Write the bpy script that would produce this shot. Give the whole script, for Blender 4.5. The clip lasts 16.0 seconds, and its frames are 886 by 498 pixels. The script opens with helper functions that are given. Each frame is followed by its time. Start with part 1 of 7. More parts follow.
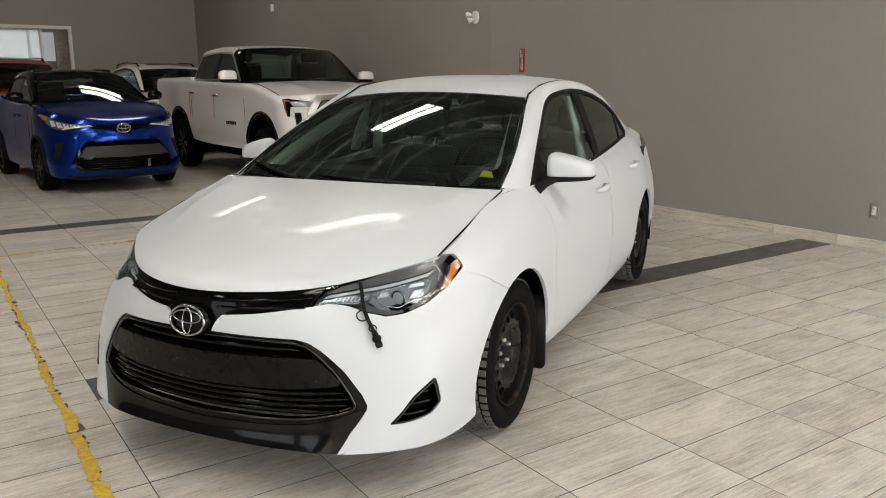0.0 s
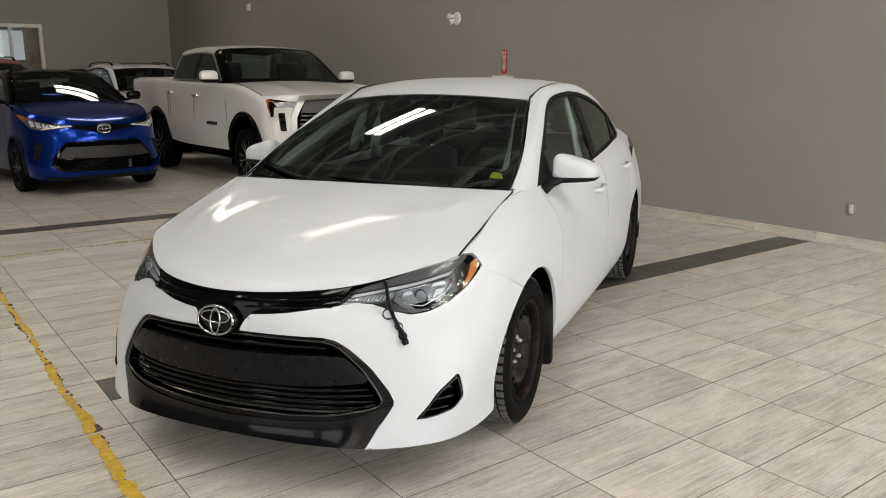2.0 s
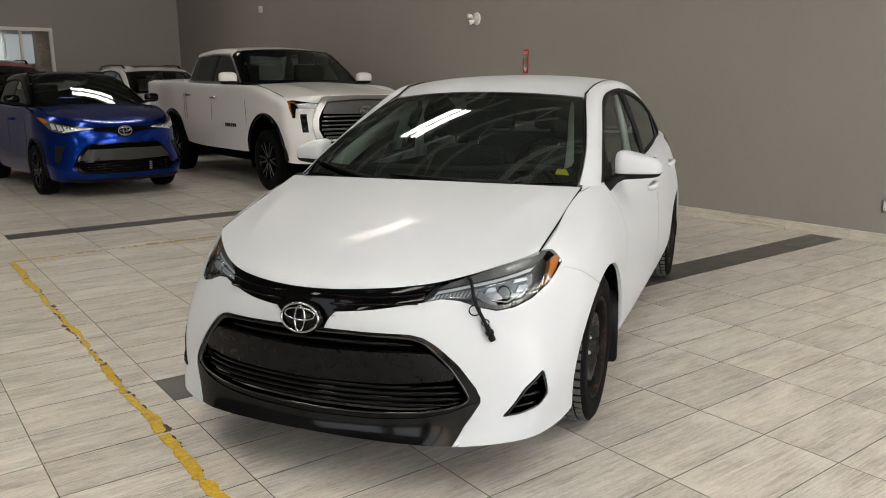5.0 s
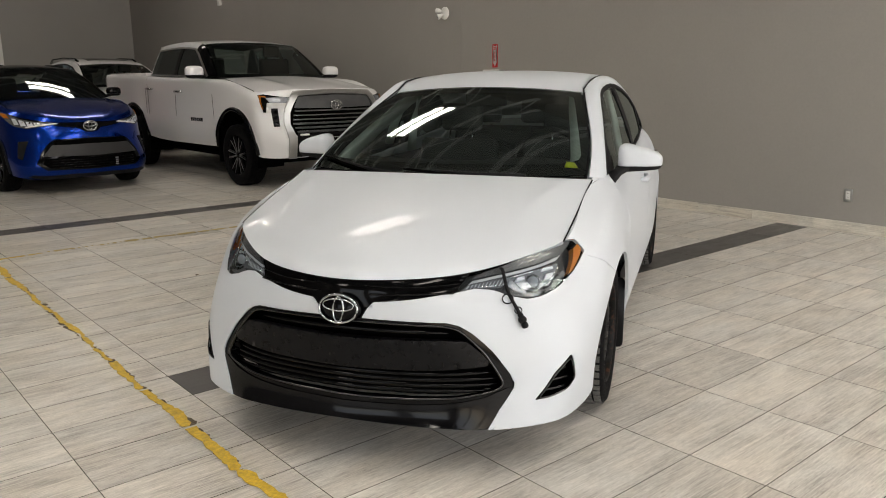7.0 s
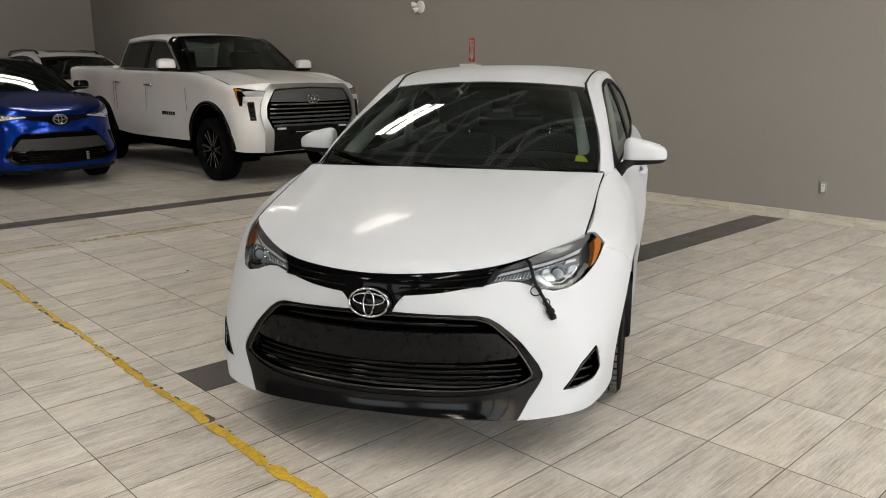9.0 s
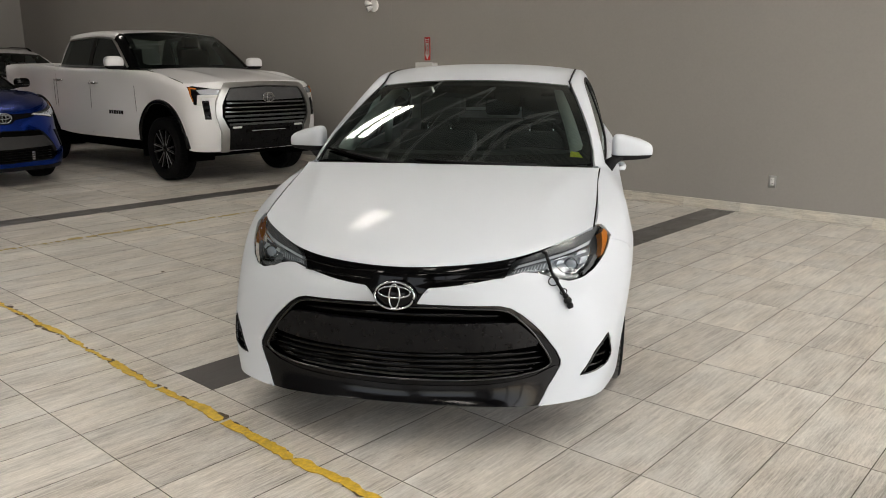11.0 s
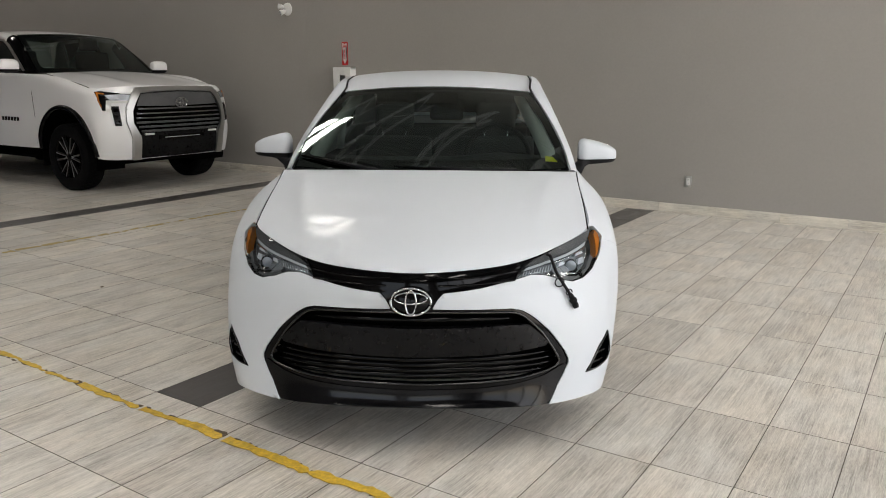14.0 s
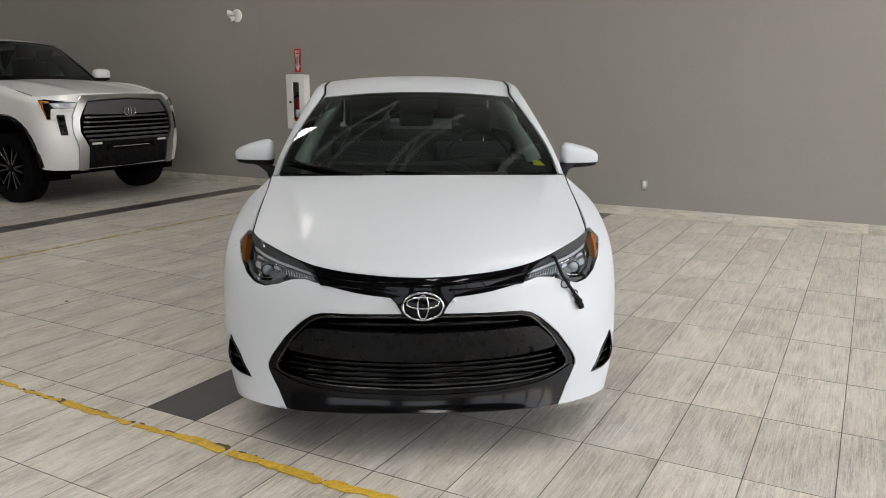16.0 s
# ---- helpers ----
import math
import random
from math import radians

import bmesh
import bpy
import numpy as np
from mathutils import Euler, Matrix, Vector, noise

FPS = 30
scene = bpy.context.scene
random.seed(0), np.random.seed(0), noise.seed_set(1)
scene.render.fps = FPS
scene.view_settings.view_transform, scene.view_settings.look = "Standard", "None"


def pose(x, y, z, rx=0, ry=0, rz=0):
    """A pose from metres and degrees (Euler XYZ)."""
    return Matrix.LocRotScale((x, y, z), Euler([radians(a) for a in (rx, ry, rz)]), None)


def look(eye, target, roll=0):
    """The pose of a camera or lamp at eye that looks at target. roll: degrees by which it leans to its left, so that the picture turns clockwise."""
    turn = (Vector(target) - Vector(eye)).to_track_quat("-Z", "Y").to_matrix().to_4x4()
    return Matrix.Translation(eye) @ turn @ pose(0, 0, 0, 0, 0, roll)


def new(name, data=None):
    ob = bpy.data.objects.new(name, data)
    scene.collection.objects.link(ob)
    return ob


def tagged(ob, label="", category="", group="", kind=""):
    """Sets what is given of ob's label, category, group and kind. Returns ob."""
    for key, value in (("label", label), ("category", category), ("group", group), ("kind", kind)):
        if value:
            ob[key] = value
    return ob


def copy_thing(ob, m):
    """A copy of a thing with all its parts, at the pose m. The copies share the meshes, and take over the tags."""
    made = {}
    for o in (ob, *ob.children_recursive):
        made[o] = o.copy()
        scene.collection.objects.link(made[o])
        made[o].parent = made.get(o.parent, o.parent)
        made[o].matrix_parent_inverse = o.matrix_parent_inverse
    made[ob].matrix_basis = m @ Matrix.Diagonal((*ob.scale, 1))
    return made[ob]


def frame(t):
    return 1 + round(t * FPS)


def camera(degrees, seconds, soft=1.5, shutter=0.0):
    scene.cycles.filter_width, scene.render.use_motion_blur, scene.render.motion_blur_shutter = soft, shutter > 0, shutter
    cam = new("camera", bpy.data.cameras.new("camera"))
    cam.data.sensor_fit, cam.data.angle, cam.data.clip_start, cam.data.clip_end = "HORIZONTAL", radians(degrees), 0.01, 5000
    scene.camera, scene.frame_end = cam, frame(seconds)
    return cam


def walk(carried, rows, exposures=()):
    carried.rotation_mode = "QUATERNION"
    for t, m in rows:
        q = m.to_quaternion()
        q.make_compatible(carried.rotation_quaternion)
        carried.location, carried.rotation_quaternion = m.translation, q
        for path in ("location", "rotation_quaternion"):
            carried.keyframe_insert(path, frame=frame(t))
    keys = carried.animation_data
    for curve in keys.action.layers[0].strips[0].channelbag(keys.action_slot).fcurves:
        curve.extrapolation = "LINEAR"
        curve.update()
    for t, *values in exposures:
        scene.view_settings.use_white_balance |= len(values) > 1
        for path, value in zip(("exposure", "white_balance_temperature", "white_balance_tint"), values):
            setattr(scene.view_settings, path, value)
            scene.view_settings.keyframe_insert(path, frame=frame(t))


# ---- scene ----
cam = camera(59.4, 16.0, 1.0)
# seconds, eye (x, y, z), Euler turn in degrees
PATH = [
    (0.0, 0.385, 0.064, 1.407, 77.98, 0.24, -34.29),
    (0.5, 0.344, 0.063, 1.413, 78.05, 0.31, -35.14),
    (1.0, 0.290, 0.064, 1.422, 78.04, 0.34, -35.91),
    (1.5, 0.236, 0.080, 1.425, 77.98, 0.26, -36.41),
    (2.0, 0.190, 0.105, 1.426, 77.92, 0.12, -36.52),
    (2.5, 0.175, 0.134, 1.421, 77.95, -0.03, -36.41),
    (3.0, 0.159, 0.160, 1.420, 78.04, -0.19, -36.22),
    (3.5, 0.106, 0.184, 1.413, 78.14, -0.15, -36.10),
    (4.0, 0.064, 0.196, 1.405, 78.22, -0.04, -36.11),
    (4.5, 0.017, 0.244, 1.401, 78.17, 0.26, -36.19),
    (7.0, -0.329, 0.398, 1.418, 77.56, 0.43, -40.34),
    (7.5, -0.396, 0.410, 1.419, 77.61, 0.29, -41.40),
    (8.0, -0.426, 0.416, 1.422, 77.62, 0.17, -42.20),
    (8.5, -0.463, 0.465, 1.421, 77.44, 0.20, -42.78),
    (9.0, -0.530, 0.545, 1.423, 77.10, 0.22, -43.33),
    (11.5, -0.853, 0.736, 1.423, 77.14, 0.10, -49.60),
    (12.0, -0.880, 0.778, 1.421, 77.25, 0.16, -50.82),
    (12.5, -0.929, 0.874, 1.418, 77.29, 0.19, -51.95),
    (13.0, -0.980, 0.950, 1.431, 77.27, 0.14, -53.31),
    (13.5, -1.025, 0.983, 1.435, 77.26, 0.04, -54.85),
    (14.0, -1.119, 1.053, 1.438, 77.27, -0.12, -56.54),
    (14.5, -1.202, 1.109, 1.437, 77.36, -0.34, -58.15),
    (15.0, -1.264, 1.163, 1.428, 77.49, -0.43, -59.57),
    (15.5, -1.277, 1.207, 1.426, 77.69, -0.25, -60.63),
    (16.0, -1.259, 1.282, 1.424, 77.83, 0.02, -61.28),
]
walk(cam, [(r[0], pose(*r[1:])) for r in PATH], [(0.0, 0.07, 6640, 11), (8.0, 0.06, 6650, 12), (12.0, 0.06, 6470, 12), (16.0, 0.06, 6290, 12)])

# ---- light ----
scene.view_settings.exposure = -0.12
world = bpy.data.worlds.new("world")
scene.world = world
world.use_nodes = True
wn = world.node_tree.nodes
sky = wn.new("ShaderNodeTexSky")
sky.sky_type, sky.sun_disc = "NISHITA", False
sky.sun_elevation, sky.sun_rotation = radians(35), radians(200)
wn["Background"].inputs[1].default_value = 0.12
world.node_tree.links.new(sky.outputs[0], wn["Background"].inputs[0])


def window_lamp(name, m, w, h, power, colour=(1.0, 0.985, 0.965)):
    """The sky's light, as it comes in at a glazed opening."""
    lamp = bpy.data.lights.new(name, "AREA")
    lamp.shape, lamp.size, lamp.size_y, lamp.energy, lamp.color = "RECTANGLE", w, h, power, colour
    ob = new(name, lamp)
    ob.matrix_world = m
    return ob


# daylight through the shopfront (south); west pair is added fill at unseen bay doors
for k, power in enumerate((28, 36, 56, 88, 150, 246)):
    window_lamp("window_light_south", look((-7.2 + 2.6 * k, -7.0, 2.3), (-7.2 + 2.6 * k, 0.0, 1.9)), 2.5, 4.3, power)
for k in range(2):
    window_lamp("west_fill_light", look((-9.0, -3.8 + 4.2 * k, 2.0), (0.0, -3.8 + 4.2 * k, 1.6)), 3.3, 2.9, 34)


# ---- materials ----
def material(name, colour, rough=0.5, metal=0.0, coat=0.0, specular=0.5):
    m = bpy.data.materials.new(name)
    m.use_nodes = True
    b = m.node_tree.nodes["Principled BSDF"]
    b.inputs["Base Color"].default_value = (*colour, 1)
    b.inputs["Roughness"].default_value = rough
    b.inputs["Metallic"].default_value = metal
    b.inputs["Coat Weight"].default_value = coat
    b.inputs["Coat Roughness"].default_value = 0.03
    b.inputs["Specular IOR Level"].default_value = specular
    return m


def add_node(m, kind, **inputs):
    n = m.node_tree.nodes.new(kind)
    for key, value in inputs.items():
        n.inputs[key.replace("_", " ")].default_value = value
    return n


def wire(m, a, b):
    m.node_tree.links.new(a, b)


def vary(m, colour, amount=0.15, scale=3.0, fine=60.0, bump=0.0, rough=None, stretch=(1, 1, 1), dark=0.75):
    """Uneven colour at two scales, uneven gloss and fine relief."""
    b = m.node_tree.nodes["Principled BSDF"]
    co = m.node_tree.nodes.new("ShaderNodeTexCoord")
    mp = add_node(m, "ShaderNodeMapping", Scale=stretch)
    wire(m, co.outputs["Object"], mp.inputs[0])
    big = add_node(m, "ShaderNodeTexNoise", Scale=scale, Detail=5.0, Roughness=0.6)
    small = add_node(m, "ShaderNodeTexNoise", Scale=fine, Detail=3.0, Roughness=0.6)
    for n in (big, small):
        wire(m, mp.outputs[0], n.inputs["Vector"])
    add = m.node_tree.nodes.new("ShaderNodeMath")
    add.operation = "ADD"
    wire(m, big.outputs[0], add.inputs[0])
    wire(m, small.outputs[0], add.inputs[1])
    ramp = add_node(m, "ShaderNodeMapRange", From_Min=0.6, From_Max=1.4, To_Min=0.0, To_Max=1.0)
    wire(m, add.outputs[0], ramp.inputs["Value"])
    mix = m.node_tree.nodes.new("ShaderNodeMix")
    mix.data_type = "RGBA"
    mix.inputs[6].default_value = (*[c * (1 - amount * dark * 2) for c in colour], 1)
    mix.inputs[7].default_value = (*[min(1, c * (1 + amount)) for c in colour], 1)
    wire(m, ramp.outputs[0], mix.inputs[0])
    wire(m, mix.outputs[2], b.inputs["Base Color"])
    if rough:
        rr = add_node(m, "ShaderNodeMapRange", From_Min=0.35, From_Max=0.65, To_Min=rough[0], To_Max=rough[1])
        wire(m, small.outputs[0], rr.inputs["Value"])
        wire(m, rr.outputs[0], b.inputs["Roughness"])
    if bump:
        bp = add_node(m, "ShaderNodeBump", Strength=bump, Distance=0.002)
        wire(m, small.outputs[0], bp.inputs["Height"])
        wire(m, bp.outputs[0], b.inputs["Normal"])
    return m


def glass(name, tint, ior=1.5, rough=0.0):
    """A coated pane: clear, tinted, with the gloss of glass."""
    m = bpy.data.materials.new(name)
    m.use_nodes = True
    nt = m.node_tree
    nt.nodes.remove(nt.nodes["Principled BSDF"])
    clear, shine, fres, mix = (nt.nodes.new("ShaderNode" + k) for k in ("BsdfTransparent", "BsdfGlossy", "Fresnel", "MixShader"))
    clear.inputs[0].default_value = (*tint, 1)
    shine.inputs[0].default_value = (0.90, 1.0, 0.97, 1)
    shine.inputs["Roughness"].default_value = rough
    fres.inputs[0].default_value = ior
    wire(m, fres.outputs[0], mix.inputs[0])
    wire(m, clear.outputs[0], mix.inputs[1])
    wire(m, shine.outputs[0], mix.inputs[2])
    wire(m, mix.outputs[0], nt.nodes["Material Output"].inputs[0])
    return m


def glow(name, colour, strength):
    m = material(name, colour)
    b = m.node_tree.nodes["Principled BSDF"]
    b.inputs["Emission Color"].default_value = (*colour, 1)
    b.inputs["Emission Strength"].default_value = strength
    return m


def tile_material(name, light, dark, across=False):
    """Wood-look porcelain: fine streaks along the tile, cloudy patches, dark specks, each tile a little different."""
    m = material(name, light, 0.35)
    nt = m.node_tree
    b = nt.nodes["Principled BSDF"]

    def maths(kind, a, c, d=None):
        n = nt.nodes.new("ShaderNodeMath")
        n.operation = kind
        for k, v in enumerate((a, c, d)):
            if v is None:
                continue
            if isinstance(v, (int, float)):
                n.inputs[k].default_value = v
            else:
                wire(m, v, n.inputs[k])
        return n.outputs[0]

    geo, info = nt.nodes.new("ShaderNodeNewGeometry"), nt.nodes.new("ShaderNodeObjectInfo")
    rnd = maths("ADD", geo.outputs["Random Per Island"], info.outputs["Random"])
    shift = nt.nodes.new("ShaderNodeVectorMath")
    shift.operation = "MULTIPLY_ADD"
    wire(m, rnd, shift.inputs[0])
    shift.inputs[1].default_value = (37.0, 53.0, 11.0)
    wire(m, geo.outputs["Position"], shift.inputs[2])

    def noise(sx, sy, detail, distortion=0.2):
        mp = add_node(m, "ShaderNodeMapping", Scale=(sy, sx, sy) if across else (sx, sy, 1.0))
        wire(m, shift.outputs[0], mp.inputs[0])
        n = add_node(m, "ShaderNodeTexNoise", Scale=1.0, Detail=detail, Roughness=0.62, Distortion=distortion)
        wire(m, mp.outputs[0], n.inputs["Vector"])
        return n.outputs[0]

    clouds, bands, streaks, grain = noise(3.4, 8.0, 6.0, 0.4), noise(2.6, 40.0, 6.0, 0.25), noise(5.5, 135.0, 6.0, 0.3), noise(40.0, 280.0, 4.0, 0.3)
    # streaks show most inside the dark clouds
    gate = add_node(m, "ShaderNodeMapRange", From_Min=0.38, From_Max=0.62, To_Min=1.7, To_Max=0.6)
    wire(m, clouds, gate.inputs["Value"])
    total = maths("MULTIPLY", maths("SUBTRACT", streaks, 0.5), gate.outputs[0])
    for n, w in ((clouds, 1.15), (bands, 0.55), (grain, 0.95)):
        total = maths("MULTIPLY_ADD", maths("SUBTRACT", n, 0.5), w, total)
    total = maths("MULTIPLY_ADD", maths("SUBTRACT", rnd, 1.0), 0.20, total)
    # sparse dark specks and scratches
    specks = add_node(m, "ShaderNodeMapRange", From_Min=0.64, From_Max=0.72, To_Min=0.0, To_Max=0.45)
    wire(m, noise(22.0, 120.0, 6.0, 0.6), specks.inputs["Value"])
    total = maths("ADD", maths("SUBTRACT", total, specks.outputs[0]), 0.54)
    ramp = nt.nodes.new("ShaderNodeValToRGB")
    ramp.color_ramp.elements[0].position, ramp.color_ramp.elements[1].position = 0.0, 1.0
    ramp.color_ramp.elements[0].color, ramp.color_ramp.elements[1].color = (*dark, 1), (*light, 1)
    wire(m, total, ramp.inputs[0])
    warm = nt.nodes.new("ShaderNodeValToRGB")
    warm.color_ramp.elements[0].position, warm.color_ramp.elements[1].position = 0.36, 0.64
    warm.color_ramp.elements[0].color = (1.0, 0.972, 0.925, 1)
    warm.color_ramp.elements[1].color = (0.965, 0.978, 0.975, 1)
    wire(m, noise(1.6, 3.4, 3.0), warm.inputs[0])
    mix = nt.nodes.new("ShaderNodeMix")
    mix.data_type, mix.blend_type = "RGBA", "MULTIPLY"
    mix.inputs[0].default_value = 1.0
    wire(m, ramp.outputs[0], mix.inputs[6])
    wire(m, warm.outputs[0], mix.inputs[7])
    wire(m, mix.outputs[2], b.inputs["Base Color"])
    rr = add_node(m, "ShaderNodeMapRange", From_Min=0.3, From_Max=0.7, To_Min=0.28, To_Max=0.46)
    wire(m, clouds, rr.inputs["Value"])
    wire(m, rr.outputs[0], b.inputs["Roughness"])
    bp = add_node(m, "ShaderNodeBump", Strength=0.25, Distance=0.001)
    wire(m, streaks, bp.inputs["Height"])
    wire(m, bp.outputs[0], b.inputs["Normal"])
    return m


WHITE_PAINT = material("white_paint", (0.562, 0.598, 0.636), 0.36, coat=0.20, specular=0.16)
PEARL_PAINT = material("pearl_paint", (0.83, 0.83, 0.835), 0.30, coat=0.7, specular=0.4)
BLUE_PAINT = material("blue_paint", (0.0006, 0.024, 0.22), 0.19, metal=0.8, coat=0.3, specular=0.1)
RED_PAINT = material("red_paint", (0.36, 0.010, 0.016), 0.3, metal=0.1, coat=1.0)
GLOSS_BLACK = material("gloss_black", (0.0012, 0.0012, 0.0014), 0.07, specular=0.20)
SATIN_BLACK = vary(material("satin_black", (0.004, 0.004, 0.0046), 0.38, specular=0.18), (0.004, 0.004, 0.0046), 0.3, 4, 40, 0.06, (0.24, 0.44))
MATT_BLACK = vary(material("matt_black_plastic", (0.008, 0.008, 0.009), 0.6, specular=0.15), (0.008, 0.008, 0.009), 0.25, 8, 200, 0.4, (0.5, 0.7))
# also stands in for shade behind the grille and in pockets
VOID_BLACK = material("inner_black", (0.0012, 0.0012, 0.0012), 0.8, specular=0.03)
RUBBER = vary(material("tyre_rubber", (0.006, 0.006, 0.0064), 0.75, specular=0.06), (0.006, 0.006, 0.0064), 0.3, 12, 120, 0.3, (0.6, 0.85))
CHROME = material("chrome", (0.78, 0.79, 0.80), 0.07, metal=1.0)
BADGE_CHROME = material("badge_chrome", (0.50, 0.51, 0.52), 0.12, metal=1.0)
SILVER = material("silver_trim", (0.46, 0.46, 0.45), 0.38, metal=1.0)
DARK_CHROME = material("dark_chrome", (0.25, 0.26, 0.27), 0.15, metal=1.0)
STEEL_RIM = vary(material("black_steel_rim", (0.006, 0.0058, 0.0058), 0.4, specular=0.16), (0.006, 0.0058, 0.0058), 0.4, 10, 70, 0.3, (0.3, 0.55))
DISC_STEEL = vary(material("dark_grey_steel_disc", (0.007, 0.0073, 0.0078), 0.36, specular=0.25), (0.007, 0.0073, 0.0078), 0.45, 12, 80, 0.3, (0.24, 0.5))
RUST = material("rusty_black_steel", (0.006, 0.006, 0.006), 0.6, specular=0.2)
patches = RUST.node_tree.nodes.new("ShaderNodeValToRGB")
for stop, rgb in ((0.0, (0.005, 0.005, 0.005)), (1.0, (0.075, 0.030, 0.014))):
    patches.color_ramp.elements[int(stop)].color = (*rgb, 1)
patches.color_ramp.elements[0].position, patches.color_ramp.elements[1].position = 0.53, 0.68
rust_noise = add_node(RUST, "ShaderNodeTexNoise", Scale=26.0, Detail=6.0, Roughness=0.65)
rust_place = RUST.node_tree.nodes.new("ShaderNodeTexCoord")
wire(RUST, rust_place.outputs["Object"], rust_noise.inputs["Vector"])
wire(RUST, rust_noise.outputs[0], patches.inputs[0])
wire(RUST, patches.outputs[0], RUST.node_tree.nodes["Principled BSDF"].inputs["Base Color"])
AMBER = material("amber_lens", (0.44, 0.135, 0.012), 0.2, coat=0.5)
LAMP_CLEAR = material("clear_lamp_optic", (0.70, 0.74, 0.78), 0.16, metal=0.35, coat=1.0)
WINDSCREEN_GLASS = glass("windscreen_glass", (0.66, 0.74, 0.71), 1.98)
TRUCK_SCREEN = glass("pale_tinted_windscreen_glass", (0.36, 0.43, 0.41), 1.75)
DARK_SCREEN = glass("dark_windscreen_glass", (0.36, 0.40, 0.39), 1.7)
TINTED_GLASS = glass("tinted_glass", (0.76, 0.84, 0.81), 1.5)
DARK_GLASS = glass("privacy_glass", (0.04, 0.043, 0.047), 1.6)
LENS_GLASS = glass("lamp_lens", (0.93, 0.95, 0.96), 1.30)
CABIN_CLOTH = vary(material("dark_seat_cloth", (0.014, 0.015, 0.0155), 0.9, specular=0.15), (0.014, 0.015, 0.0155), 0.3, 20, 300, 0.3)
CABIN_PLASTIC = vary(material("cabin_plastic", (0.011, 0.012, 0.0125), 0.65, specular=0.2), (0.011, 0.012, 0.0125), 0.2, 6, 200, 0.2)
CABIN_GREY = material("grey_pillar_trim", (0.66, 0.74, 0.71), 0.7)
LAMP_GREY = material("grey_lamp_bowl", (0.34, 0.36, 0.39), 0.22, metal=0.6)
LAMP_DARK = material("dark_lamp_housing", (0.085, 0.086, 0.090), 0.26)
PROJECTOR = material("projector_glass", (0.52, 0.57, 0.63), 0.12, metal=0.4, coat=0.4)
LAMP_FACET = material("satin_lamp_facet", (0.62, 0.65, 0.69), 0.34, metal=0.5)
TREAD = vary(material("dusty_tread", (0.14, 0.138, 0.132), 0.85, specular=0.2), (0.14, 0.138, 0.132), 0.4, 20, 150, 0.2)
STICKER = material("yellow_sticker", (0.92, 0.95, 0.03), 0.6)
WALL_PAINT = vary(material("grey_wall_paint", (0.295, 0.281, 0.262), 0.6), (0.295, 0.281, 0.262), 0.05, 0.8, 40, 0.06, (0.5, 0.65))
BACK_PAINT = vary(material("grey_back_wall_paint", (0.27, 0.262, 0.252), 0.6), (0.27, 0.262, 0.252), 0.05, 0.8, 40, 0.06, (0.5, 0.65))
WHITE_TRIM = vary(material("white_trim", (0.72, 0.72, 0.70), 0.45), (0.72, 0.72, 0.70), 0.06, 4, 80)
GREY_STEEL = vary(material("grey_painted_steel", (0.60, 0.61, 0.60), 0.5), (0.60, 0.61, 0.60), 0.1, 3, 60)
# joists toned paler for window light on their sides, deck darker for shade
JOIST_LIT = vary(material("lit_joist_paint", (0.70, 0.71, 0.70), 0.45), (0.70, 0.71, 0.70), 0.05, 3, 60)
DECK = vary(material("shaded_ceiling_deck", (0.36, 0.375, 0.37), 0.55), (0.36, 0.375, 0.37), 0.1, 1, 30)
GROUT = vary(material("grout", (0.10, 0.088, 0.074), 0.95), (0.10, 0.088, 0.074), 0.3, 9, 200, 0.3)
TILE = tile_material("wood_look_tile", (0.82, 0.79, 0.735), (0.275, 0.258, 0.232))
SKIRTING_TILE = tile_material("wood_look_skirting_tile", (0.76, 0.725, 0.655), (0.30, 0.28, 0.25), True)
TILE_DARK = tile_material("charcoal_tile", (0.105, 0.10, 0.098), (0.055, 0.052, 0.05))
YELLOW_LINE = vary(material("worn_yellow_paint", (0.64, 0.42, 0.04), 0.6), (0.64, 0.42, 0.04), 0.3, 30, 90, 0.4, (0.5, 0.75))
FADED_LINE = vary(material("faded_yellow_paint", (0.46, 0.36, 0.13), 0.6), (0.46, 0.36, 0.13), 0.3, 14, 90, 0.3)
RESIDUE = vary(material("dark_adhesive_residue", (0.12, 0.09, 0.055), 0.8), (0.12, 0.09, 0.055), 0.5, 20, 120, 0.3)
BAND_GREY = vary(material("grey_bumper_plastic", (0.022, 0.022, 0.023), 0.5), (0.022, 0.022, 0.023), 0.2, 6, 120, 0.2, (0.42, 0.58))
WHEEL_GREY = material("dark_machined_alloy", (0.26, 0.26, 0.265), 0.34, metal=0.8)
GRILLE_GREY = vary(material("dark_grille_grey", (0.07, 0.071, 0.073), 0.35), (0.07, 0.071, 0.073), 0.2, 6, 80, 0.1, (0.3, 0.42))
TAIL_RED = material("red_tail_lens", (0.12, 0.008, 0.010), 0.12, coat=1.0)
RED_SIGN = material("red_sign", (0.50, 0.02, 0.02), 0.4)
RED_TANK = material("red_extinguisher", (0.55, 0.03, 0.02), 0.25, coat=0.5)
STRIP_LIGHT = glow("strip_light", (1.0, 0.94, 0.85), 20.0)


# ---- mesh kit ----
def link_mesh(name, bm, mat, parent=None, label="", smooth=True, at=None):
    me = bpy.data.meshes.new(name)
    bm.to_mesh(me)
    bm.free()
    if smooth:
        me.shade_smooth()
    for one in mat if isinstance(mat, (list, tuple)) else [mat]:
        me.materials.append(one)
    ob = new(name, me)
    if at is not None:
        ob.matrix_basis = at
    if parent is not None:
        ob.parent = parent
    if label:
        ob["label"] = label
    return ob


def part(name, bm, mat, parent, label="", smooth=True, at=None):
    return link_mesh(name, bm, mat, parent, label, smooth, at)


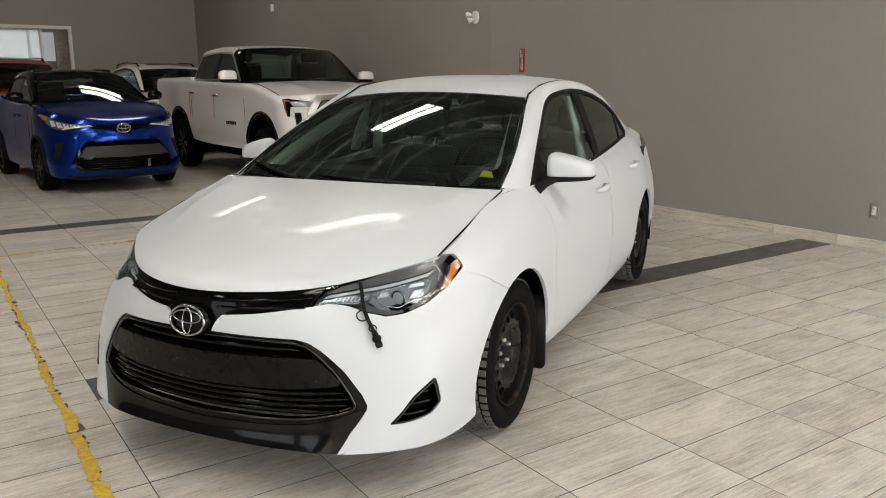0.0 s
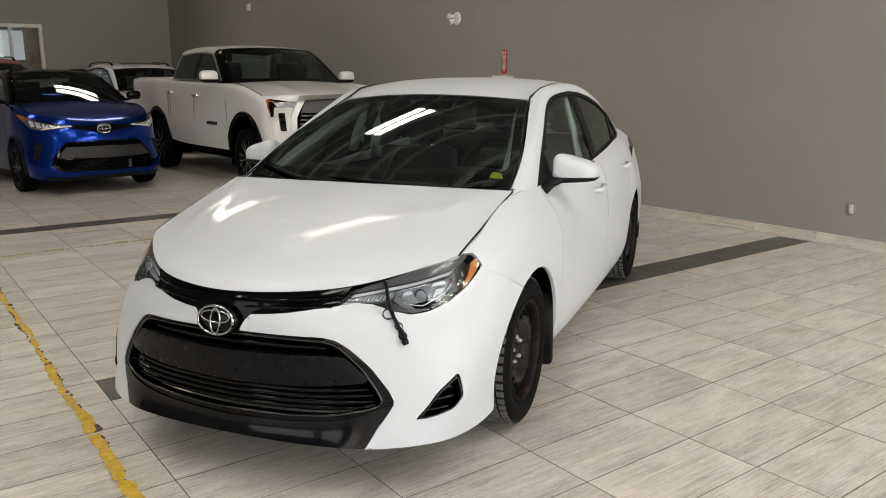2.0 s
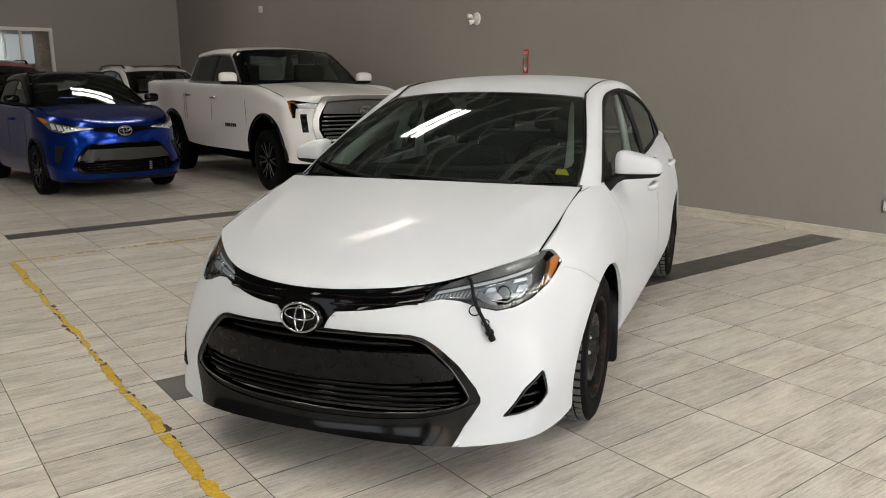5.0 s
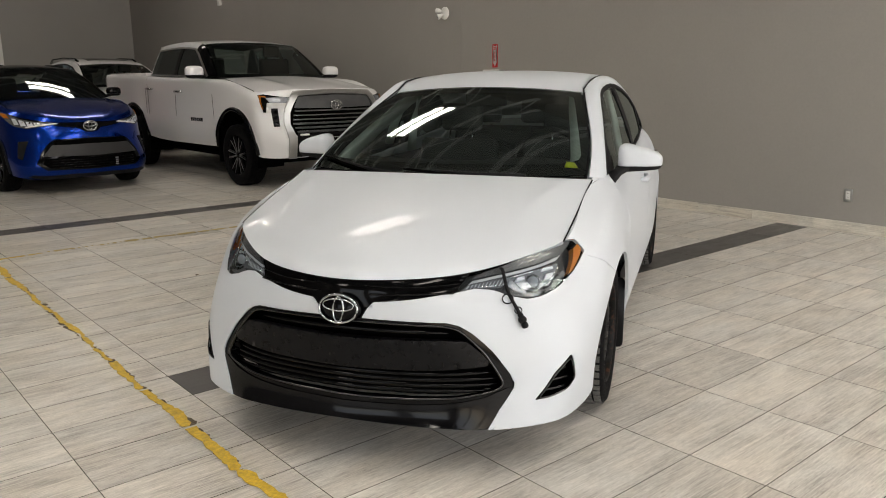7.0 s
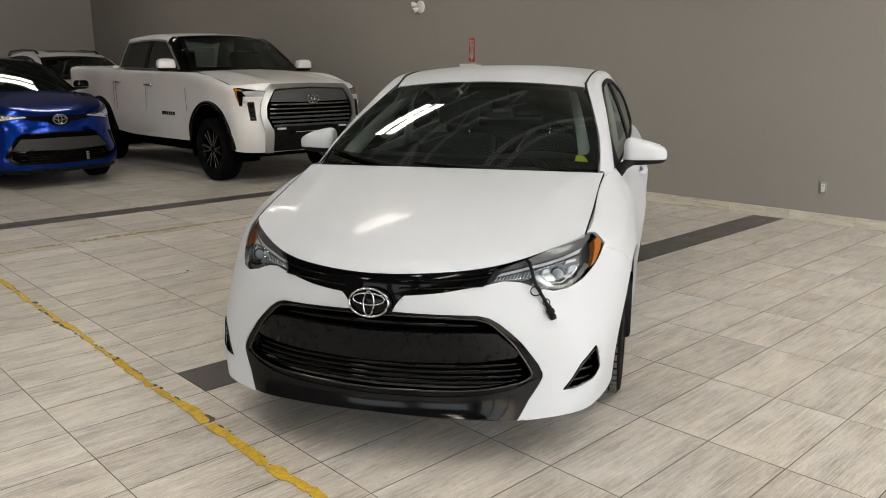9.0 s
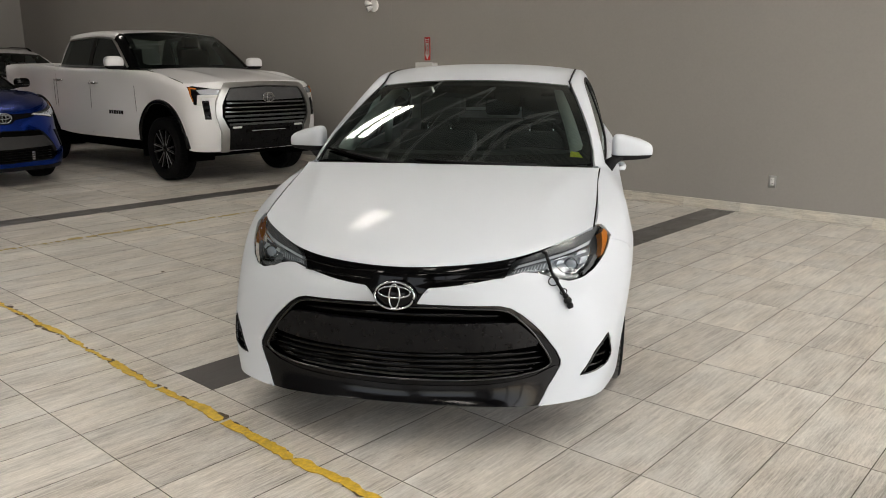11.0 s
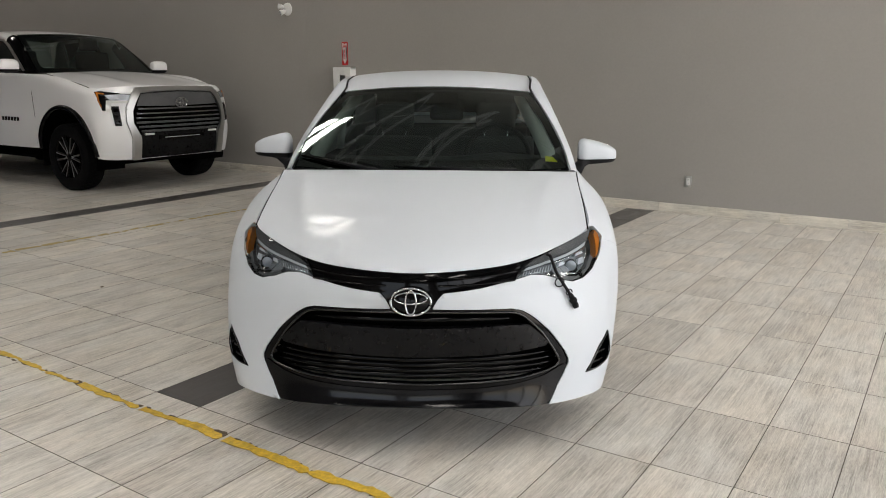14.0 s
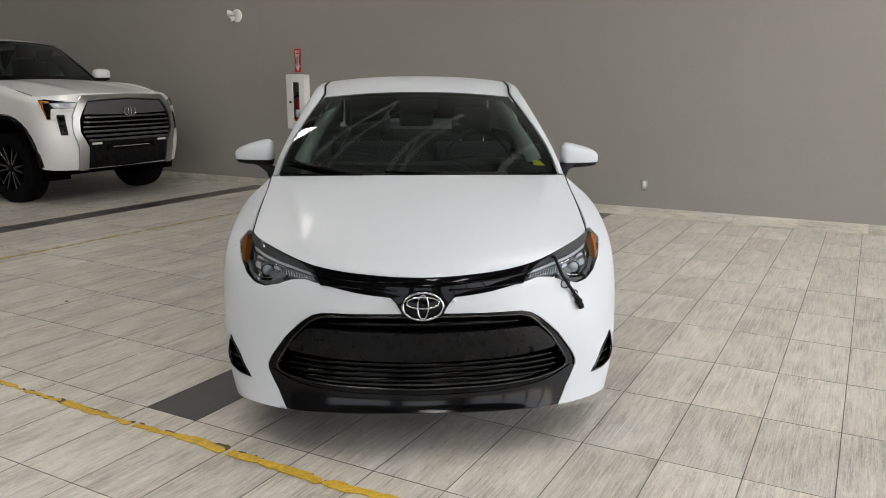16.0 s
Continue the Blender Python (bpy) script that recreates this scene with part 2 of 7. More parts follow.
def thing(name, m, label, category, group=""):
    ob = new(name)
    ob.matrix_basis = m
    return tagged(ob, label, category, group)


def box(bm, lo, hi, bevel=0.0, segments=2, m=None):
    made = bmesh.ops.create_cube(bm, size=1.0)["verts"]
    for v in made:
        v.co = Vector([l + (c + 0.5) * (h - l) for c, l, h in zip(v.co, lo, hi)])
    if bevel:
        edges = list({e for v in made for e in v.link_edges})
        made = bmesh.ops.bevel(bm, geom=edges, offset=bevel, segments=segments, affect="EDGES", profile=0.7)["verts"] or made
    if m is not None:
        bmesh.ops.transform(bm, matrix=m, verts=[v for v in made if v.is_valid])
    return made


def tube(bm, points, radius, sides=8, caps=True, flat=1.0):
    """A round or flattened bar along points."""
    rings, pts = [], [Vector(p) for p in points]
    radii = radius if isinstance(radius, (list, tuple)) else [radius] * len(pts)
    for i, p in enumerate(pts):
        d = (pts[min(i + 1, len(pts) - 1)] - pts[max(i - 1, 0)]).normalized()
        a = d.cross(Vector((0, 0, 1)) if abs(d.z) < 0.95 else Vector((1, 0, 0))).normalized()
        b = a.cross(d)
        rings.append([bm.verts.new(p + radii[i] * (math.cos(k * math.tau / sides) * a + flat * math.sin(k * math.tau / sides) * b)) for k in range(sides)])
    for r, s in zip(rings, rings[1:]):
        for k in range(sides):
            bm.faces.new((r[k], r[(k + 1) % sides], s[(k + 1) % sides], s[k]))
    if caps:
        bm.faces.new(rings[0][::-1])
        bm.faces.new(rings[-1])


def lathe(bm, profile, steps=48, axis="x", centre=(0, 0, 0), closed=False):
    """Turn a profile of (along, radius) round an axis."""
    rings = []
    for k in range(steps):
        c, s = math.cos(k * math.tau / steps), math.sin(k * math.tau / steps)
        ring = []
        for a, r in profile:
            p = {"x": (a, r * c, r * s), "y": (r * c, a, r * s), "z": (r * c, r * s, a)}[axis]
            ring.append(bm.verts.new(Vector(p) + Vector(centre)))
        rings.append(ring)
    n = len(profile)
    for k in range(steps):
        r, s = rings[k], rings[(k + 1) % steps]
        for i in range(n if closed else n - 1):
            j = (i + 1) % n
            bm.faces.new((r[i], r[j], s[j], s[i]))
    bmesh.ops.recalc_face_normals(bm, faces=bm.faces[:])


def sheet(bm, func, nu, nv):
    """A grid of nu x nv cells, mapped by func(u, v) with u and v from 0 to 1."""
    rows = [[bm.verts.new(func(i / nu, j / nv)) for i in range(nu + 1)] for j in range(nv + 1)]
    for a, b in zip(rows, rows[1:]):
        for i in range(nu):
            bm.faces.new((a[i], a[i + 1], b[i + 1], b[i]))
    return rows


def spline_weights(t, n):
    """Weights of n evenly spaced knots for a natural cubic spline at t."""
    t = np.atleast_1d(np.asarray(t, float))
    a, b = np.zeros((n, n)), np.zeros((n, n))
    a[0, 0] = a[-1, -1] = 1.0
    for i in range(1, n - 1):
        a[i, i - 1:i + 2], b[i, i - 1:i + 2] = (1, 4, 1), (6, -12, 6)
    bend = np.linalg.solve(a, b)
    i = np.clip(np.floor(t).astype(int), 0, n - 2)
    f = t - i
    w = np.zeros((len(t), n))
    row = np.arange(len(t))
    w[row, i] += 1 - f
    w[row, i + 1] += f
    w += ((1 - f) ** 3 - (1 - f))[:, None] / 6 * bend[i] + (f ** 3 - f)[:, None] / 6 * bend[i + 1]
    return w


class Skin:
    """A smooth car skin through guide curves. Each guide runs from the nose's middle round to the tail's; the other side mirrors it.
    Stations are counted from the nose (0), positive on the car's left; v counts the guides from the bottom up."""

    def __init__(self, guides):
        half = np.array(guides, float)
        self.n = half.shape[1]
        self.full = np.concatenate([half[:, :0:-1] * (-1, 1, 1), half], 1)
        t, v = np.meshgrid(np.linspace(0, self.n - 1, 40 * self.n), np.linspace(0, len(half) - 1, 90))
        self.grid_t, self.grid_v = t.ravel(), v.ravel()
        self.grid = self.at(self.grid_t, self.grid_v)

    def at(self, t, v):
        wt = spline_weights(np.asarray(t) + self.n - 1, self.full.shape[1])
        wv = spline_weights(v, self.full.shape[0])
        return np.einsum("ns,ng,gsc->nc", wt, wv, self.full, optimize=True)

    def find(self, pairs, axes=(0, 2), span=(0, 99)):
        """Station and guide of the skin's points that show at these places, seen along the third axis."""
        ok = (self.grid_t >= span[0]) & (self.grid_t <= span[1])
        places, out = self.grid[ok][:, list(axes)], []
        for p in pairs:
            k = np.argmin(((places - p) ** 2).sum(1))
            t, v = self.grid_t[ok][k], self.grid_v[ok][k]
            for _ in range(3):
                q = self.at([t, t + 1e-3, t], [v, v, v + 1e-3])[:, list(axes)]
                try:
                    d = np.linalg.solve(np.stack([(q[1] - q[0]) / 1e-3, (q[2] - q[0]) / 1e-3], 1), np.asarray(p) - q[0])
                except np.linalg.LinAlgError:
                    break
                if np.abs(d).max() > 0.5:
                    break
                t, v = t + d[0], v + d[1]
            out.append((float(t), float(v)))
        return out


def inside(points, poly):
    x, y = points[:, 0], points[:, 1]
    poly = np.asarray(poly)
    hit = np.zeros(len(points), bool)
    for (ax, ay), (bx, by) in zip(poly, np.roll(poly, -1, 0)):
        cross = (ay > y) != (by > y)
        with np.errstate(divide="ignore", invalid="ignore"):
            hit ^= cross & (x < (bx - ax) * (y - ay) / (by - ay) + ax)
    return hit


def rounded(poly, amount=0.25, keep=()):
    """Cut each corner of a polygon round."""
    out, n = [], len(poly)
    for i, p in enumerate(poly):
        if i in keep:
            out.append(tuple(p))
            continue
        a, b = np.array(poly[i - 1]), np.array(poly[(i + 1) % n])
        p = np.array(p)
        for f in (0.0, 0.33, 0.67, 1.0):
            s, e = p + (a - p) * amount, p + (b - p) * amount
            out.append(tuple((1 - f) ** 2 * s + 2 * f * (1 - f) * p + f * f * e))
    return out


def patch(bm, outer, func, step, holes=(), rim=0.0, side=1.0, offset=0.0):
    """Fill a flat outline (with holes) with small faces, carry it onto func(points) -> places, and turn its edge in by rim."""
    pts, edges = [], []
    step = np.asarray(step, float)
    for loop in (outer, *holes):
        loop = [np.asarray(p, float) for p in loop]
        ring = []
        for a, b in zip(loop, loop[1:] + loop[:1]):
            k = max(1, int(np.ceil(np.max(np.abs(b - a) / step))))
            ring += [a + (b - a) * i / k for i in range(k)]
        base = len(pts)
        pts += ring
        edges += [(base + i, base + (i + 1) % len(ring)) for i in range(len(ring))]
    lo, hi = np.min(outer, 0), np.max(outer, 0)
    gx, gy = np.meshgrid(np.arange(lo[0] + step[0] / 2, hi[0], step[0]), np.arange(lo[1] + step[1] / 2, hi[1], step[1]))
    grid = np.stack([gx.ravel(), gy.ravel()], 1)
    keep = inside(grid, outer)
    for h in holes:
        keep &= ~inside(grid, h)
    grid = grid[keep]
    if len(grid):
        rim_pts = np.array(pts)
        near = np.array([np.min(np.abs((rim_pts - g) / step).max(1)) for g in grid])
        grid = grid[near > 0.35]
    allp = [Vector(p / step) for p in pts] + [Vector(p / step) for p in grid]
    from mathutils import geometry
    vs, _, fs, *_ = geometry.delaunay_2d_cdt(allp, edges, [], 0, 1e-6)
    flat = np.array([(v.x, v.y) for v in vs]) * step
    mids = np.array([flat[list(f)].mean(0) for f in fs])
    ok = inside(mids, outer)
    for h in holes:
        ok &= ~inside(mids, h)
    places = func(flat)
    if offset or rim:
        e = step * 1e-2
        du, dv = func(flat + (e[0], 0)) - places, func(flat + (0, e[1])) - places
        nrm = np.cross(du, dv)
        nrm *= side / np.maximum(np.linalg.norm(nrm, axis=1, keepdims=True), 1e-12)
        places = places + nrm * offset
    verts = [bm.verts.new(p) for p in places]
    faces = []
    for f, good in zip(fs, ok):
        if good:
            faces.append(bm.faces.new([verts[i] for i in (f if side > 0 else f[::-1])]))
    used = {v for f in faces for v in f.verts}
    if rim:
        index = {v: i for i, v in enumerate(verts)}
        border = [(l.vert, l.link_loop_next.vert) for f in faces for l in f.loops if len(l.edge.link_faces) == 1]
        upper, lower = {}, {}
        for a, b in border:
            for v in (a, b):
                if v not in upper:
                    upper[v], lower[v] = bm.verts.new(v.co), bm.verts.new(v.co - Vector(nrm[index[v]]) * rim)
        for a, b in border:
            bm.faces.new((upper[b], upper[a], lower[a], lower[b]))
    for v in verts:
        if v not in used:
            bm.verts.remove(v)
    return faces


def mirror_t(poly):
    return [(-t, v) for t, v in poly][::-1]

# ---- the showroom ----
WALL_X, BACK_Y, LEFT_X, FRONT_Y, TOP = 7.04, 21.5, -9.0, -7.0, 7.6
PITCH_X, PITCH_Y, TILE_X0, TILE_Y0 = 0.600, 0.302, 0.953, 3.704


def wall(name, lo, hi, mat, holes=(), axis=0):
    """A thick wall with rectangular openings (along, height) through it."""
    bm = bmesh.new()
    along = 1 - axis
    cuts_a = sorted({lo[along], hi[along], *[c for h in holes for c in h[:2]]})
    cuts_z = sorted({lo[2], hi[2], *[c for h in holes for c in h[2:]]})
    for a0, a1 in zip(cuts_a, cuts_a[1:]):
        for z0, z1 in zip(cuts_z, cuts_z[1:]):
            ma, mz = (a0 + a1) / 2, (z0 + z1) / 2
            if any(h[0] < ma < h[1] and h[2] < mz < h[3] for h in holes):
                continue
            l, h = [0, 0, z0], [0, 0, z1]
            l[axis], h[axis], l[along], h[along] = lo[axis], hi[axis], a0, a1
            box(bm, l, h)
    bmesh.ops.remove_doubles(bm, verts=bm.verts[:], dist=1e-4)
    return tagged(link_mesh(name, bm, mat, smooth=False), kind="structure")


wall("wall_east", (WALL_X, FRONT_Y, 0), (WALL_X + 0.2, BACK_Y + 0.2, TOP), WALL_PAINT)
WINDOW = (0.70, 3.94, 1.0, 2.77)
wall("wall_north", (LEFT_X, BACK_Y, 0), (WALL_X, BACK_Y + 0.2, TOP), BACK_PAINT, [WINDOW], axis=1)
GLAZED = [(-8.4 + 2.6 * k, -6.0 + 2.6 * k, 0.12, 4.55) for k in range(6)]
wall("wall_south", (LEFT_X, FRONT_Y - 0.2, 0), (WALL_X, FRONT_Y, TOP), BACK_PAINT, GLAZED, axis=1)
# unseen west openings, made up to go with the fill lamps
WEST_OPENINGS = [(-5.5 + 4.2 * k, -2.1 + 4.2 * k, 0.6, 3.4) for k in range(2)]
wall("wall_west", (LEFT_X - 0.2, FRONT_Y, 0), (LEFT_X, BACK_Y + 0.2, TOP), BACK_PAINT, WEST_OPENINGS, axis=0)

bm = bmesh.new()
wave = []
x = LEFT_X - 0.2
while x < WALL_X + 0.2:
    wave += [(x, TOP), (x + 0.080, TOP), (x + 0.090, TOP + 0.09), (x + 0.142, TOP + 0.09)]
    x += 0.152
low = [bm.verts.new((a, FRONT_Y - 0.2, b)) for a, b in wave]
high = [bm.verts.new((a, BACK_Y + 0.2, b)) for a, b in wave]
for i in range(len(wave) - 1):
    bm.faces.new((low[i], high[i], high[i + 1], low[i + 1]))
tagged(link_mesh("ceiling", bm, DECK, smooth=False), "ribbed grey steel roof deck over the showroom", "ceiling", kind="structure")

# floor bed under the tiles
bm = bmesh.new()
box(bm, (LEFT_X - 0.2, FRONT_Y - 0.2, -0.2), (WALL_X, BACK_Y, -0.0018))
FLOOR = tagged(link_mesh("floor", bm, GROUT, smooth=False), "grey-beige wood-look tiled showroom floor with dark grout", "floor", kind="structure")

# inner window of the north wall: white frame, panes, and the lit room behind
win = tagged(new("window_1"), "white-framed interior window into a lit room", "window", kind="structure")
x0, x1, z0, z1 = WINDOW
bm = bmesh.new()
for lo, hi in (((x0 - 0.04, BACK_Y - 0.015, z1 - 0.03), (x1 + 0.04, BACK_Y + 0.12, z1 + 0.05)), ((x0 - 0.04, BACK_Y - 0.015, z0 - 0.05), (x1 + 0.04, BACK_Y + 0.12, z0 + 0.03)),
               ((x0 - 0.04, BACK_Y - 0.016, z0), (x0 + 0.03, BACK_Y + 0.12, z1)), ((x1 - 0.03, BACK_Y - 0.016, z0), (x1 + 0.04, BACK_Y + 0.12, z1)), ((3.26, BACK_Y - 0.014, z0), (3.32, BACK_Y + 0.11, z1)), ((2.0, BACK_Y - 0.014, z0), (2.06, BACK_Y + 0.11, z1))):
    box(bm, lo, hi, 0.004, 1)
part("window_frame", bm, WHITE_TRIM, win, smooth=False)
for a, b in ((x0 + 0.03, 2.0), (2.06, 3.26), (3.32, x1 - 0.03)):
    bm = bmesh.new()
    box(bm, (a, BACK_Y + 0.05, z0 + 0.03), (b, BACK_Y + 0.056, z1 - 0.03))
    pane = part("pane", bm, LENS_GLASS, win, smooth=False)
    pane.visible_shadow = False
bm = bmesh.new()
sheet(bm, lambda u, v: (-4 + 12 * u, BACK_Y + 6.0, -0.5 + 5 * v), 4, 4)
tagged(link_mesh("backdrop", bm, glow("pale_daylight_backdrop", (0.55, 0.58, 0.60), 0.44), smooth=False), kind="structure")
BROWN = vary(material("brown_panel", (0.52, 0.38, 0.29), 0.5), (0.52, 0.38, 0.29), 0.4, 2.2, 14)
bm = bmesh.new()
box(bm, (3.82, BACK_Y + 1.2, 0), (4.5, BACK_Y + 1.7, 4.2), 0.01, 1)
tagged(link_mesh("column", bm, BROWN, smooth=False), "brown clad column behind the interior window", "column")
bm = bmesh.new()
box(bm, (-2.0, BACK_Y + 2.5, 0), (4.6, BACK_Y + 2.6, 2.05), 0.01, 1)
tagged(link_mesh("partition", bm, BACK_PAINT, smooth=False), "low grey partition behind the interior window", "partition")
bm = bmesh.new()
for x in (1.2, 2.6, 3.6):
    box(bm, (x, BACK_Y + 5.0, 0), (x + 0.07, BACK_Y + 5.07, 4.2))
box(bm, (-3, BACK_Y + 5.0, 2.95), (5, BACK_Y + 5.07, 3.05))
box(bm, (-3, BACK_Y + 5.0, 0.0), (5, BACK_Y + 5.07, 1.4))
tagged(link_mesh("far_window_frame", bm, GREY_STEEL, smooth=False), "dark frame of a far window behind the room", "window frame")
bm = bmesh.new()
for lo, hi in (((-4.2, BACK_Y + 0.2, -0.01), (8.2, BACK_Y + 6.2, 0.0)), ((-4.2, BACK_Y + 0.2, 4.2), (8.2, BACK_Y + 6.2, 4.3)), ((-4.2, BACK_Y + 0.2, 0), (-4.1, BACK_Y + 6.2, 4.2)), ((8.1, BACK_Y + 0.2, 0), (8.2, BACK_Y + 6.2, 4.2))):
    box(bm, lo, hi)
tagged(link_mesh("wall_annex", bm, WHITE_TRIM, smooth=False), kind="structure")

# ---- roof joists and strip lights ----
def joist(y, z0, z1):
    bm = bmesh.new()
    for z in (z0, z1):
        for dy in (-0.03, 0.03):
            box(bm, (LEFT_X, y + dy - 0.026, z - 0.032), (WALL_X, y + dy + 0.026, z + 0.032))
    x, up = LEFT_X, True
    while x < WALL_X - 1.0:
        tube(bm, [(x, y, z0 if up else z1), (x + 1.0, y, z1 if up else z0)], 0.028, 6)
        x, up = x + 1.0, not up
    return tagged(link_mesh("roof_joist", bm, JOIST_LIT, smooth=False), "grey open-web steel roof joist under the deck", "joist", "roof joists", kind="structure")


for k in range(14):
    joist(-4.95 + 1.955 * k, TOP - 1.15, TOP - 0.03)


def strip_light(m, drop=1.62):
    lamp = thing("strip_light", m, "twin-row strip light hung below the roof joists", "ceiling light", "strip lights")
    bm = bmesh.new()
    box(bm, (-0.88, -0.36, 0.0), (0.88, 0.36, 0.06), 0.008, 1)
    part("housing", bm, WHITE_TRIM, lamp, smooth=False)
    for y in (-0.195, 0.195):
        bm = bmesh.new()
        box(bm, (-0.84, y - 0.115, -0.028), (0.84, y + 0.115, 0.004), 0.012, 2)
        part("tube", bm, STRIP_LIGHT, lamp)
    for x in (-0.8, 0.8):
        bm = bmesh.new()
        tube(bm, [(x, 0, 0.05), (x, 0, drop)], 0.006, 6)
        part("hanger", bm, GREY_STEEL, lamp)
    return lamp


LAMP_Z = TOP - 1.60
STRIPS = [(x, y) for x in (-6.4, -1.2, 4.1) for y in (-2.6, 0.1, 2.8, 5.3, 7.9, 14.0)]
for gap in ((4.1, 2.8), (4.1, 5.3), (-6.4, 7.9), (-6.4, 14.0), (-6.4, 0.1), (-6.4, 5.3)):
    STRIPS.remove(gap)
STRIPS.remove((4.1, 14.0))
# the two at x 5.7 are unseen, added to brighten the east wall
STRIPS += [(5.7, -0.4), (5.7, -3.2), (4.25, 15.3)]
first = strip_light(pose(STRIPS[0][0], STRIPS[0][1], LAMP_Z))
for x, y in STRIPS[1:]:
    copy_thing(first, pose(x, y, LAMP_Z))

# ---- floor tiles, lines ----
def tile_block(bm, x0, y0, x1, y1, z=0.0, edge=0.0003):
    g = 0.0015
    a = [(x0 + g, y0 + g, z - 0.012), (x1 - g, y0 + g, z - 0.012), (x1 - g, y1 - g, z - 0.012), (x0 + g, y1 - g, z - 0.012)]
    m = [(x, y, z - edge) for x, y, _ in a]
    t = [(x0 + g + edge, y0 + g + edge, z), (x1 - g - edge, y0 + g + edge, z), (x1 - g - edge, y1 - g - edge, z), (x0 + g + edge, y1 - g - edge, z)]
    v = [[bm.verts.new(p) for p in ring] for ring in (a, m, t)]
    for lo, hi in zip(v, v[1:]):
        for i in range(4):
            bm.faces.new((lo[i], lo[(i + 1) % 4], hi[(i + 1) % 4], hi[i])).material_index = 1
    bm.faces.new(v[2])


def row_y(j):
    """Lower edge of a row of tiles; the rows before the dark strip are laid a little wider."""
    return TILE_Y0 + j * (PITCH_Y if j >= 0 else 0.3045)


def is_dark(i, j):
    return i >= 0 and j in (0, 16)


one = bmesh.new()
tile_block(one, 0, 0, PITCH_X, PITCH_Y)
tile_mesh = {}
for name, mat in (("floor_tile", TILE), ("dark_floor_tile", TILE_DARK)):
    me = bpy.data.meshes.new(name)
    one.to_mesh(me)
    me.materials.append(mat)
    me.materials.append(GROUT)
    tile_mesh[name] = me
rest, rest_dark = bmesh.new(), bmesh.new()
for i in range(-17, 12):
    for j in range(-36, 60):
        x0, y0 = TILE_X0 + i * PITCH_X, row_y(j)
        x1, y1 = min(x0 + PITCH_X, WALL_X), min(row_y(j + 1), BACK_Y)
        if x1 <= LEFT_X or y1 <= FRONT_Y or x0 > WALL_X - 0.02 or y0 > BACK_Y - 0.02:
            continue
        near = -1 <= i <= 7 and -8 <= j <= 16 and x1 - x0 > PITCH_X - 0.01
        lift = random.uniform(-0.0002, 0.0002)
        if near:
            ob = new("dark_floor_tile" if is_dark(i, j) else "floor_tile", tile_mesh["dark_floor_tile" if is_dark(i, j) else "floor_tile"])
            ob.location = (x0, y0, lift)
            ob.scale = (1, (y1 - y0) / PITCH_Y, 1)
            ob.parent = FLOOR
        else:
            tile_block(rest_dark if is_dark(i, j) else rest, x0, y0, x1, y1, lift)
for name, bm, mat in (("far_floor_tiles", rest, TILE), ("far_dark_floor_tiles", rest_dark, TILE_DARK)):
    far = tagged(part(name, bm, mat, FLOOR, smooth=False), kind="stuff")
    far.data.materials.append(GROUT)


def painted_line(name, start, end, width, mat, label, ragged=0.012, wear=0.0, seed=3, z=0.0022):
    """A strip of old floor paint with torn edges and bare spots."""
    rnd = random.Random(seed)
    bm = bmesh.new()
    d = Vector((end[0] - start[0], end[1] - start[1], 0))
    n, d = int(d.length / 0.022), d.normalized()
    side = Vector((-d.y, d.x, 0))
    prev, off_a, off_b, drift, swell = None, 0.0, 0.0, 0.0, 0.0
    length = Vector((end[0] - start[0], end[1] - start[1])).length
    for i in range(n + 1):
        s = length * i / n
        drift = 0.92 * drift + rnd.uniform(-1, 1) * 0.0045
        swell = 0.95 * swell + rnd.uniform(-1, 1) * 0.09
        off_a = 0.6 * off_a + rnd.uniform(-1, 1) * ragged
        off_b = 0.6 * off_b + rnd.uniform(-1, 1) * ragged
        gone = rnd.random() < wear
        w = width / 2 * (1.0 if not gone else 0.25) * min(max(1.0 + swell, 0.6), 1.5)
        base = Vector((start[0], start[1], z)) + d * s + side * drift
        now = [bm.verts.new(base + side * (w + off_a)), bm.verts.new(base - side * (w + off_b))]
        if prev and not (gone and rnd.random() < 0.7):
            bm.faces.new((prev[0], prev[1], now[1], now[0]))
        prev = now
    for v in [v for v in bm.verts if not v.link_faces]:
        bm.verts.remove(v)
    ext = bmesh.ops.extrude_face_region(bm, geom=bm.faces[:])
    bmesh.ops.translate(bm, vec=(0, 0, 0.0014), verts=[g for g in ext["geom"] if isinstance(g, bmesh.types.BMVert)])
    bmesh.ops.recalc_face_normals(bm, faces=bm.faces[:])
    return tagged(link_mesh(name, bm, mat, smooth=False), label, "floor line", kind="structure")


painted_line("floor_line", (0.790, -1.5), (0.822, 7.40), 0.036, YELLOW_LINE, "chipped yellow painted line on the floor tiles", 0.0075, 0.015, z=0.0030)
painted_line("line_residue", (0.790, -1.5), (0.822, 7.40), 0.029, RESIDUE, "dark ragged adhesive residue along a yellow floor line", 0.0085, 0.35, 5, z=0.0012)
painted_line("floor_line", (0.83, 7.42), (1.24, 7.46), 0.036, YELLOW_LINE, "short chipped yellow corner piece of a floor line", 0.008, 0.12, 11, z=0.0030)
painted_line("floor_line", (1.26, 7.48), (6.2, 7.36), 0.05, FADED_LINE, "faded thin yellow painted line on the floor tiles", 0.010, 0.3, 8)

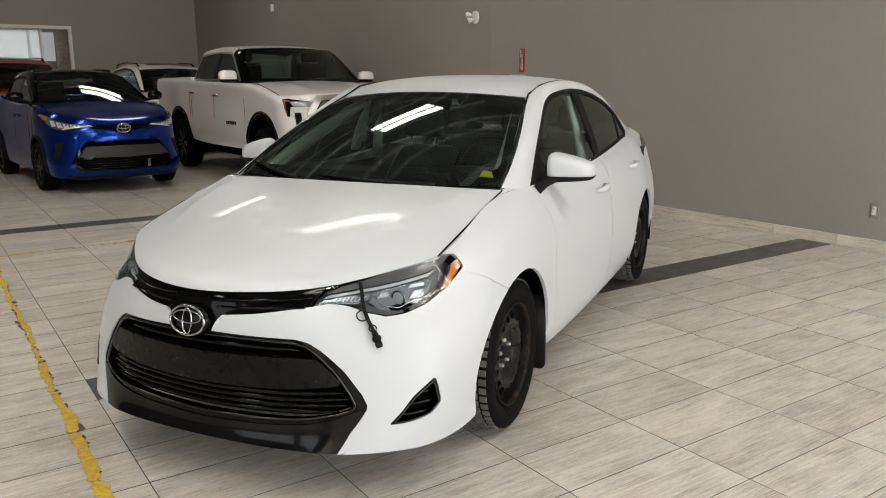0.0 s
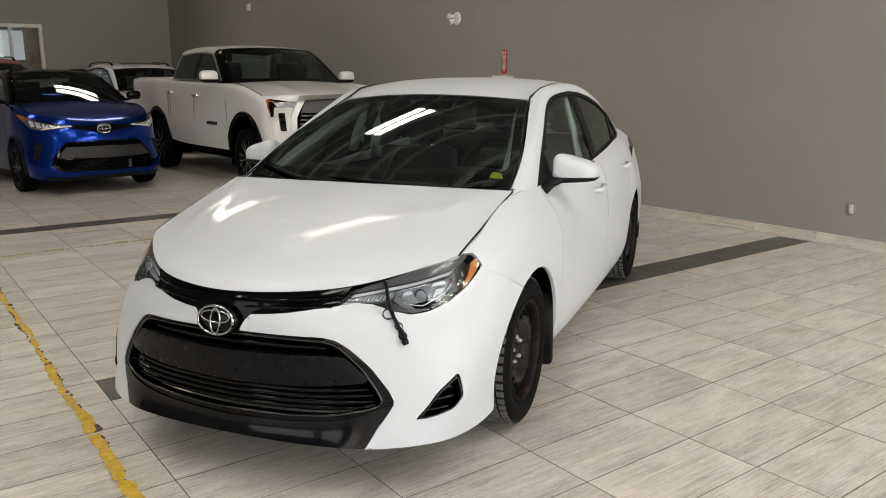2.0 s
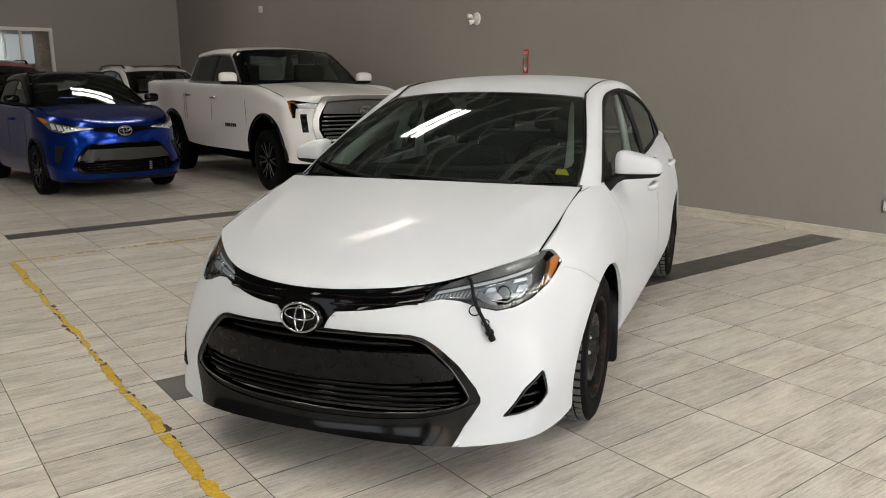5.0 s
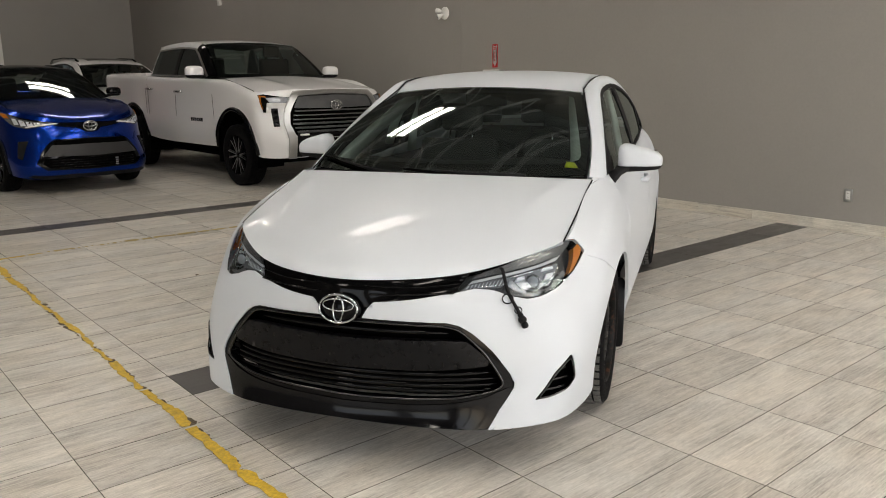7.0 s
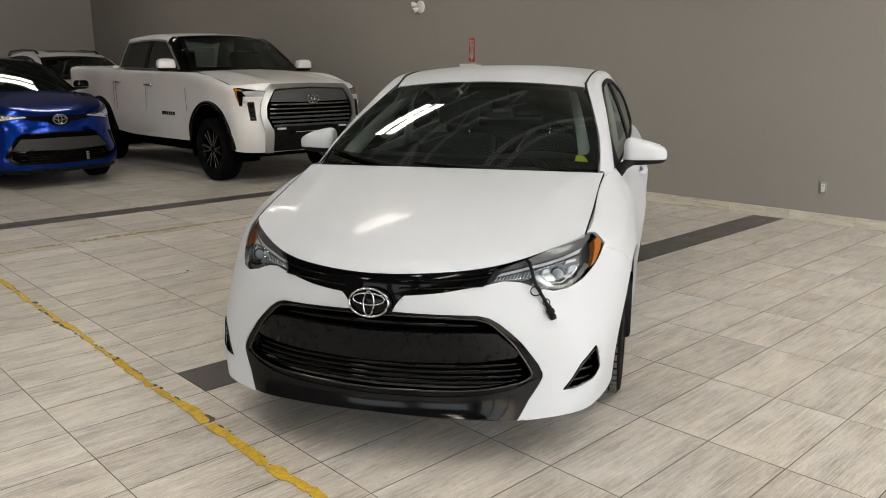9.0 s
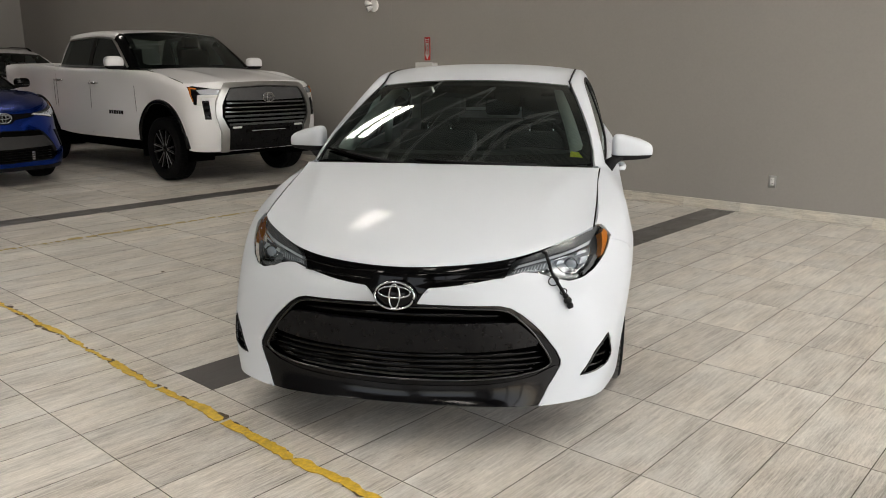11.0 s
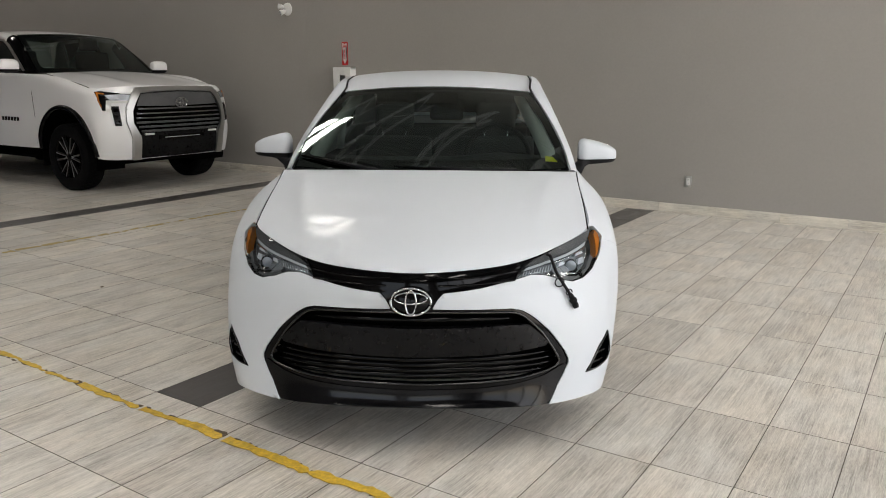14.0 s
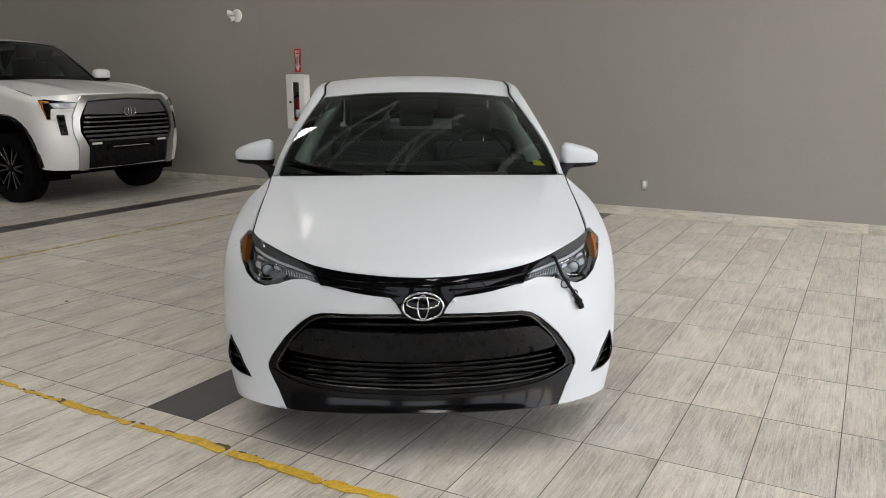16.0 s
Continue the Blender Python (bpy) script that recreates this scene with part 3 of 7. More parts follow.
# baseboard of cut tiles along the east wall
BOARD_PITCH = 0.61
y = 3.66 - 17 * BOARD_PITCH
base_mesh = bpy.data.meshes.new("baseboard_tile")
bm = bmesh.new()
box(bm, (-0.012, 0.0012, 0.002), (0, BOARD_PITCH - 0.0012, 0.098), 0.0015, 1)
bm.to_mesh(base_mesh)
bm.free()
base_mesh.materials.append(SKIRTING_TILE)
board = tagged(new("baseboard"), "wood-look tile skirting along the grey wall", "baseboard", kind="structure")
board.location = (WALL_X - 0.001, 0, 0)
while y < BACK_Y - 0.5:
    ob = new("baseboard_tile", base_mesh)
    ob.location = (0, y, 0)
    ob.parent = board
    y += BOARD_PITCH

# ---- the white sedan ----
# x to the car's left, y from the nose back, z up
SEDAN_POSE = pose(1.114, 2.667, 0, 0, 0, -59.0)
SILL = [(0, -0.022, 0.206), (0.2, -0.014, 0.205), (0.4, 0.014, 0.2), (0.538, 0.068, 0.189), (0.716, 0.19, 0.192), (0.787, 0.387, 0.172), (0.829, 0.596, 0.198), (0.824, 0.971, 0.23), (0.825, 1.35, 0.2), (0.82, 2.2, 0.18), (0.815, 3, 0.19), (0.82, 3.35, 0.21), (0.83, 3.67, 0.25), (0.78, 4.35, 0.28), (0.6, 4.55, 0.28), (0, 4.62, 0.28)]
LOW = [(0, 0, 0.31), (0.2, 0.012, 0.31), (0.4, 0.045, 0.315), (0.578, 0.119, 0.33), (0.744, 0.237, 0.34), (0.815, 0.385, 0.36), (0.855, 0.626, 0.36), (0.893, 0.968, 0.36), (0.876, 1.35, 0.33), (0.868, 2.2, 0.32), (0.868, 3, 0.33), (0.872, 3.35, 0.36), (0.876, 3.67, 0.38), (0.805, 4.35, 0.4), (0.63, 4.62, 0.42), (0, 4.7, 0.42)]
MID = [(0, -0.004, 0.56), (0.2, 0.014, 0.563), (0.4, 0.072, 0.566), (0.6, 0.185, 0.56), (0.73, 0.293, 0.55), (0.829, 0.458, 0.55), (0.873, 0.659, 0.57), (0.9, 0.97, 0.6), (0.88, 1.35, 0.57), (0.884, 2.2, 0.56), (0.886, 3, 0.58), (0.876, 3.35, 0.6), (0.876, 3.67, 0.62), (0.795, 4.3, 0.66), (0.63, 4.6, 0.68), (0, 4.67, 0.7)]
WAIST = [(0, 0.004, 0.655), (0.2, 0.034, 0.66), (0.4, 0.125, 0.672), (0.6, 0.265, 0.675), (0.713, 0.385, 0.68), (0.811, 0.527, 0.7), (0.857, 0.7, 0.735), (0.866, 0.972, 0.765), (0.866, 1.35, 0.76), (0.866, 2.2, 0.77), (0.866, 3, 0.8), (0.858, 3.35, 0.81), (0.84, 3.67, 0.82), (0.73, 4.25, 0.86), (0.62, 4.5, 0.95), (0, 4.56, 0.97)]
SHOULDER = [(0, 0.012, 0.69), (0.2, 0.046, 0.695), (0.41, 0.155, 0.708), (0.6, 0.31, 0.732), (0.7, 0.435, 0.755), (0.766, 0.56, 0.775), (0.812, 0.7, 0.81), (0.828, 0.97, 0.865), (0.82, 1.35, 0.875), (0.83, 2.2, 0.9), (0.83, 3, 0.95), (0.807, 3.35, 0.96), (0.785, 3.67, 0.97), (0.68, 4.25, 0.98), (0.57, 4.45, 1.03), (0, 4.52, 1.04)]
BELT = [(0, 0.028, 0.718), (0.2, 0.062, 0.722), (0.42, 0.178, 0.735), (0.6, 0.345, 0.774), (0.685, 0.455, 0.797), (0.716, 0.545, 0.82), (0.7185, 0.7, 0.867), (0.7195, 0.97, 0.941), (0.752, 1.35, 0.957), (0.772, 2.2, 0.965), (0.765, 3, 1.02), (0.745, 3.35, 1.045), (0.71, 3.67, 1.05), (0.6, 4.25, 1.05), (0.5, 4.4, 1.07), (0, 4.45, 1.07)]
TOPV = 5.0
sedan_skin = Skin([SILL, LOW, MID, WAIST, SHOULDER, BELT])
sedan = thing("sedan", SEDAN_POSE, "white compact sedan with black grille parked on floor tiles", "car")


def skin_func(skin):
    return lambda p: skin.at(p[:, 0], p[:, 1])


ON = skin_func(sedan_skin)


def front(pairs):
    return sedan_skin.find(pairs, (0, 2), (0, 6.2))


def flank(pairs):
    return sedan_skin.find(pairs, (1, 2), (5.0, 13))


def both(name, outline, mat, parent, label="", step=(0.12, 0.14), rim=0.012, offset=0.0, holes=(), skin=None, left_only=False):
    """A panel on the car's left and its twin on the right."""
    func = ON if skin is None else skin_func(skin)
    made = []
    for side in (1, -1) if not left_only else (1,):
        bm = bmesh.new()
        o = outline if side > 0 else mirror_t(outline)
        hs = [h if side > 0 else mirror_t(h) for h in holes]
        patch(bm, o, func, step, hs, rim, 1.0, offset)
        made.append(part(name, bm, mat, parent, label))
    return made


def whole(name, half, mat, parent, label="", step=(0.1, 0.1), rim=0.012, offset=0.0, func=None):
    """A panel across the middle: half runs from the middle's lower to its upper point on the left side."""
    bm = bmesh.new()
    o = half + [(-t, v) for t, v in half[::-1] if abs(t) > 1e-6]
    patch(bm, o, func or ON, step, (), rim, 1.0, offset)
    return part(name, bm, mat, parent, label)


# outlines on the nose (x, z)
lamp_line = [(0.395, 0.674), (0.45, 0.682), (0.50, 0.675), (0.56, 0.652), (0.62, 0.636), (0.67, 0.640), (0.715, 0.660), (0.752, 0.700), (0.772, 0.748)]
slot_line = [(0.079, 0.588), (0.121, 0.646), (0.25, 0.656), (0.395, 0.674)]
mouth_line = [(0.526, 0.194), (0.560, 0.262), (0.592, 0.315), (0.604, 0.338), (0.604, 0.354), (0.588, 0.388), (0.53, 0.468), (0.455, 0.540), (0.415, 0.566), (0.375, 0.577), (0.25, 0.582), (0.079, 0.588)]
lamp_low = front(lamp_line)
lamp_top = [(4.35, TOPV - 0.02), (3.4, TOPV - 0.02), (2.6, TOPV - 0.02), (2.05, TOPV - 0.02)]
t_tip, v_tip = lamp_low[-1]
arch_c, arch_r = (0.917, 0.325), 0.352
arch = [(arch_c[0] + (arch_r + 0.036 * max(0, -math.cos(a))) * math.cos(a), arch_c[1] + arch_r * math.sin(a)) for a in np.linspace(math.pi + 0.34, -0.34, 25)]
arch = flank(arch)
arch_front = [p for p in arch[:10] if p[1] > 0.02]
# white bumper, one half
bumper_line = front(slot_line[1:]) + lamp_low[1:] + arch_front[::-1] + [(t, 0.0) for t in np.linspace(arch_front[0][0], 4.2, 5)] + front(mouth_line)
fog = rounded(front([(0.668, 0.284), (0.715, 0.286), (0.776, 0.303), (0.795, 0.335), (0.779, 0.430), (0.728, 0.373)]), 0.2)
bumper = both("bumper", bumper_line, WHITE_PAINT, sedan, step=(0.09, 0.12), holes=[fog], rim=0.007)


def nose(x, z, inset=0.0):
    """A place on the nose at (x, z), set back along the skin's normal."""
    (t, v), = front([(abs(x), z)])
    p, pt, pv = sedan_skin.at([t, t + 0.01, t], [v, v, v + 0.01])
    n = np.cross(pt - p, pv - p)
    p = p - n / np.linalg.norm(n) * inset
    return Vector((p[0] if x >= 0 else -p[0], p[1], p[2]))


def nose_bar(bm, xa, xb, z, radius, inset, bow=0.0, flat=0.6, steps=24, taper=False):
    pts = [nose(xa + (xb - xa) * i / steps, z + bow * ((2 * i / steps - 1) ** 2), inset) for i in range(steps + 1)]
    tube(bm, pts, [radius * (1 - 0.75 * abs(2 * i / steps - 1) ** 6) for i in range(steps + 1)] if taper else radius, 8, True, flat)


# upper grille strip with the badge's column
strip_half = front([(0.0, 0.586), (0.078, 0.590), (0.119, 0.648), (0.25, 0.658), (0.393, 0.676)]) + [(2.04, 4.97), (1.2, 4.97), (0.0, 4.97)]
whole("upper_grille", strip_half, GLOSS_BLACK, sedan, "gloss black upper grille strip", offset=-0.008, rim=0.03)
bm = bmesh.new()
for side in (1, -1):
    nose_bar(bm, side * 0.10, side * 0.385, 0.672, 0.006, -0.001, 0.0)
    nose_bar(bm, side * 0.08, side * 0.40, 0.696, 0.004, 0.0, 0.006)
part("upper_grille_bar", bm, GLOSS_BLACK, sedan)

# mouth: frame, near-black sheet for the shaded depth, number-plate panel, bars, lip
mouth = front(mouth_line)
inner_line = [(0.0, 0.287), (0.25, 0.292), (0.42, 0.304), (0.520, 0.322), (0.554, 0.333), (0.567, 0.345), (0.568, 0.357), (0.550, 0.392), (0.502, 0.466), (0.438, 0.532), (0.408, 0.553), (0.366, 0.564), (0.2, 0.571), (0.0, 0.574)]
inner = front(inner_line)
inner_full = inner + [(-t, v) for t, v in inner[-2:0:-1]]
bm = bmesh.new()
frame_half = front([(0.607, 0.333), (0.609, 0.352), (0.593, 0.392), (0.538, 0.473), (0.461, 0.546), (0.419, 0.573), (0.377, 0.585), (0.25, 0.590), (0.085, 0.594), (0.0, 0.594)])
frame_out = front([(0.0, 0.262), (0.25, 0.268), (0.42, 0.284), (0.51, 0.301), (0.588, 0.325)]) + frame_half
frame_full = frame_out + [(-t, v) for t, v in frame_out[-2:0:-1]]
patch(bm, frame_full, ON, (0.05, 0.05), [inner_full], 0.04, 1.0, -0.010)
grille_frame = part("grille_frame", bm, GLOSS_BLACK, sedan, "gloss black grille surround")
EDGE_BLACK = material("polished_black_edge", (0.003, 0.003, 0.0034), 0.10, specular=0.6)
rim_line = inner_line + [(-px, pz) for px, pz in inner_line[-2:0:-1]]
bm = bmesh.new()
tube(bm, [nose(px, pz, 0.008) for px, pz in rounded(rim_line, 0.3)] + [nose(*rounded(rim_line, 0.3)[0], 0.008)], 0.0055, 6, False)
part("polished_edge", bm, EDGE_BLACK, grille_frame)
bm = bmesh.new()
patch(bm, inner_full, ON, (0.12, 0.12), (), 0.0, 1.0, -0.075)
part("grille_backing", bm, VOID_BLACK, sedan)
bm = bmesh.new()
panel = rounded(front([(0.0, 0.396), (0.30, 0.402), (0.512, 0.418), (0.522, 0.432), (0.445, 0.508), (0.37, 0.513), (0.0, 0.510)]), 0.12, keep=(0, 6))
panel_full = panel + [(-t, v) for t, v in panel[-2:0:-1]]
patch(bm, panel_full, ON, (0.08, 0.08), (), 0.03, 1.0, -0.004)
part("plate_panel", bm, SATIN_BLACK, sedan, "satin black panel where a number plate would sit")
both("side_facet", front([(0.462, 0.506), (0.478, 0.498), (0.556, 0.398), (0.546, 0.392), (0.532, 0.412)]), GLOSS_BLACK, sedan, step=(0.06, 0.06), rim=0.012, offset=-0.014)
for z, half in ((0.540, 0.385), (0.380, 0.535), (0.359, 0.556), (0.338, 0.552), (0.317, 0.52)):
    bm = bmesh.new()
    nose_bar(bm, -half, half, z, 0.0075, 0.024, 0.012 if z < 0.5 else -0.004, 1.4, 28, True)
    part("grille_bar", bm, GLOSS_BLACK, sedan)
bm = bmesh.new()
lip_half = [(0.0, 0.0), (1.5, 0.0)] + front([(0.534, 0.196), (0.568, 0.260), (0.606, 0.330), (0.585, 0.336), (0.51, 0.306), (0.42, 0.288), (0.25, 0.272), (0.0, 0.266)])
lip_full = lip_half + [(-t, v) for t, v in lip_half[-2:0:-1]]
LIP = vary(material("scuffed_black_lip", (0.002, 0.002, 0.0026), 0.25, specular=0.28), (0.002, 0.002, 0.0026), 0.35, 5, 60, 0.03, (0.06, 0.15), (0.6, 1, 6))
patch(bm, lip_full, ON, (0.05, 0.05), (), 0.03, 1.0, -0.0045)
part("lower_lip", bm, LIP, sedan, "scuffed gloss black lower lip")

# badge: chrome oval with inner ovals on a black disc
badge_c = nose(0.0, 0.621)
badge_turn = Matrix.Translation(badge_c + Vector((0, -0.012, 0))) @ Matrix.Rotation(radians(-8), 4, "X")
bm = bmesh.new()
lathe(bm, [(0.012, 0.0), (0.008, 0.9), (0.004, 0.99), (-0.014, 1.0)][::-1], 40, "y")
for v in bm.verts:
    v.co = Vector((v.co.x * 0.080, -v.co.y, v.co.z * 0.055))
part("badge_disc", bm, GLOSS_BLACK, sedan, at=badge_turn)
bm = bmesh.new()
for cx, cz, rx, rz, r in ((0, 0, 0.074, 0.050, 0.0044), (0, 0.013, 0.060, 0.021, 0.0033), (0, -0.002, 0.020, 0.044, 0.0033)):
    loop = [(cx + rx * math.cos(a), -0.013, cz + rz * math.sin(a)) for a in np.linspace(0, math.tau, 41)]
    tube(bm, loop, r, 8, False, 1.0)
part("badge_ring", bm, BADGE_CHROME, sedan, "chrome oval badge", at=badge_turn)

# fog pockets: a near-black sheet stands for each one's shaded depth
for side in (1, -1):
    o = fog if side > 0 else mirror_t(fog)
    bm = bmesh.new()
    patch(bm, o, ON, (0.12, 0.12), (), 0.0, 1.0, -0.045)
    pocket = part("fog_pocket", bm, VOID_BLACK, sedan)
    bm = bmesh.new()
    lo = np.array(o).mean(0)
    ring = [tuple(lo + (np.array(p) - lo) * 0.86) for p in o]
    patch(bm, o, ON, (0.12, 0.12), [ring], 0.04, 1.0, -0.004)
    part("bezel", bm, GLOSS_BLACK, pocket)
    bm = bmesh.new()
    tube(bm, list(sedan_skin.at([q[0] for q in ring + ring[:1]], [q[1] for q in ring + ring[:1]])), 0.0035, 5, False)
    part("polished_edge", bm, EDGE_BLACK, pocket)
    for z, xa, xb in ((0.312, 0.690, 0.772), (0.345, 0.715, 0.780), (0.380, 0.738, 0.772)):
        bm = bmesh.new()
        nose_bar(bm, side * xa, side * xb, z, 0.006, 0.016, 0, 1.0, 8)
        part("fin", bm, GLOSS_BLACK, pocket)

# headlamps
lamp_outline = lamp_low[:-1] + front([(0.774, 0.742), (0.776, 0.760)]) + [(5.0, 4.60), (4.55, 4.97)] + lamp_top[1:]
for side in (1, -1):
    o = lamp_outline if side > 0 else mirror_t(lamp_outline)
    lo = np.array(o).mean(0)
    head = new("headlamp")
    head.parent = sedan

    def lamp_patch(name, pairs, mat, inset, rim=0.0, label="", step=(0.08, 0.08)):
        bm = bmesh.new()
        q = front(pairs)
        patch(bm, q if side > 0 else mirror_t(q), ON, step, (), rim, 1.0, -inset)
        return part(name, bm, mat, head, label)

    bm = bmesh.new()
    patch(bm, o, ON, (0.08, 0.08), (), 0.006, 1.0, -0.002)
    part("lens", bm, LENS_GLASS, head, "clear lens")
    bm = bmesh.new()
    patch(bm, o, ON, (0.1, 0.1), (), 0.0, 1.0, -0.065)
    part("housing", bm, LAMP_DARK, head)
    lamp_patch("upper_cover", [(0.43, 0.714), (0.52, 0.727), (0.62, 0.743), (0.705, 0.762), (0.728, 0.806), (0.722, 0.815), (0.66, 0.793), (0.56, 0.762), (0.47, 0.735)], LAMP_DARK, 0.012, 0.02)
    lamp_patch("light_bar", [(0.43, 0.700), (0.52, 0.714), (0.62, 0.729), (0.700, 0.747), (0.716, 0.775), (0.704, 0.760), (0.62, 0.739), (0.52, 0.723), (0.44, 0.710)], LAMP_CLEAR, 0.018, 0.02)
    lamp_patch("amber_reflector", [(0.741, 0.696), (0.752, 0.706), (0.766, 0.746), (0.764, 0.784), (0.753, 0.794), (0.742, 0.776), (0.747, 0.738)], AMBER, 0.008, 0.03, "amber reflector")
    inner = lamp_patch("inner_reflector", [(0.405, 0.682), (0.46, 0.687), (0.53, 0.684), (0.556, 0.694), (0.560, 0.712), (0.50, 0.708), (0.43, 0.697)], LAMP_GREY, 0.022, 0.01)
    for i in range(11):
        a, b = nose(side * (0.425 + 0.0115 * i), 0.686 + 0.0004 * i, 0.018), nose(side * (0.432 + 0.0115 * i), 0.697 + 0.001 * i, 0.018)
        bm = bmesh.new()
        tube(bm, [a, b], 0.0018, 5)
        part("flute", bm, LAMP_CLEAR, inner)
    bowl = lamp_patch("reflector_bowl", [(0.560, 0.692), (0.60, 0.666), (0.65, 0.656), (0.695, 0.674), (0.718, 0.715), (0.714, 0.744), (0.64, 0.728), (0.565, 0.716)], LAMP_GREY, 0.042, 0.03)
    for xa, za, xb, zb in ((0.582, 0.700, 0.612, 0.714), (0.672, 0.690, 0.704, 0.712), (0.66, 0.720, 0.70, 0.732)):
        lamp = front([(xa, za), (xb, za + 0.004), (xb - 0.004, zb), (xa + 0.006, zb - 0.002)])
        bm = bmesh.new()
        patch(bm, lamp if side > 0 else mirror_t(lamp), ON, (0.08, 0.08), (), 0.02, 1.0, -0.028)
        part("facet", bm, LAMP_FACET, bowl)
    lamp_patch("lower_trim", [(0.535, 0.668), (0.58, 0.654), (0.63, 0.644), (0.68, 0.650), (0.715, 0.672), (0.735, 0.70), (0.722, 0.712), (0.697, 0.672), (0.65, 0.654), (0.60, 0.662), (0.555, 0.680)], LAMP_DARK, 0.016, 0.03)
    for chain in ([(0.572, 0.700), (0.600, 0.674), (0.650, 0.664), (0.690, 0.686), (0.708, 0.722), (0.706, 0.738)], [(0.555, 0.712), (0.62, 0.722), (0.702, 0.740)], [(0.430, 0.690), (0.500, 0.691), (0.545, 0.690)]):
        bm = bmesh.new()
        tube(bm, [nose(side * px, pz, 0.020) for px, pz in chain], 0.0020, 5)
        part("bright_edge", bm, CHROME, head)
    c = nose(side * 0.640, 0.694, 0.030)
    bm = bmesh.new()
    bmesh.ops.create_uvsphere(bm, u_segments=24, v_segments=14, radius=0.022)
    for v in bm.verts:
        v.co.y *= 0.25
    projector = part("projector_lens", bm, PROJECTOR, head, "clear projector lens", at=Matrix.Translation(c))
    bm = bmesh.new()
    tube(bm, [Vector((0.025 * math.cos(a), -0.002, 0.025 * math.sin(a))) for a in np.linspace(0, math.tau, 29)], 0.0035, 6, False)
    part("projector_ring", bm, DARK_CHROME, projector)

# block-heater cord hanging out of the bonnet gap over the left lamp
cord = thing("heater_cord", SEDAN_POSE, "black plug-in heater cord hanging over a car headlamp", "cord")
cord_pts = [nose(0.517, 0.742, 0.0), nose(0.522, 0.735, -0.012), nose(0.534, 0.705, -0.012), nose(0.545, 0.676, -0.012), nose(0.559, 0.652, -0.012), nose(0.575, 0.629, -0.012), nose(0.590, 0.607, -0.013), nose(0.602, 0.586, -0.013)]
bm = bmesh.new()
tube(bm, cord_pts, 0.0065, 8)
part("cable", bm, MATT_BLACK, cord)
for x, z, r in ((0.556, 0.640, 0.018), (0.594, 0.602, 0.012)):
    c = nose(x, z, -0.014)
    bm = bmesh.new()
    tube(bm, [c + Vector((r * math.cos(a), 0.35 * r * math.cos(a), r * math.sin(a))) for a in np.linspace(0, math.tau, 17)], 0.0025, 6, False)
    part("tie_loop", bm, MATT_BLACK, cord)
a, b = nose(0.600, 0.592, -0.014), nose(0.624, 0.543, -0.015)
for k, (f0, f1, r) in enumerate(((0.0, 0.26, 0.0105), (0.24, 0.62, 0.0155), (0.60, 1.0, 0.0125))):
    bm = bmesh.new()
    tube(bm, [a.lerp(b, f0), a.lerp(b, f0 + 0.3 * (f1 - f0)), a.lerp(b, f0 + 0.7 * (f1 - f0)), a.lerp(b, f1)], [r * 0.7, r, r, r * 0.75], 10)
    part("plug", bm, MATT_BLACK, cord)

g = 0.006
# wings, doors, quarters, rocker
door_seam = [(1.40, 0.215), (1.40, 0.30), (1.385, 0.50), (1.395, 0.75), (1.36, 0.90)]
seam1 = flank(door_seam)
arch_rear = [p for p in arch[9:] if p[1] > 0.36]
wing = [(t_tip + g, v_tip)] + [(t + g, v + g) for t, v in arch_rear[:1]] + arch_rear[1:]
wing += [(seam1[0][0], 0.35)] + seam1[1:] + [(8.04, 4.995), (7.75, 4.999), (7.35, 4.999), (7.0, 4.98), (6.0, 4.97), (5.2, 4.97), (4.58, 4.97), (5.0, 4.60)] + front([(0.776, 0.760)])
both("fender", wing, WHITE_PAINT, sedan, step=(0.09, 0.12), rim=0.014)
p0, p1 = (t_tip, v_tip), arch_rear[0]
both("seam_backing", [(p0[0] - 0.07, p0[1] - 0.02), (p1[0] - 0.06, p1[1] + 0.05), (p1[0] + 0.02, p1[1] + 0.08), (p0[0] + 0.08, p0[1] - 0.02)], VOID_BLACK, sedan, step=(0.03, 0.04), rim=0.0, offset=-0.008)
b_seam = flank([(2.50, 0.26), (2.50, 0.60), (2.53, 0.96)])
rear_c = (3.625, 0.325)
rear_arch = flank([(rear_c[0] + arch_r * math.cos(a), rear_c[1] + arch_r * math.sin(a)) for a in np.linspace(math.pi + 0.34, -0.34, 25)])
g = 0.006
sh = lambda pts, d: [(t + d, v) for t, v in pts]
front_door = [(seam1[0][0] + g, 0.5)] + [(b_seam[0][0] - g, 0.5)] + sh(b_seam[1:2], -g) + [(b_seam[2][0] - g, 4.97), (8.04 + g, 4.97)] + sh(seam1[:0:-1], g)
both("front_door", front_door, WHITE_PAINT, sedan, step=(0.07, 0.14), rim=0.014)
r_up = flank([(3.42, 0.80), (3.50, 1.0)])
rear_lo = rear_arch[2:7]
rear_door = [(b_seam[0][0] + g, 0.5), (rear_lo[0][0], 0.5)] + rear_lo + sh(r_up, -g) + [(r_up[-1][0] - g, 4.97), (b_seam[2][0] + g, 4.97)] + sh(b_seam[1:2], g)
both("rear_door", rear_door, WHITE_PAINT, sedan, step=(0.07, 0.14), rim=0.014)
rear_hi = [p for p in rear_arch[7:] if p[1] > 0.3]
quarter = sh(rear_lo[-1:], g) + rear_hi + [(13.2, 0.3), (14.5, 0.0), (15.0, 0.0), (15.0, 5.0), (13.0, 5.0), (r_up[-1][0] + g, 4.98)] + sh(r_up[::-1], g)
both("rear_quarter", quarter, WHITE_PAINT, sedan, step=(0.12, 0.14), rim=0.014)
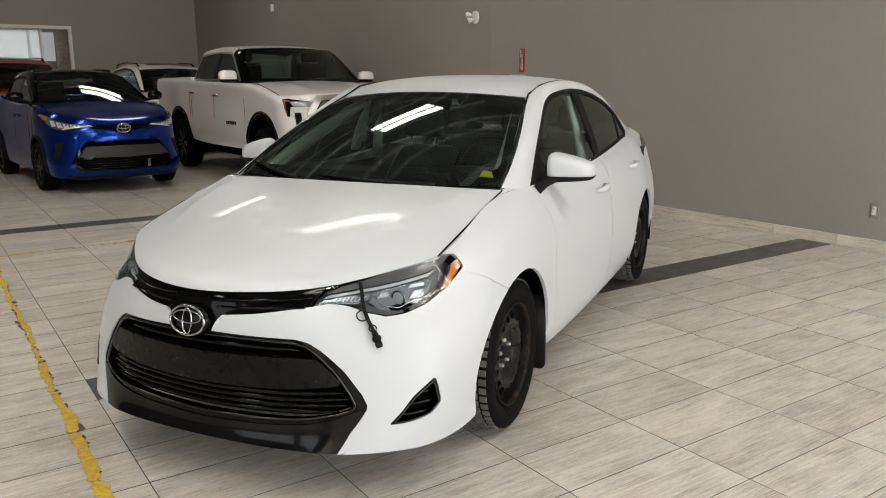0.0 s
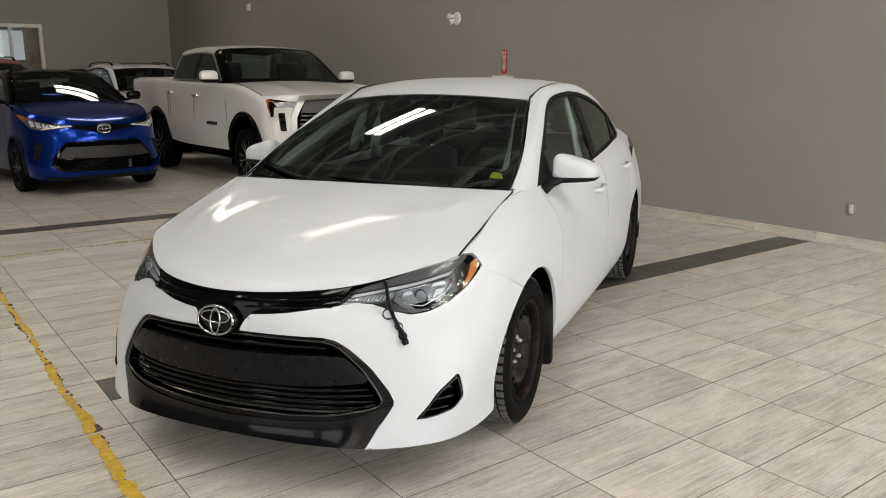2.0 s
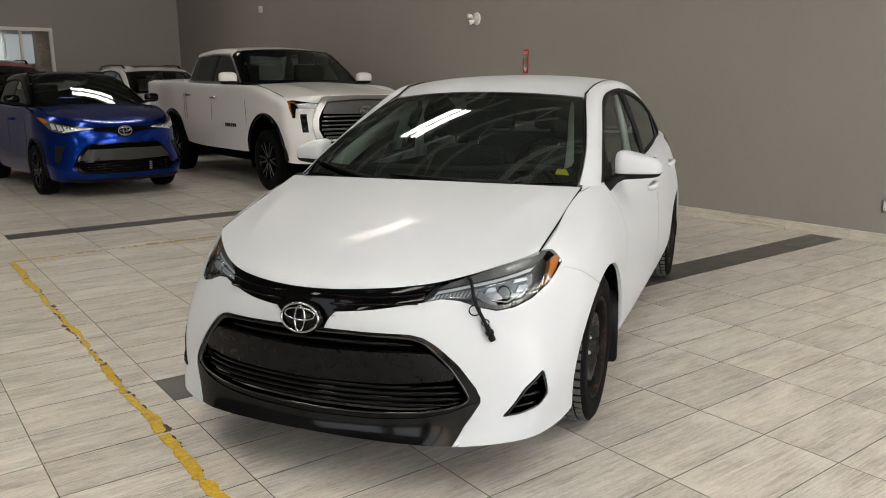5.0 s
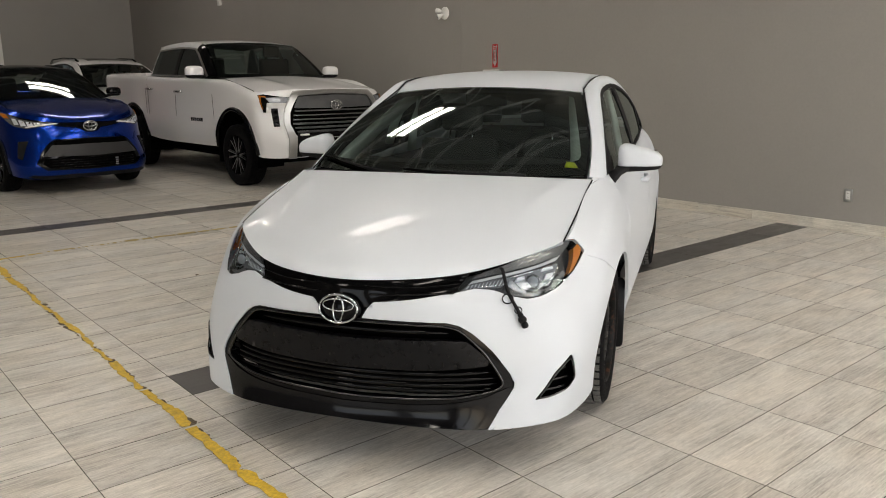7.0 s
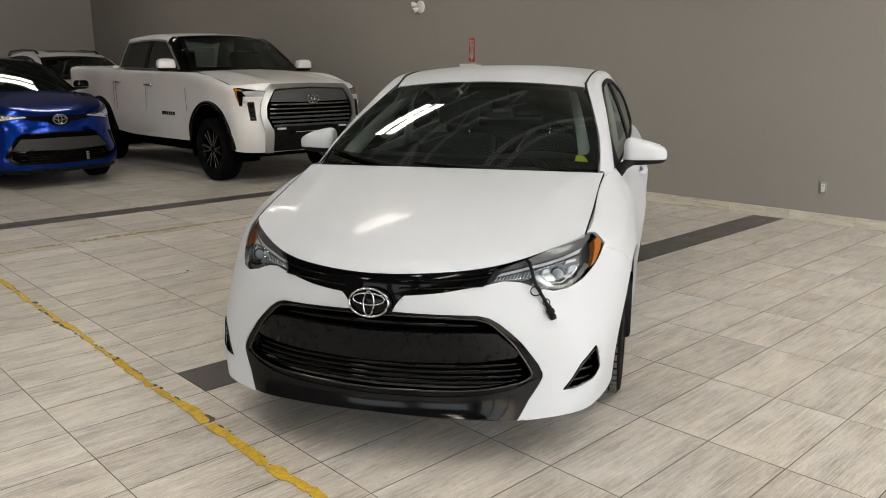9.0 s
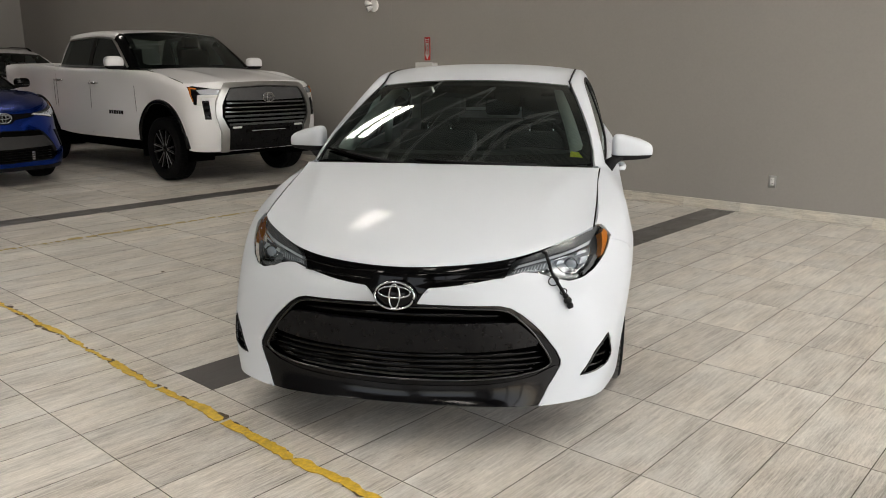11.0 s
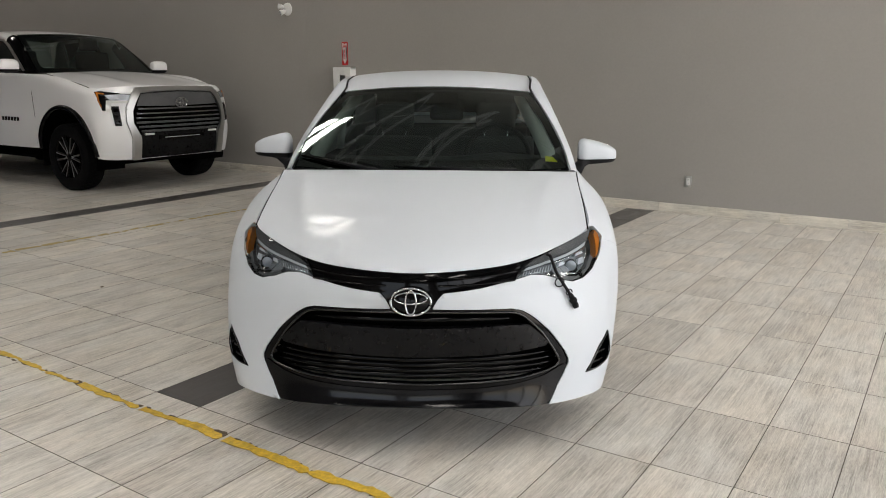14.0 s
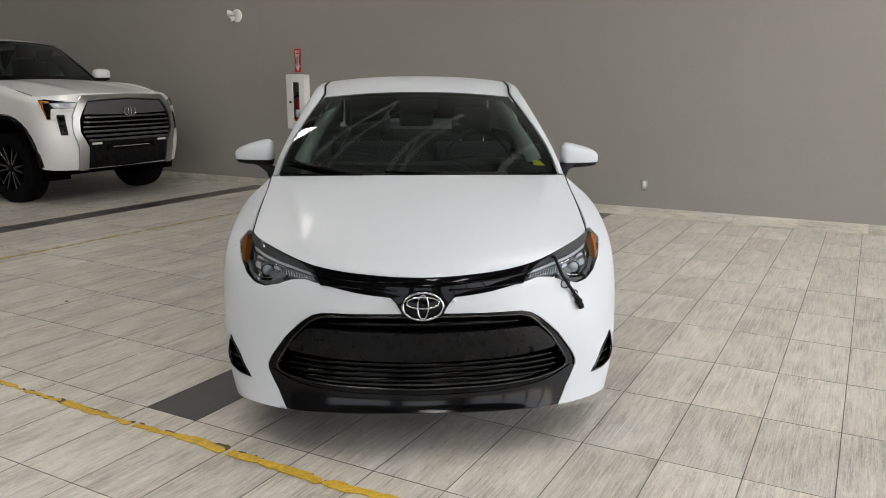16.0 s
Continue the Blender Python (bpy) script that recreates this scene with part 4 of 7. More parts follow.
rocker = [(seam1[0][0] + 0.02 - 0.6, 0.0), (10.9, 0.0), (11.05, 0.30), (rear_lo[0][0], 0.47), (seam1[0][0], 0.47), (seam1[0][0] - 0.15, 0.32)]
rocker = [(max(t, arch_rear[-1][0] + 0.02), v) for t, v in rocker]
both("rocker_panel", rocker, WHITE_PAINT, sedan, step=(0.09, 0.14), rim=0.02)

# bonnet
edge_t = np.linspace(0, 4.40, 41)
lead = sedan_skin.at(edge_t, np.full(41, 5.0))


def bonnet_func(p):
    a, b = p[:, 0], p[:, 1]
    s = np.abs(a)
    f = np.stack([np.interp(s, lead[:, 0] / lead[-1, 0], lead[:, i]) for i in range(3)], 1)
    sx = lead[-1, 0]
    x = s * (sx + (0.722 - sx) * b ** 4 + 0.010 * np.sin(np.pi * b))
    y = f[:, 1] + (0.955 + 0.125 * s ** 2 - f[:, 1]) * b
    top = 0.985 - 0.018 * s ** 2
    rise = 0.66 + 0.28 * s ** 2
    z = f[:, 2] + (top - f[:, 2]) * b ** rise
    ridge = np.clip((1 - s) / (1 - (0.64 + 0.24 * b)), 0, 1) ** 1.5
    z = z + 0.021 * ridge * np.sin(np.pi * np.clip(b, 0, 1)) ** 0.7
    crease = np.exp(-((s - (0.60 + 0.24 * b)) / 0.08) ** 2)
    z = z + 0.003 * crease * np.sin(np.pi * np.clip(b, 0, 1)) - 0.004 * np.exp(-(s / 0.5) ** 2) * np.sin(np.pi * b)
    return np.stack([np.sign(a + 1e-12) * x, y, z], 1)


bm = bmesh.new()
patch(bm, [(-1, 0), (1, 0), (1, 1), (-1, 1)], bonnet_func, (0.03, 0.03), (), 0.016, 1.0, 0.002)
part("bonnet", bm, WHITE_PAINT, sedan)
bm = bmesh.new()
patch(bm, [(-1, 0), (1, 0), (1, 1), (-1, 1)], bonnet_func, (0.1, 0.1), (), 0.0, 1.0, -0.03)
part("bonnet_liner", bm, VOID_BLACK, sedan)

# flange under the gap between bonnet and wing, and the wing's corner behind it
for sign in (1, -1):
    bl = bonnet_func(np.array([[1.0, b] for b in np.linspace(0.0, 1.0, 24)]))
    wt_ = sedan_skin.at(np.linspace(4.40, 8.04, 60), np.full(60, 5.0))
    top_y = wt_[:, 1]
    for name, ya, yb, mat, sink in (("wing_flange", 0.50, 1.065, WHITE_PAINT, 0.005), ("wing_corner", 1.065, 1.24, WHITE_PAINT, -0.001)):
        bm = bmesh.new()

        def flange(u, v):
            y = ya + (yb - ya) * u
            h = np.array([np.interp(y, bl[:, 1], bl[:, i]) for i in range(3)])
            if y > bl[-1, 1]:
                h = bl[-1] + (np.array((0.715, 1.21, 0.972)) - bl[-1]) * (y - bl[-1, 1]) / (1.20 - bl[-1, 1])
            w = np.array([np.interp(y, top_y, wt_[:, i]) for i in range(3)])
            q = h * (1 - v) + w * v
            return (sign * q[0], y, q[2] - sink)

        sheet(bm, flange, 24, 2)
        bmesh.ops.recalc_face_normals(bm, faces=bm.faces[:])
        part(name, bm, mat, sedan)
    bm = bmesh.new()
    tube(bm, [(sign * (q[0] + 0.0035), q[1], q[2] - 0.001) for q in bl], 0.0032, 6)
    part("bonnet_seam", bm, VOID_BLACK, sedan)

both("tail_lamp", [(13.0, 3.2), (13.6, 3.1), (13.7, 4.0), (13.15, 3.9)], TAIL_RED, sedan, "red tail lamp", rim=0.01, offset=0.004)

# ---- cabin of the sedan ----
def screen_func(p, lift=0.0):
    a, b = p[:, 0], p[:, 1]
    s2 = a ** 2
    base = np.stack([0.712 * a, 1.020 + 0.145 * s2, 0.968 + 0.012 * s2], 1)
    top = np.stack([0.533 * a, 1.825 + 0.10 * s2, 1.366 - 0.030 * s2], 1)
    q = base + (top - base) * b[:, None]
    q[:, 2] += 0.032 * np.sin(np.pi * np.clip(b, 0, 1)) + lift
    return q


border = [(-1, 0), (1, 0), (1, 1), (-1, 1)]
bm = bmesh.new()
patch(bm, border, screen_func, (0.08, 0.08), (), 0.004, 1.0, 0.0)
part("windscreen", bm, WINDSCREEN_GLASS, sedan, "clear greenish windscreen")
bm = bmesh.new()
hole = rounded([(-0.945, 0.108), (0.945, 0.108), (0.925, 0.955), (-0.925, 0.955)], 0.085)
patch(bm, border, screen_func, (0.05, 0.05), [hole], 0.0, 1.0, -0.006)
part("windscreen_border", bm, VOID_BLACK, sedan)


def tumble(y, z):
    """Half width of the cabin's side."""
    xb = np.interp(y, [1.2, 1.4, 2.0, 2.6, 3.0, 3.5, 4.0], [0.752, 0.758, 0.768, 0.768, 0.762, 0.742, 0.70])
    zb = np.interp(y, [1.2, 2.0, 3.0, 3.5], [0.93, 0.955, 1.02, 1.06])
    d = np.maximum(z - zb, -0.05)
    return xb - 0.24 * d - 0.34 * d ** 2


def side_func(sign):
    return lambda p: np.stack([sign * tumble(p[:, 0], p[:, 1]), p[:, 0], p[:, 1]], 1)


window_top = [(1.31, 0.905), (1.42, 1.003), (1.57, 1.113), (1.74, 1.216), (1.91, 1.308), (2.08, 1.352), (2.28, 1.370), (2.45, 1.376), (2.65, 1.368), (2.85, 1.343), (3.05, 1.298), (3.25, 1.223), (3.45, 1.085)]
window_low = [(3.42, 1.055), (3.20, 1.040), (2.90, 1.015), (2.60, 0.990), (2.20, 0.963), (1.80, 0.945), (1.50, 0.930)]
dlo = window_top + window_low
split = lambda y0, y1: [p for p in [(y, np.interp(y, *zip(*window_top))) for y in np.linspace(y0, y1, 10)]]
under = lambda y0, y1: [(y, np.interp(y, *zip(*window_low[::-1]))) for y in np.linspace(y1, y0, 8)]
rail_pts = [(0.703, 1.130, 0.971), (0.680, 1.36, 1.086), (0.634, 1.58, 1.192), (0.585, 1.78, 1.284), (0.553, 1.955, 1.354), (0.565, 2.10, 1.396), (0.568, 2.28, 1.414), (0.570, 2.45, 1.421), (0.569, 2.65, 1.418), (0.566, 2.85, 1.404), (0.562, 3.05, 1.374), (0.560, 3.35, 1.302), (0.620, 3.95, 1.090)]
for sign in (1, -1):
    fn = side_func(sign)
    # painted frame between the window's upper line and the roof's edge
    n = len(window_top)
    wt, wr = np.array([(tumble(y, z), y, z) for y, z in window_top]), np.array(rail_pts)

    def frame_func(p):
        k = np.clip(p[:, 0] * (n - 1), 0, n - 1)
        w = spline_weights(k, n)
        q = (w @ wt) * (1 - p[:, 1:]) + (w @ wr) * p[:, 1:]
        bulge = 0.012 * np.sin(np.pi * p[:, 1])
        q = q + np.stack([bulge, 0 * bulge, bulge], 1)
        return q * (sign, 1, 1)

    bm = bmesh.new()
    patch(bm, [(0, 0), (1, 0), (1, 1), (0, 1)], frame_func, (0.02, 0.2), (), 0.015, float(sign), 0.002)
    part("roof_rail", bm, WHITE_PAINT, sedan)
    # C-pillar and sail below the frame's ends
    bm = bmesh.new()
    rp = np.array(rail_pts)
    bw = sedan_skin.at(np.linspace(9, 14, 60), np.full(60, 5.0))

    def sail(u, v):
        y = 3.30 + 0.72 * u
        up = np.array([np.interp(y, rp[:, 1], rp[:, k]) for k in range(3)])
        zl = max(float(np.interp(y, [3.25, 3.45, 3.46], [1.223, 1.085, 1.045])), 1.045)
        lo = np.array((tumble(y, zl) if y < 3.45 else np.interp(y, bw[:, 1], bw[:, 0]), y, zl))
        q = lo * (1 - v) + up * v
        return (sign * (q[0] + 0.010 * math.sin(math.pi * v)), q[1], q[2] + 0.006 * math.sin(math.pi * v))

    sheet(bm, sail, 24, 6)
    bmesh.ops.recalc_face_normals(bm, faces=bm.faces[:])
    part("c_pillar", bm, WHITE_PAINT, sedan)
    bm = bmesh.new()
    seal = [(y, z) for y, z in dlo]
    mid = np.array(dlo).mean(0)
    hole = []
    for y, z in dlo:
        hole.append((y + 0.025 * np.sign(mid[0] - y) * (abs(mid[0] - y) > 0.9), z + (-0.022 if z > np.interp(y, *zip(*window_low[::-1])) + 0.02 else 0.010)))
    patch(bm, dlo, fn, (0.05, 0.05), [hole[1:]], 0.008, float(sign), 0.003)
    part("window_seal", bm, MATT_BLACK, sedan)
    panes = (("front_door_glass", split(1.59, 2.43) + under(1.61, 2.50), TINTED_GLASS), ("rear_door_glass", split(2.56, 3.22) + under(2.60, 3.22), DARK_GLASS),
             ("quarter_glass", split(3.25, 3.44) + under(3.25, 3.42), DARK_GLASS))
    for name, o, mat in panes:
        bm = bmesh.new()
        patch(bm, o, fn, (0.06, 0.06), (), 0.003, float(sign), -0.004)
        part(name, bm, mat, sedan)
    for name, o in (("b_pillar", [(2.43, 1.350), (2.56, 1.346), (2.60, 0.992), (2.50, 0.985)]), ("quarter_bar", [(3.21, 1.21), (3.26, 1.19), (3.24, 1.045), (3.21, 1.043)]),
                    ("mirror_sail", [(1.27, 0.868), (1.45, 1.015), (1.59, 1.115), (1.62, 0.942), (1.48, 0.914), (1.32, 0.866)])):
        bm = bmesh.new()
        patch(bm, o, fn, (0.05, 0.05), (), 0.01, float(sign), 0.001)
        part(name, bm, MATT_BLACK, sedan)
    # roof ditch moulding
    bm = bmesh.new()
    tube(bm, [(sign * (x - 0.009), y, z + 0.001) for x, y, z in rail_pts[4:11]], 0.0045, 6)
    part("roof_moulding", bm, MATT_BLACK, sedan)
    bm = bmesh.new()
    tube(bm, [(sign * (x - 0.012), y - 0.004, z + 0.002) for x, y, z in rail_pts[:5]], 0.004, 6)
    part("screen_moulding", bm, MATT_BLACK, sedan)
    # door mirror
    mirror = new("door_mirror")
    mirror.parent = sedan
    for name, mat, zlo, zhi in (("mirror_cap", WHITE_PAINT, -0.38, 1.1), ("mirror_base", MATT_BLACK, -1.1, -0.40)):
        bm = bmesh.new()
        bmesh.ops.create_uvsphere(bm, u_segments=36, v_segments=24, radius=1.0)
        for v in bm.verts:
            x, y, z = v.co
            sq = lambda c, e: math.copysign(abs(c) ** e, c)
            x, y, z = sq(x, 0.42 if x < 0 else 0.80), sq(y, 0.62), max(sq(z, 0.54), zlo) if zhi > 1 else min(max(sq(z, 0.54), -0.74), zhi)
            fall = 0.5 + 0.5 * x
            v.co = Vector((sign * (0.893 + 0.106 * x), 1.535 + 0.070 * y + 0.035 * fall, 1.032 - 0.012 * sign + (0.086 - 0.040 * fall) * z - 0.014 * fall))
        if sign < 0:
            bmesh.ops.reverse_faces(bm, faces=bm.faces[:])
        part(name, bm, mat, mirror)
    bm = bmesh.new()
    tube(bm, [(sign * 0.752, 1.42, 0.925), (sign * 0.79, 1.47, 0.958), (sign * 0.85, 1.52, 0.988), (sign * 0.90, 1.55, 0.998)], [0.05, 0.036, 0.03, 0.026], 12, True, 0.55)
    part("mirror_arm", bm, MATT_BLACK, mirror)
    bm = bmesh.new()
    box(bm, (sign * 0.895 - 0.08, 1.606, 1.000), (sign * 0.895 + 0.07, 1.612, 1.060), 0.002, 1)
    part("mirror_glass", bm, CHROME, mirror)
    # handles
    for y, z in ((2.30, 0.838), (3.20, 0.885)):
        (t, v), = flank([(y, z)])
        c = Vector(sedan_skin.at([t], [v])[0])
        bm = bmesh.new()
        tube(bm, [(sign * (c.x - 0.004), y - 0.10, z - 0.006), (sign * (c.x + 0.026), y - 0.075, z - 0.004), (sign * (c.x + 0.030), y, z), (sign * (c.x + 0.026), y + 0.075, z + 0.003), (sign * (c.x - 0.004), y + 0.10, z + 0.004)], [0.010, 0.015, 0.016, 0.015, 0.010], 10)
        part("door_handle", bm, WHITE_PAINT, sedan)

# roof
def roof_func(p):
    a, b = p[:, 0], p[:, 1]
    s2 = a ** 2
    y0, y1 = 1.828 + 0.10 * s2, 3.22 - 0.05 * s2
    y = y0 + (y1 - y0) * b
    w = spline_weights(b * 8, 9)
    crown = w @ np.array([1.363, 1.412, 1.439, 1.452, 1.456, 1.452, 1.440, 1.420, 1.392])
    half = w @ np.array([0.547, 0.557, 0.561, 0.562, 0.562, 0.561, 0.559, 0.553, 0.546])
    return np.stack([half * a, y, crown - 0.034 * s2 ** 1.2], 1)


bm = bmesh.new()
patch(bm, border, roof_func, (0.05, 0.04), (), 0.012, 1.0, 0.002)
part("roof", bm, WHITE_PAINT, sedan)
bm = bmesh.new()
patch(bm, border, roof_func, (0.2, 0.2), (), 0.0, 1.0, -0.03)
part("headliner", bm, CABIN_PLASTIC, sedan)


def rear_func(p):
    a, b = p[:, 0], p[:, 1]
    s2 = a ** 2
    top = np.stack([0.53 * a, 3.22 - 0.05 * s2, 1.383 - 0.034 * s2], 1)
    low = np.stack([0.60 * a, 4.02 - 0.06 * s2, 1.085 + 0 * s2], 1)
    q = top + (low - top) * b[:, None]
    q[:, 2] += 0.03 * np.sin(np.pi * b)
    return q


bm = bmesh.new()
patch(bm, border, rear_func, (0.1, 0.1), (), 0.004, 1.0)
part("rear_window", bm, DARK_GLASS, sedan)
bm = bmesh.new()
sheet(bm, lambda u, v: ((2 * u - 1) * (0.66 - 0.12 * v), 3.98 + 0.50 * v - 0.05 * (2 * u - 1) ** 2, 1.085 - 0.012 * v), 12, 6)
part("boot_lid", bm, WHITE_PAINT, sedan)

# cowl and wipers
bm = bmesh.new()
sheet(bm, lambda u, v: ((2 * u - 1) * 0.705, 0.950 + 0.135 * (2 * u - 1) ** 2 + 0.11 * v, 0.962 + 0.006 * v - 0.012 * (2 * u - 1) ** 2 * (1 - v)), 24, 3)
part("cowl", bm, MATT_BLACK, sedan)


def on_screen(a, b, lift=0.012):
    q = screen_func(np.array([[a, b]]))[0]
    return Vector(q) + Vector((0, -0.5, 0.85)) * lift


for root, tip, root_b, tip_b in ((0.60, -0.20, -0.03, 0.035), (-0.30, -0.92, -0.03, 0.085)):
    wiper = new("wiper")
    wiper.parent = sedan
    bm = bmesh.new()
    tube(bm, [on_screen(root + (tip - root) * f, root_b + (tip_b - root_b) * f, 0.022 - 0.004 * f) for f in (0, 0.2, 0.4, 0.6, 0.75)], [0.011, 0.010, 0.008, 0.006, 0.005], 8)
    part("wiper_arm", bm, MATT_BLACK, wiper)
    bm = bmesh.new()
    tube(bm, [on_screen(root + (tip - root) * f, root_b + (tip_b - root_b) * f - 0.004, 0.010) for f in (0.15, 0.4, 0.65, 0.9, 1.05)], [0.004, 0.007, 0.008, 0.007, 0.004], 8)
    part("wiper_blade", bm, VOID_BLACK, wiper)

# sticker on the inside of the glass
bm = bmesh.new()
patch(bm, [(0.832, 0.076), (0.918, 0.064), (0.900, 0.112), (0.846, 0.124)], screen_func, (0.05, 0.05), (), 0.001, 1.0, -0.0035)
tagged(link_mesh("window_sticker", bm, STICKER, at=SEDAN_POSE), "small yellow sticker inside the windscreen's lower corner", "sticker")

# inside: tub, dash, wheel, seats
bm = bmesh.new()
box(bm, (-0.74, 1.15, 0.22), (0.74, 4.3, 0.30), 0.02)
part("cabin_floor", bm, VOID_BLACK, sedan)
bm = bmesh.new()
box(bm, (-0.68, 0.30, 0.24), (0.68, 1.15, 0.66), 0.05)
part("engine_bay", bm, VOID_BLACK, sedan)
for sign in (1, -1):
    bm = bmesh.new()
    box(bm, (sign * 0.72 - 0.02, 1.2, 0.25), (sign * 0.72 + 0.02, 4.2, 0.93), 0.01)
    part("door_lining", bm, CABIN_PLASTIC, sedan)
    bm = bmesh.new()
    tube(bm, [(sign * 0.69, 2.52, 0.95), (sign * 0.655, 2.49, 1.15), (sign * 0.60, 2.46, 1.33)], [0.05, 0.045, 0.04], 8, True, 0.5)
    part("pillar_trim", bm, CABIN_GREY, sedan)
    bm = bmesh.new()
    tube(bm, [(sign * (x - 0.070), y + 0.055, z - 0.052) for x, y, z in rail_pts[:5]], [0.042, 0.040, 0.036, 0.032, 0.030], 10)
    part("a_pillar_trim", bm, CABIN_GREY, sedan)
bm = bmesh.new()
sheet(bm, lambda u, v: ((2 * u - 1) * 0.70, 1.06 + 0.12 * (2 * u - 1) ** 2 + 0.62 * v, 0.945 + 0.055 * math.sin(math.pi * min(1, v * 0.9)) + (0.03 * math.exp(-(((2 * u - 1) - 0.5) / 0.25) ** 2) * v) - 0.22 * max(0, v - 0.82) / 0.18), 30, 14)
part("dashboard", bm, CABIN_PLASTIC, sedan)
bm = bmesh.new()
tube(bm, [(-0.12 + 0.025 * math.cos(a), 1.33 + 0.025 * math.sin(a), 0.992) for a in np.linspace(0, math.tau, 17)], 0.006, 6, False)
part("dash_speaker", bm, VOID_BLACK, sedan)
wheel_m = Matrix.Translation((0.36, 1.86, 0.965)) @ Matrix.Rotation(radians(65), 4, "X")
steer = new("steering_wheel")
steer.parent, steer.matrix_basis = sedan, wheel_m
bm = bmesh.new()
tube(bm, [(0.185 * math.cos(a), 0.185 * math.sin(a), 0) for a in np.linspace(0, math.tau, 37)], 0.015, 8, False)
part("rim", bm, VOID_BLACK, steer)
bm = bmesh.new()
box(bm, (-0.17, -0.03, -0.03), (0.17, 0.03, -0.005), 0.01)
box(bm, (-0.03, -0.17, -0.03), (0.03, 0.0, -0.005), 0.01)
part("spoke", bm, VOID_BLACK, steer)


def seat(name, x, y, w):
    s = new(name)
    s.parent = sedan
    bm = bmesh.new()
    box(bm, (x - w / 2, y - 0.50, 0.42), (x + w / 2, y + 0.05, 0.56), 0.05, 3)
    part("cushion", bm, CABIN_CLOTH, s)
    bm = bmesh.new()
    box(bm, (-w / 2, -0.06, 0.0), (w / 2, 0.06, 0.55), 0.05, 3, Matrix.Translation((x, y, 0.50)) @ Matrix.Rotation(radians(-14), 4, "X"))
    part("backrest", bm, CABIN_CLOTH, s)
    for hx in ([x] if w < 0.7 else [x - 0.42, x, x + 0.42]):
        bm = bmesh.new()
        box(bm, (-0.13, -0.045, 0.0), (0.13, 0.045, 0.17), 0.04, 3, Matrix.Translation((hx, y + 0.17, 1.085)) @ Matrix.Rotation(radians(-10), 4, "X"))
        part("headrest", bm, CABIN_CLOTH, s)
        for dx in (-0.075, 0.075) if w < 0.7 else ():
            bm = bmesh.new()
            tube(bm, [(hx + dx, y + 0.130, 1.00), (hx + dx, y + 0.160, 1.10)], 0.006, 8)
            part("headrest_post", bm, CHROME, s)
    return s


seat("front_seat", 0.36, 2.28, 0.50)
seat("front_seat", -0.31, 2.28, 0.50)
seat("rear_seat", 0.0, 3.20, 1.25)
bm = bmesh.new()
box(bm, (-0.12, -0.012, -0.035), (0.12, 0.012, 0.035), 0.012, 2, Matrix.Translation((0.0, 1.92, 1.295)))
part("rear_view_mirror", bm, VOID_BLACK, sedan)
bm = bmesh.new()
box(bm, (-0.66, 3.5, 0.9), (0.66, 4.1, 1.02), 0.02)
part("parcel_shelf", bm, CABIN_CLOTH, sedan)


# ---- wheels ----
def tread_ring(bm, radius, width, rows, blocks, depth):
    """Tread blocks round a tyre."""
    for r in range(rows):
        a0 = -width / 2 + width * r / rows + 0.004
        a1 = -width / 2 + width * (r + 1) / rows - 0.004
        for k in range(blocks):
            skew = 0.35 * (1 if r < rows / 2 else -1) * (r % 2)
            lo, hi = (k + 0.14 + skew) * math.tau / blocks, (k + 0.80 + skew) * math.tau / blocks
            drop = 0.006 if r in (0, rows - 1) else 0.0
            ring = []
            for rad in (radius - depth - 0.004, radius - drop):
                ring.append([bm.verts.new((a, rad * math.cos(t), rad * math.sin(t))) for a, t in ((a0, lo), (a1, lo), (a1, hi), (a0, hi))])
            for i in range(4):
                bm.faces.new((ring[0][i], ring[0][(i + 1) % 4], ring[1][(i + 1) % 4], ring[1][i]))
            bm.faces.new(ring[1])
    bmesh.ops.recalc_face_normals(bm, faces=bm.faces[:])


def tyre_mesh(radius, width, rim_r):
    bm = bmesh.new()
    h, side = width / 2, radius - rim_r
    prof = [(-h * 0.80, rim_r), (-h * 0.97, rim_r + 0.3 * side), (-h, rim_r + 0.55 * side), (-h * 0.97, rim_r + 0.8 * side), (-h * 0.86, radius - 0.010), (-h * 0.7, radius - 0.009),
            (h * 0.7, radius - 0.009), (h * 0.86, radius - 0.010), (h * 0.97, rim_r + 0.8 * side), (h, rim_r + 0.55 * side), (h * 0.97, rim_r + 0.3 * side), (h * 0.80, rim_r)]
    lathe(bm, prof, 64, "x")
    return bm


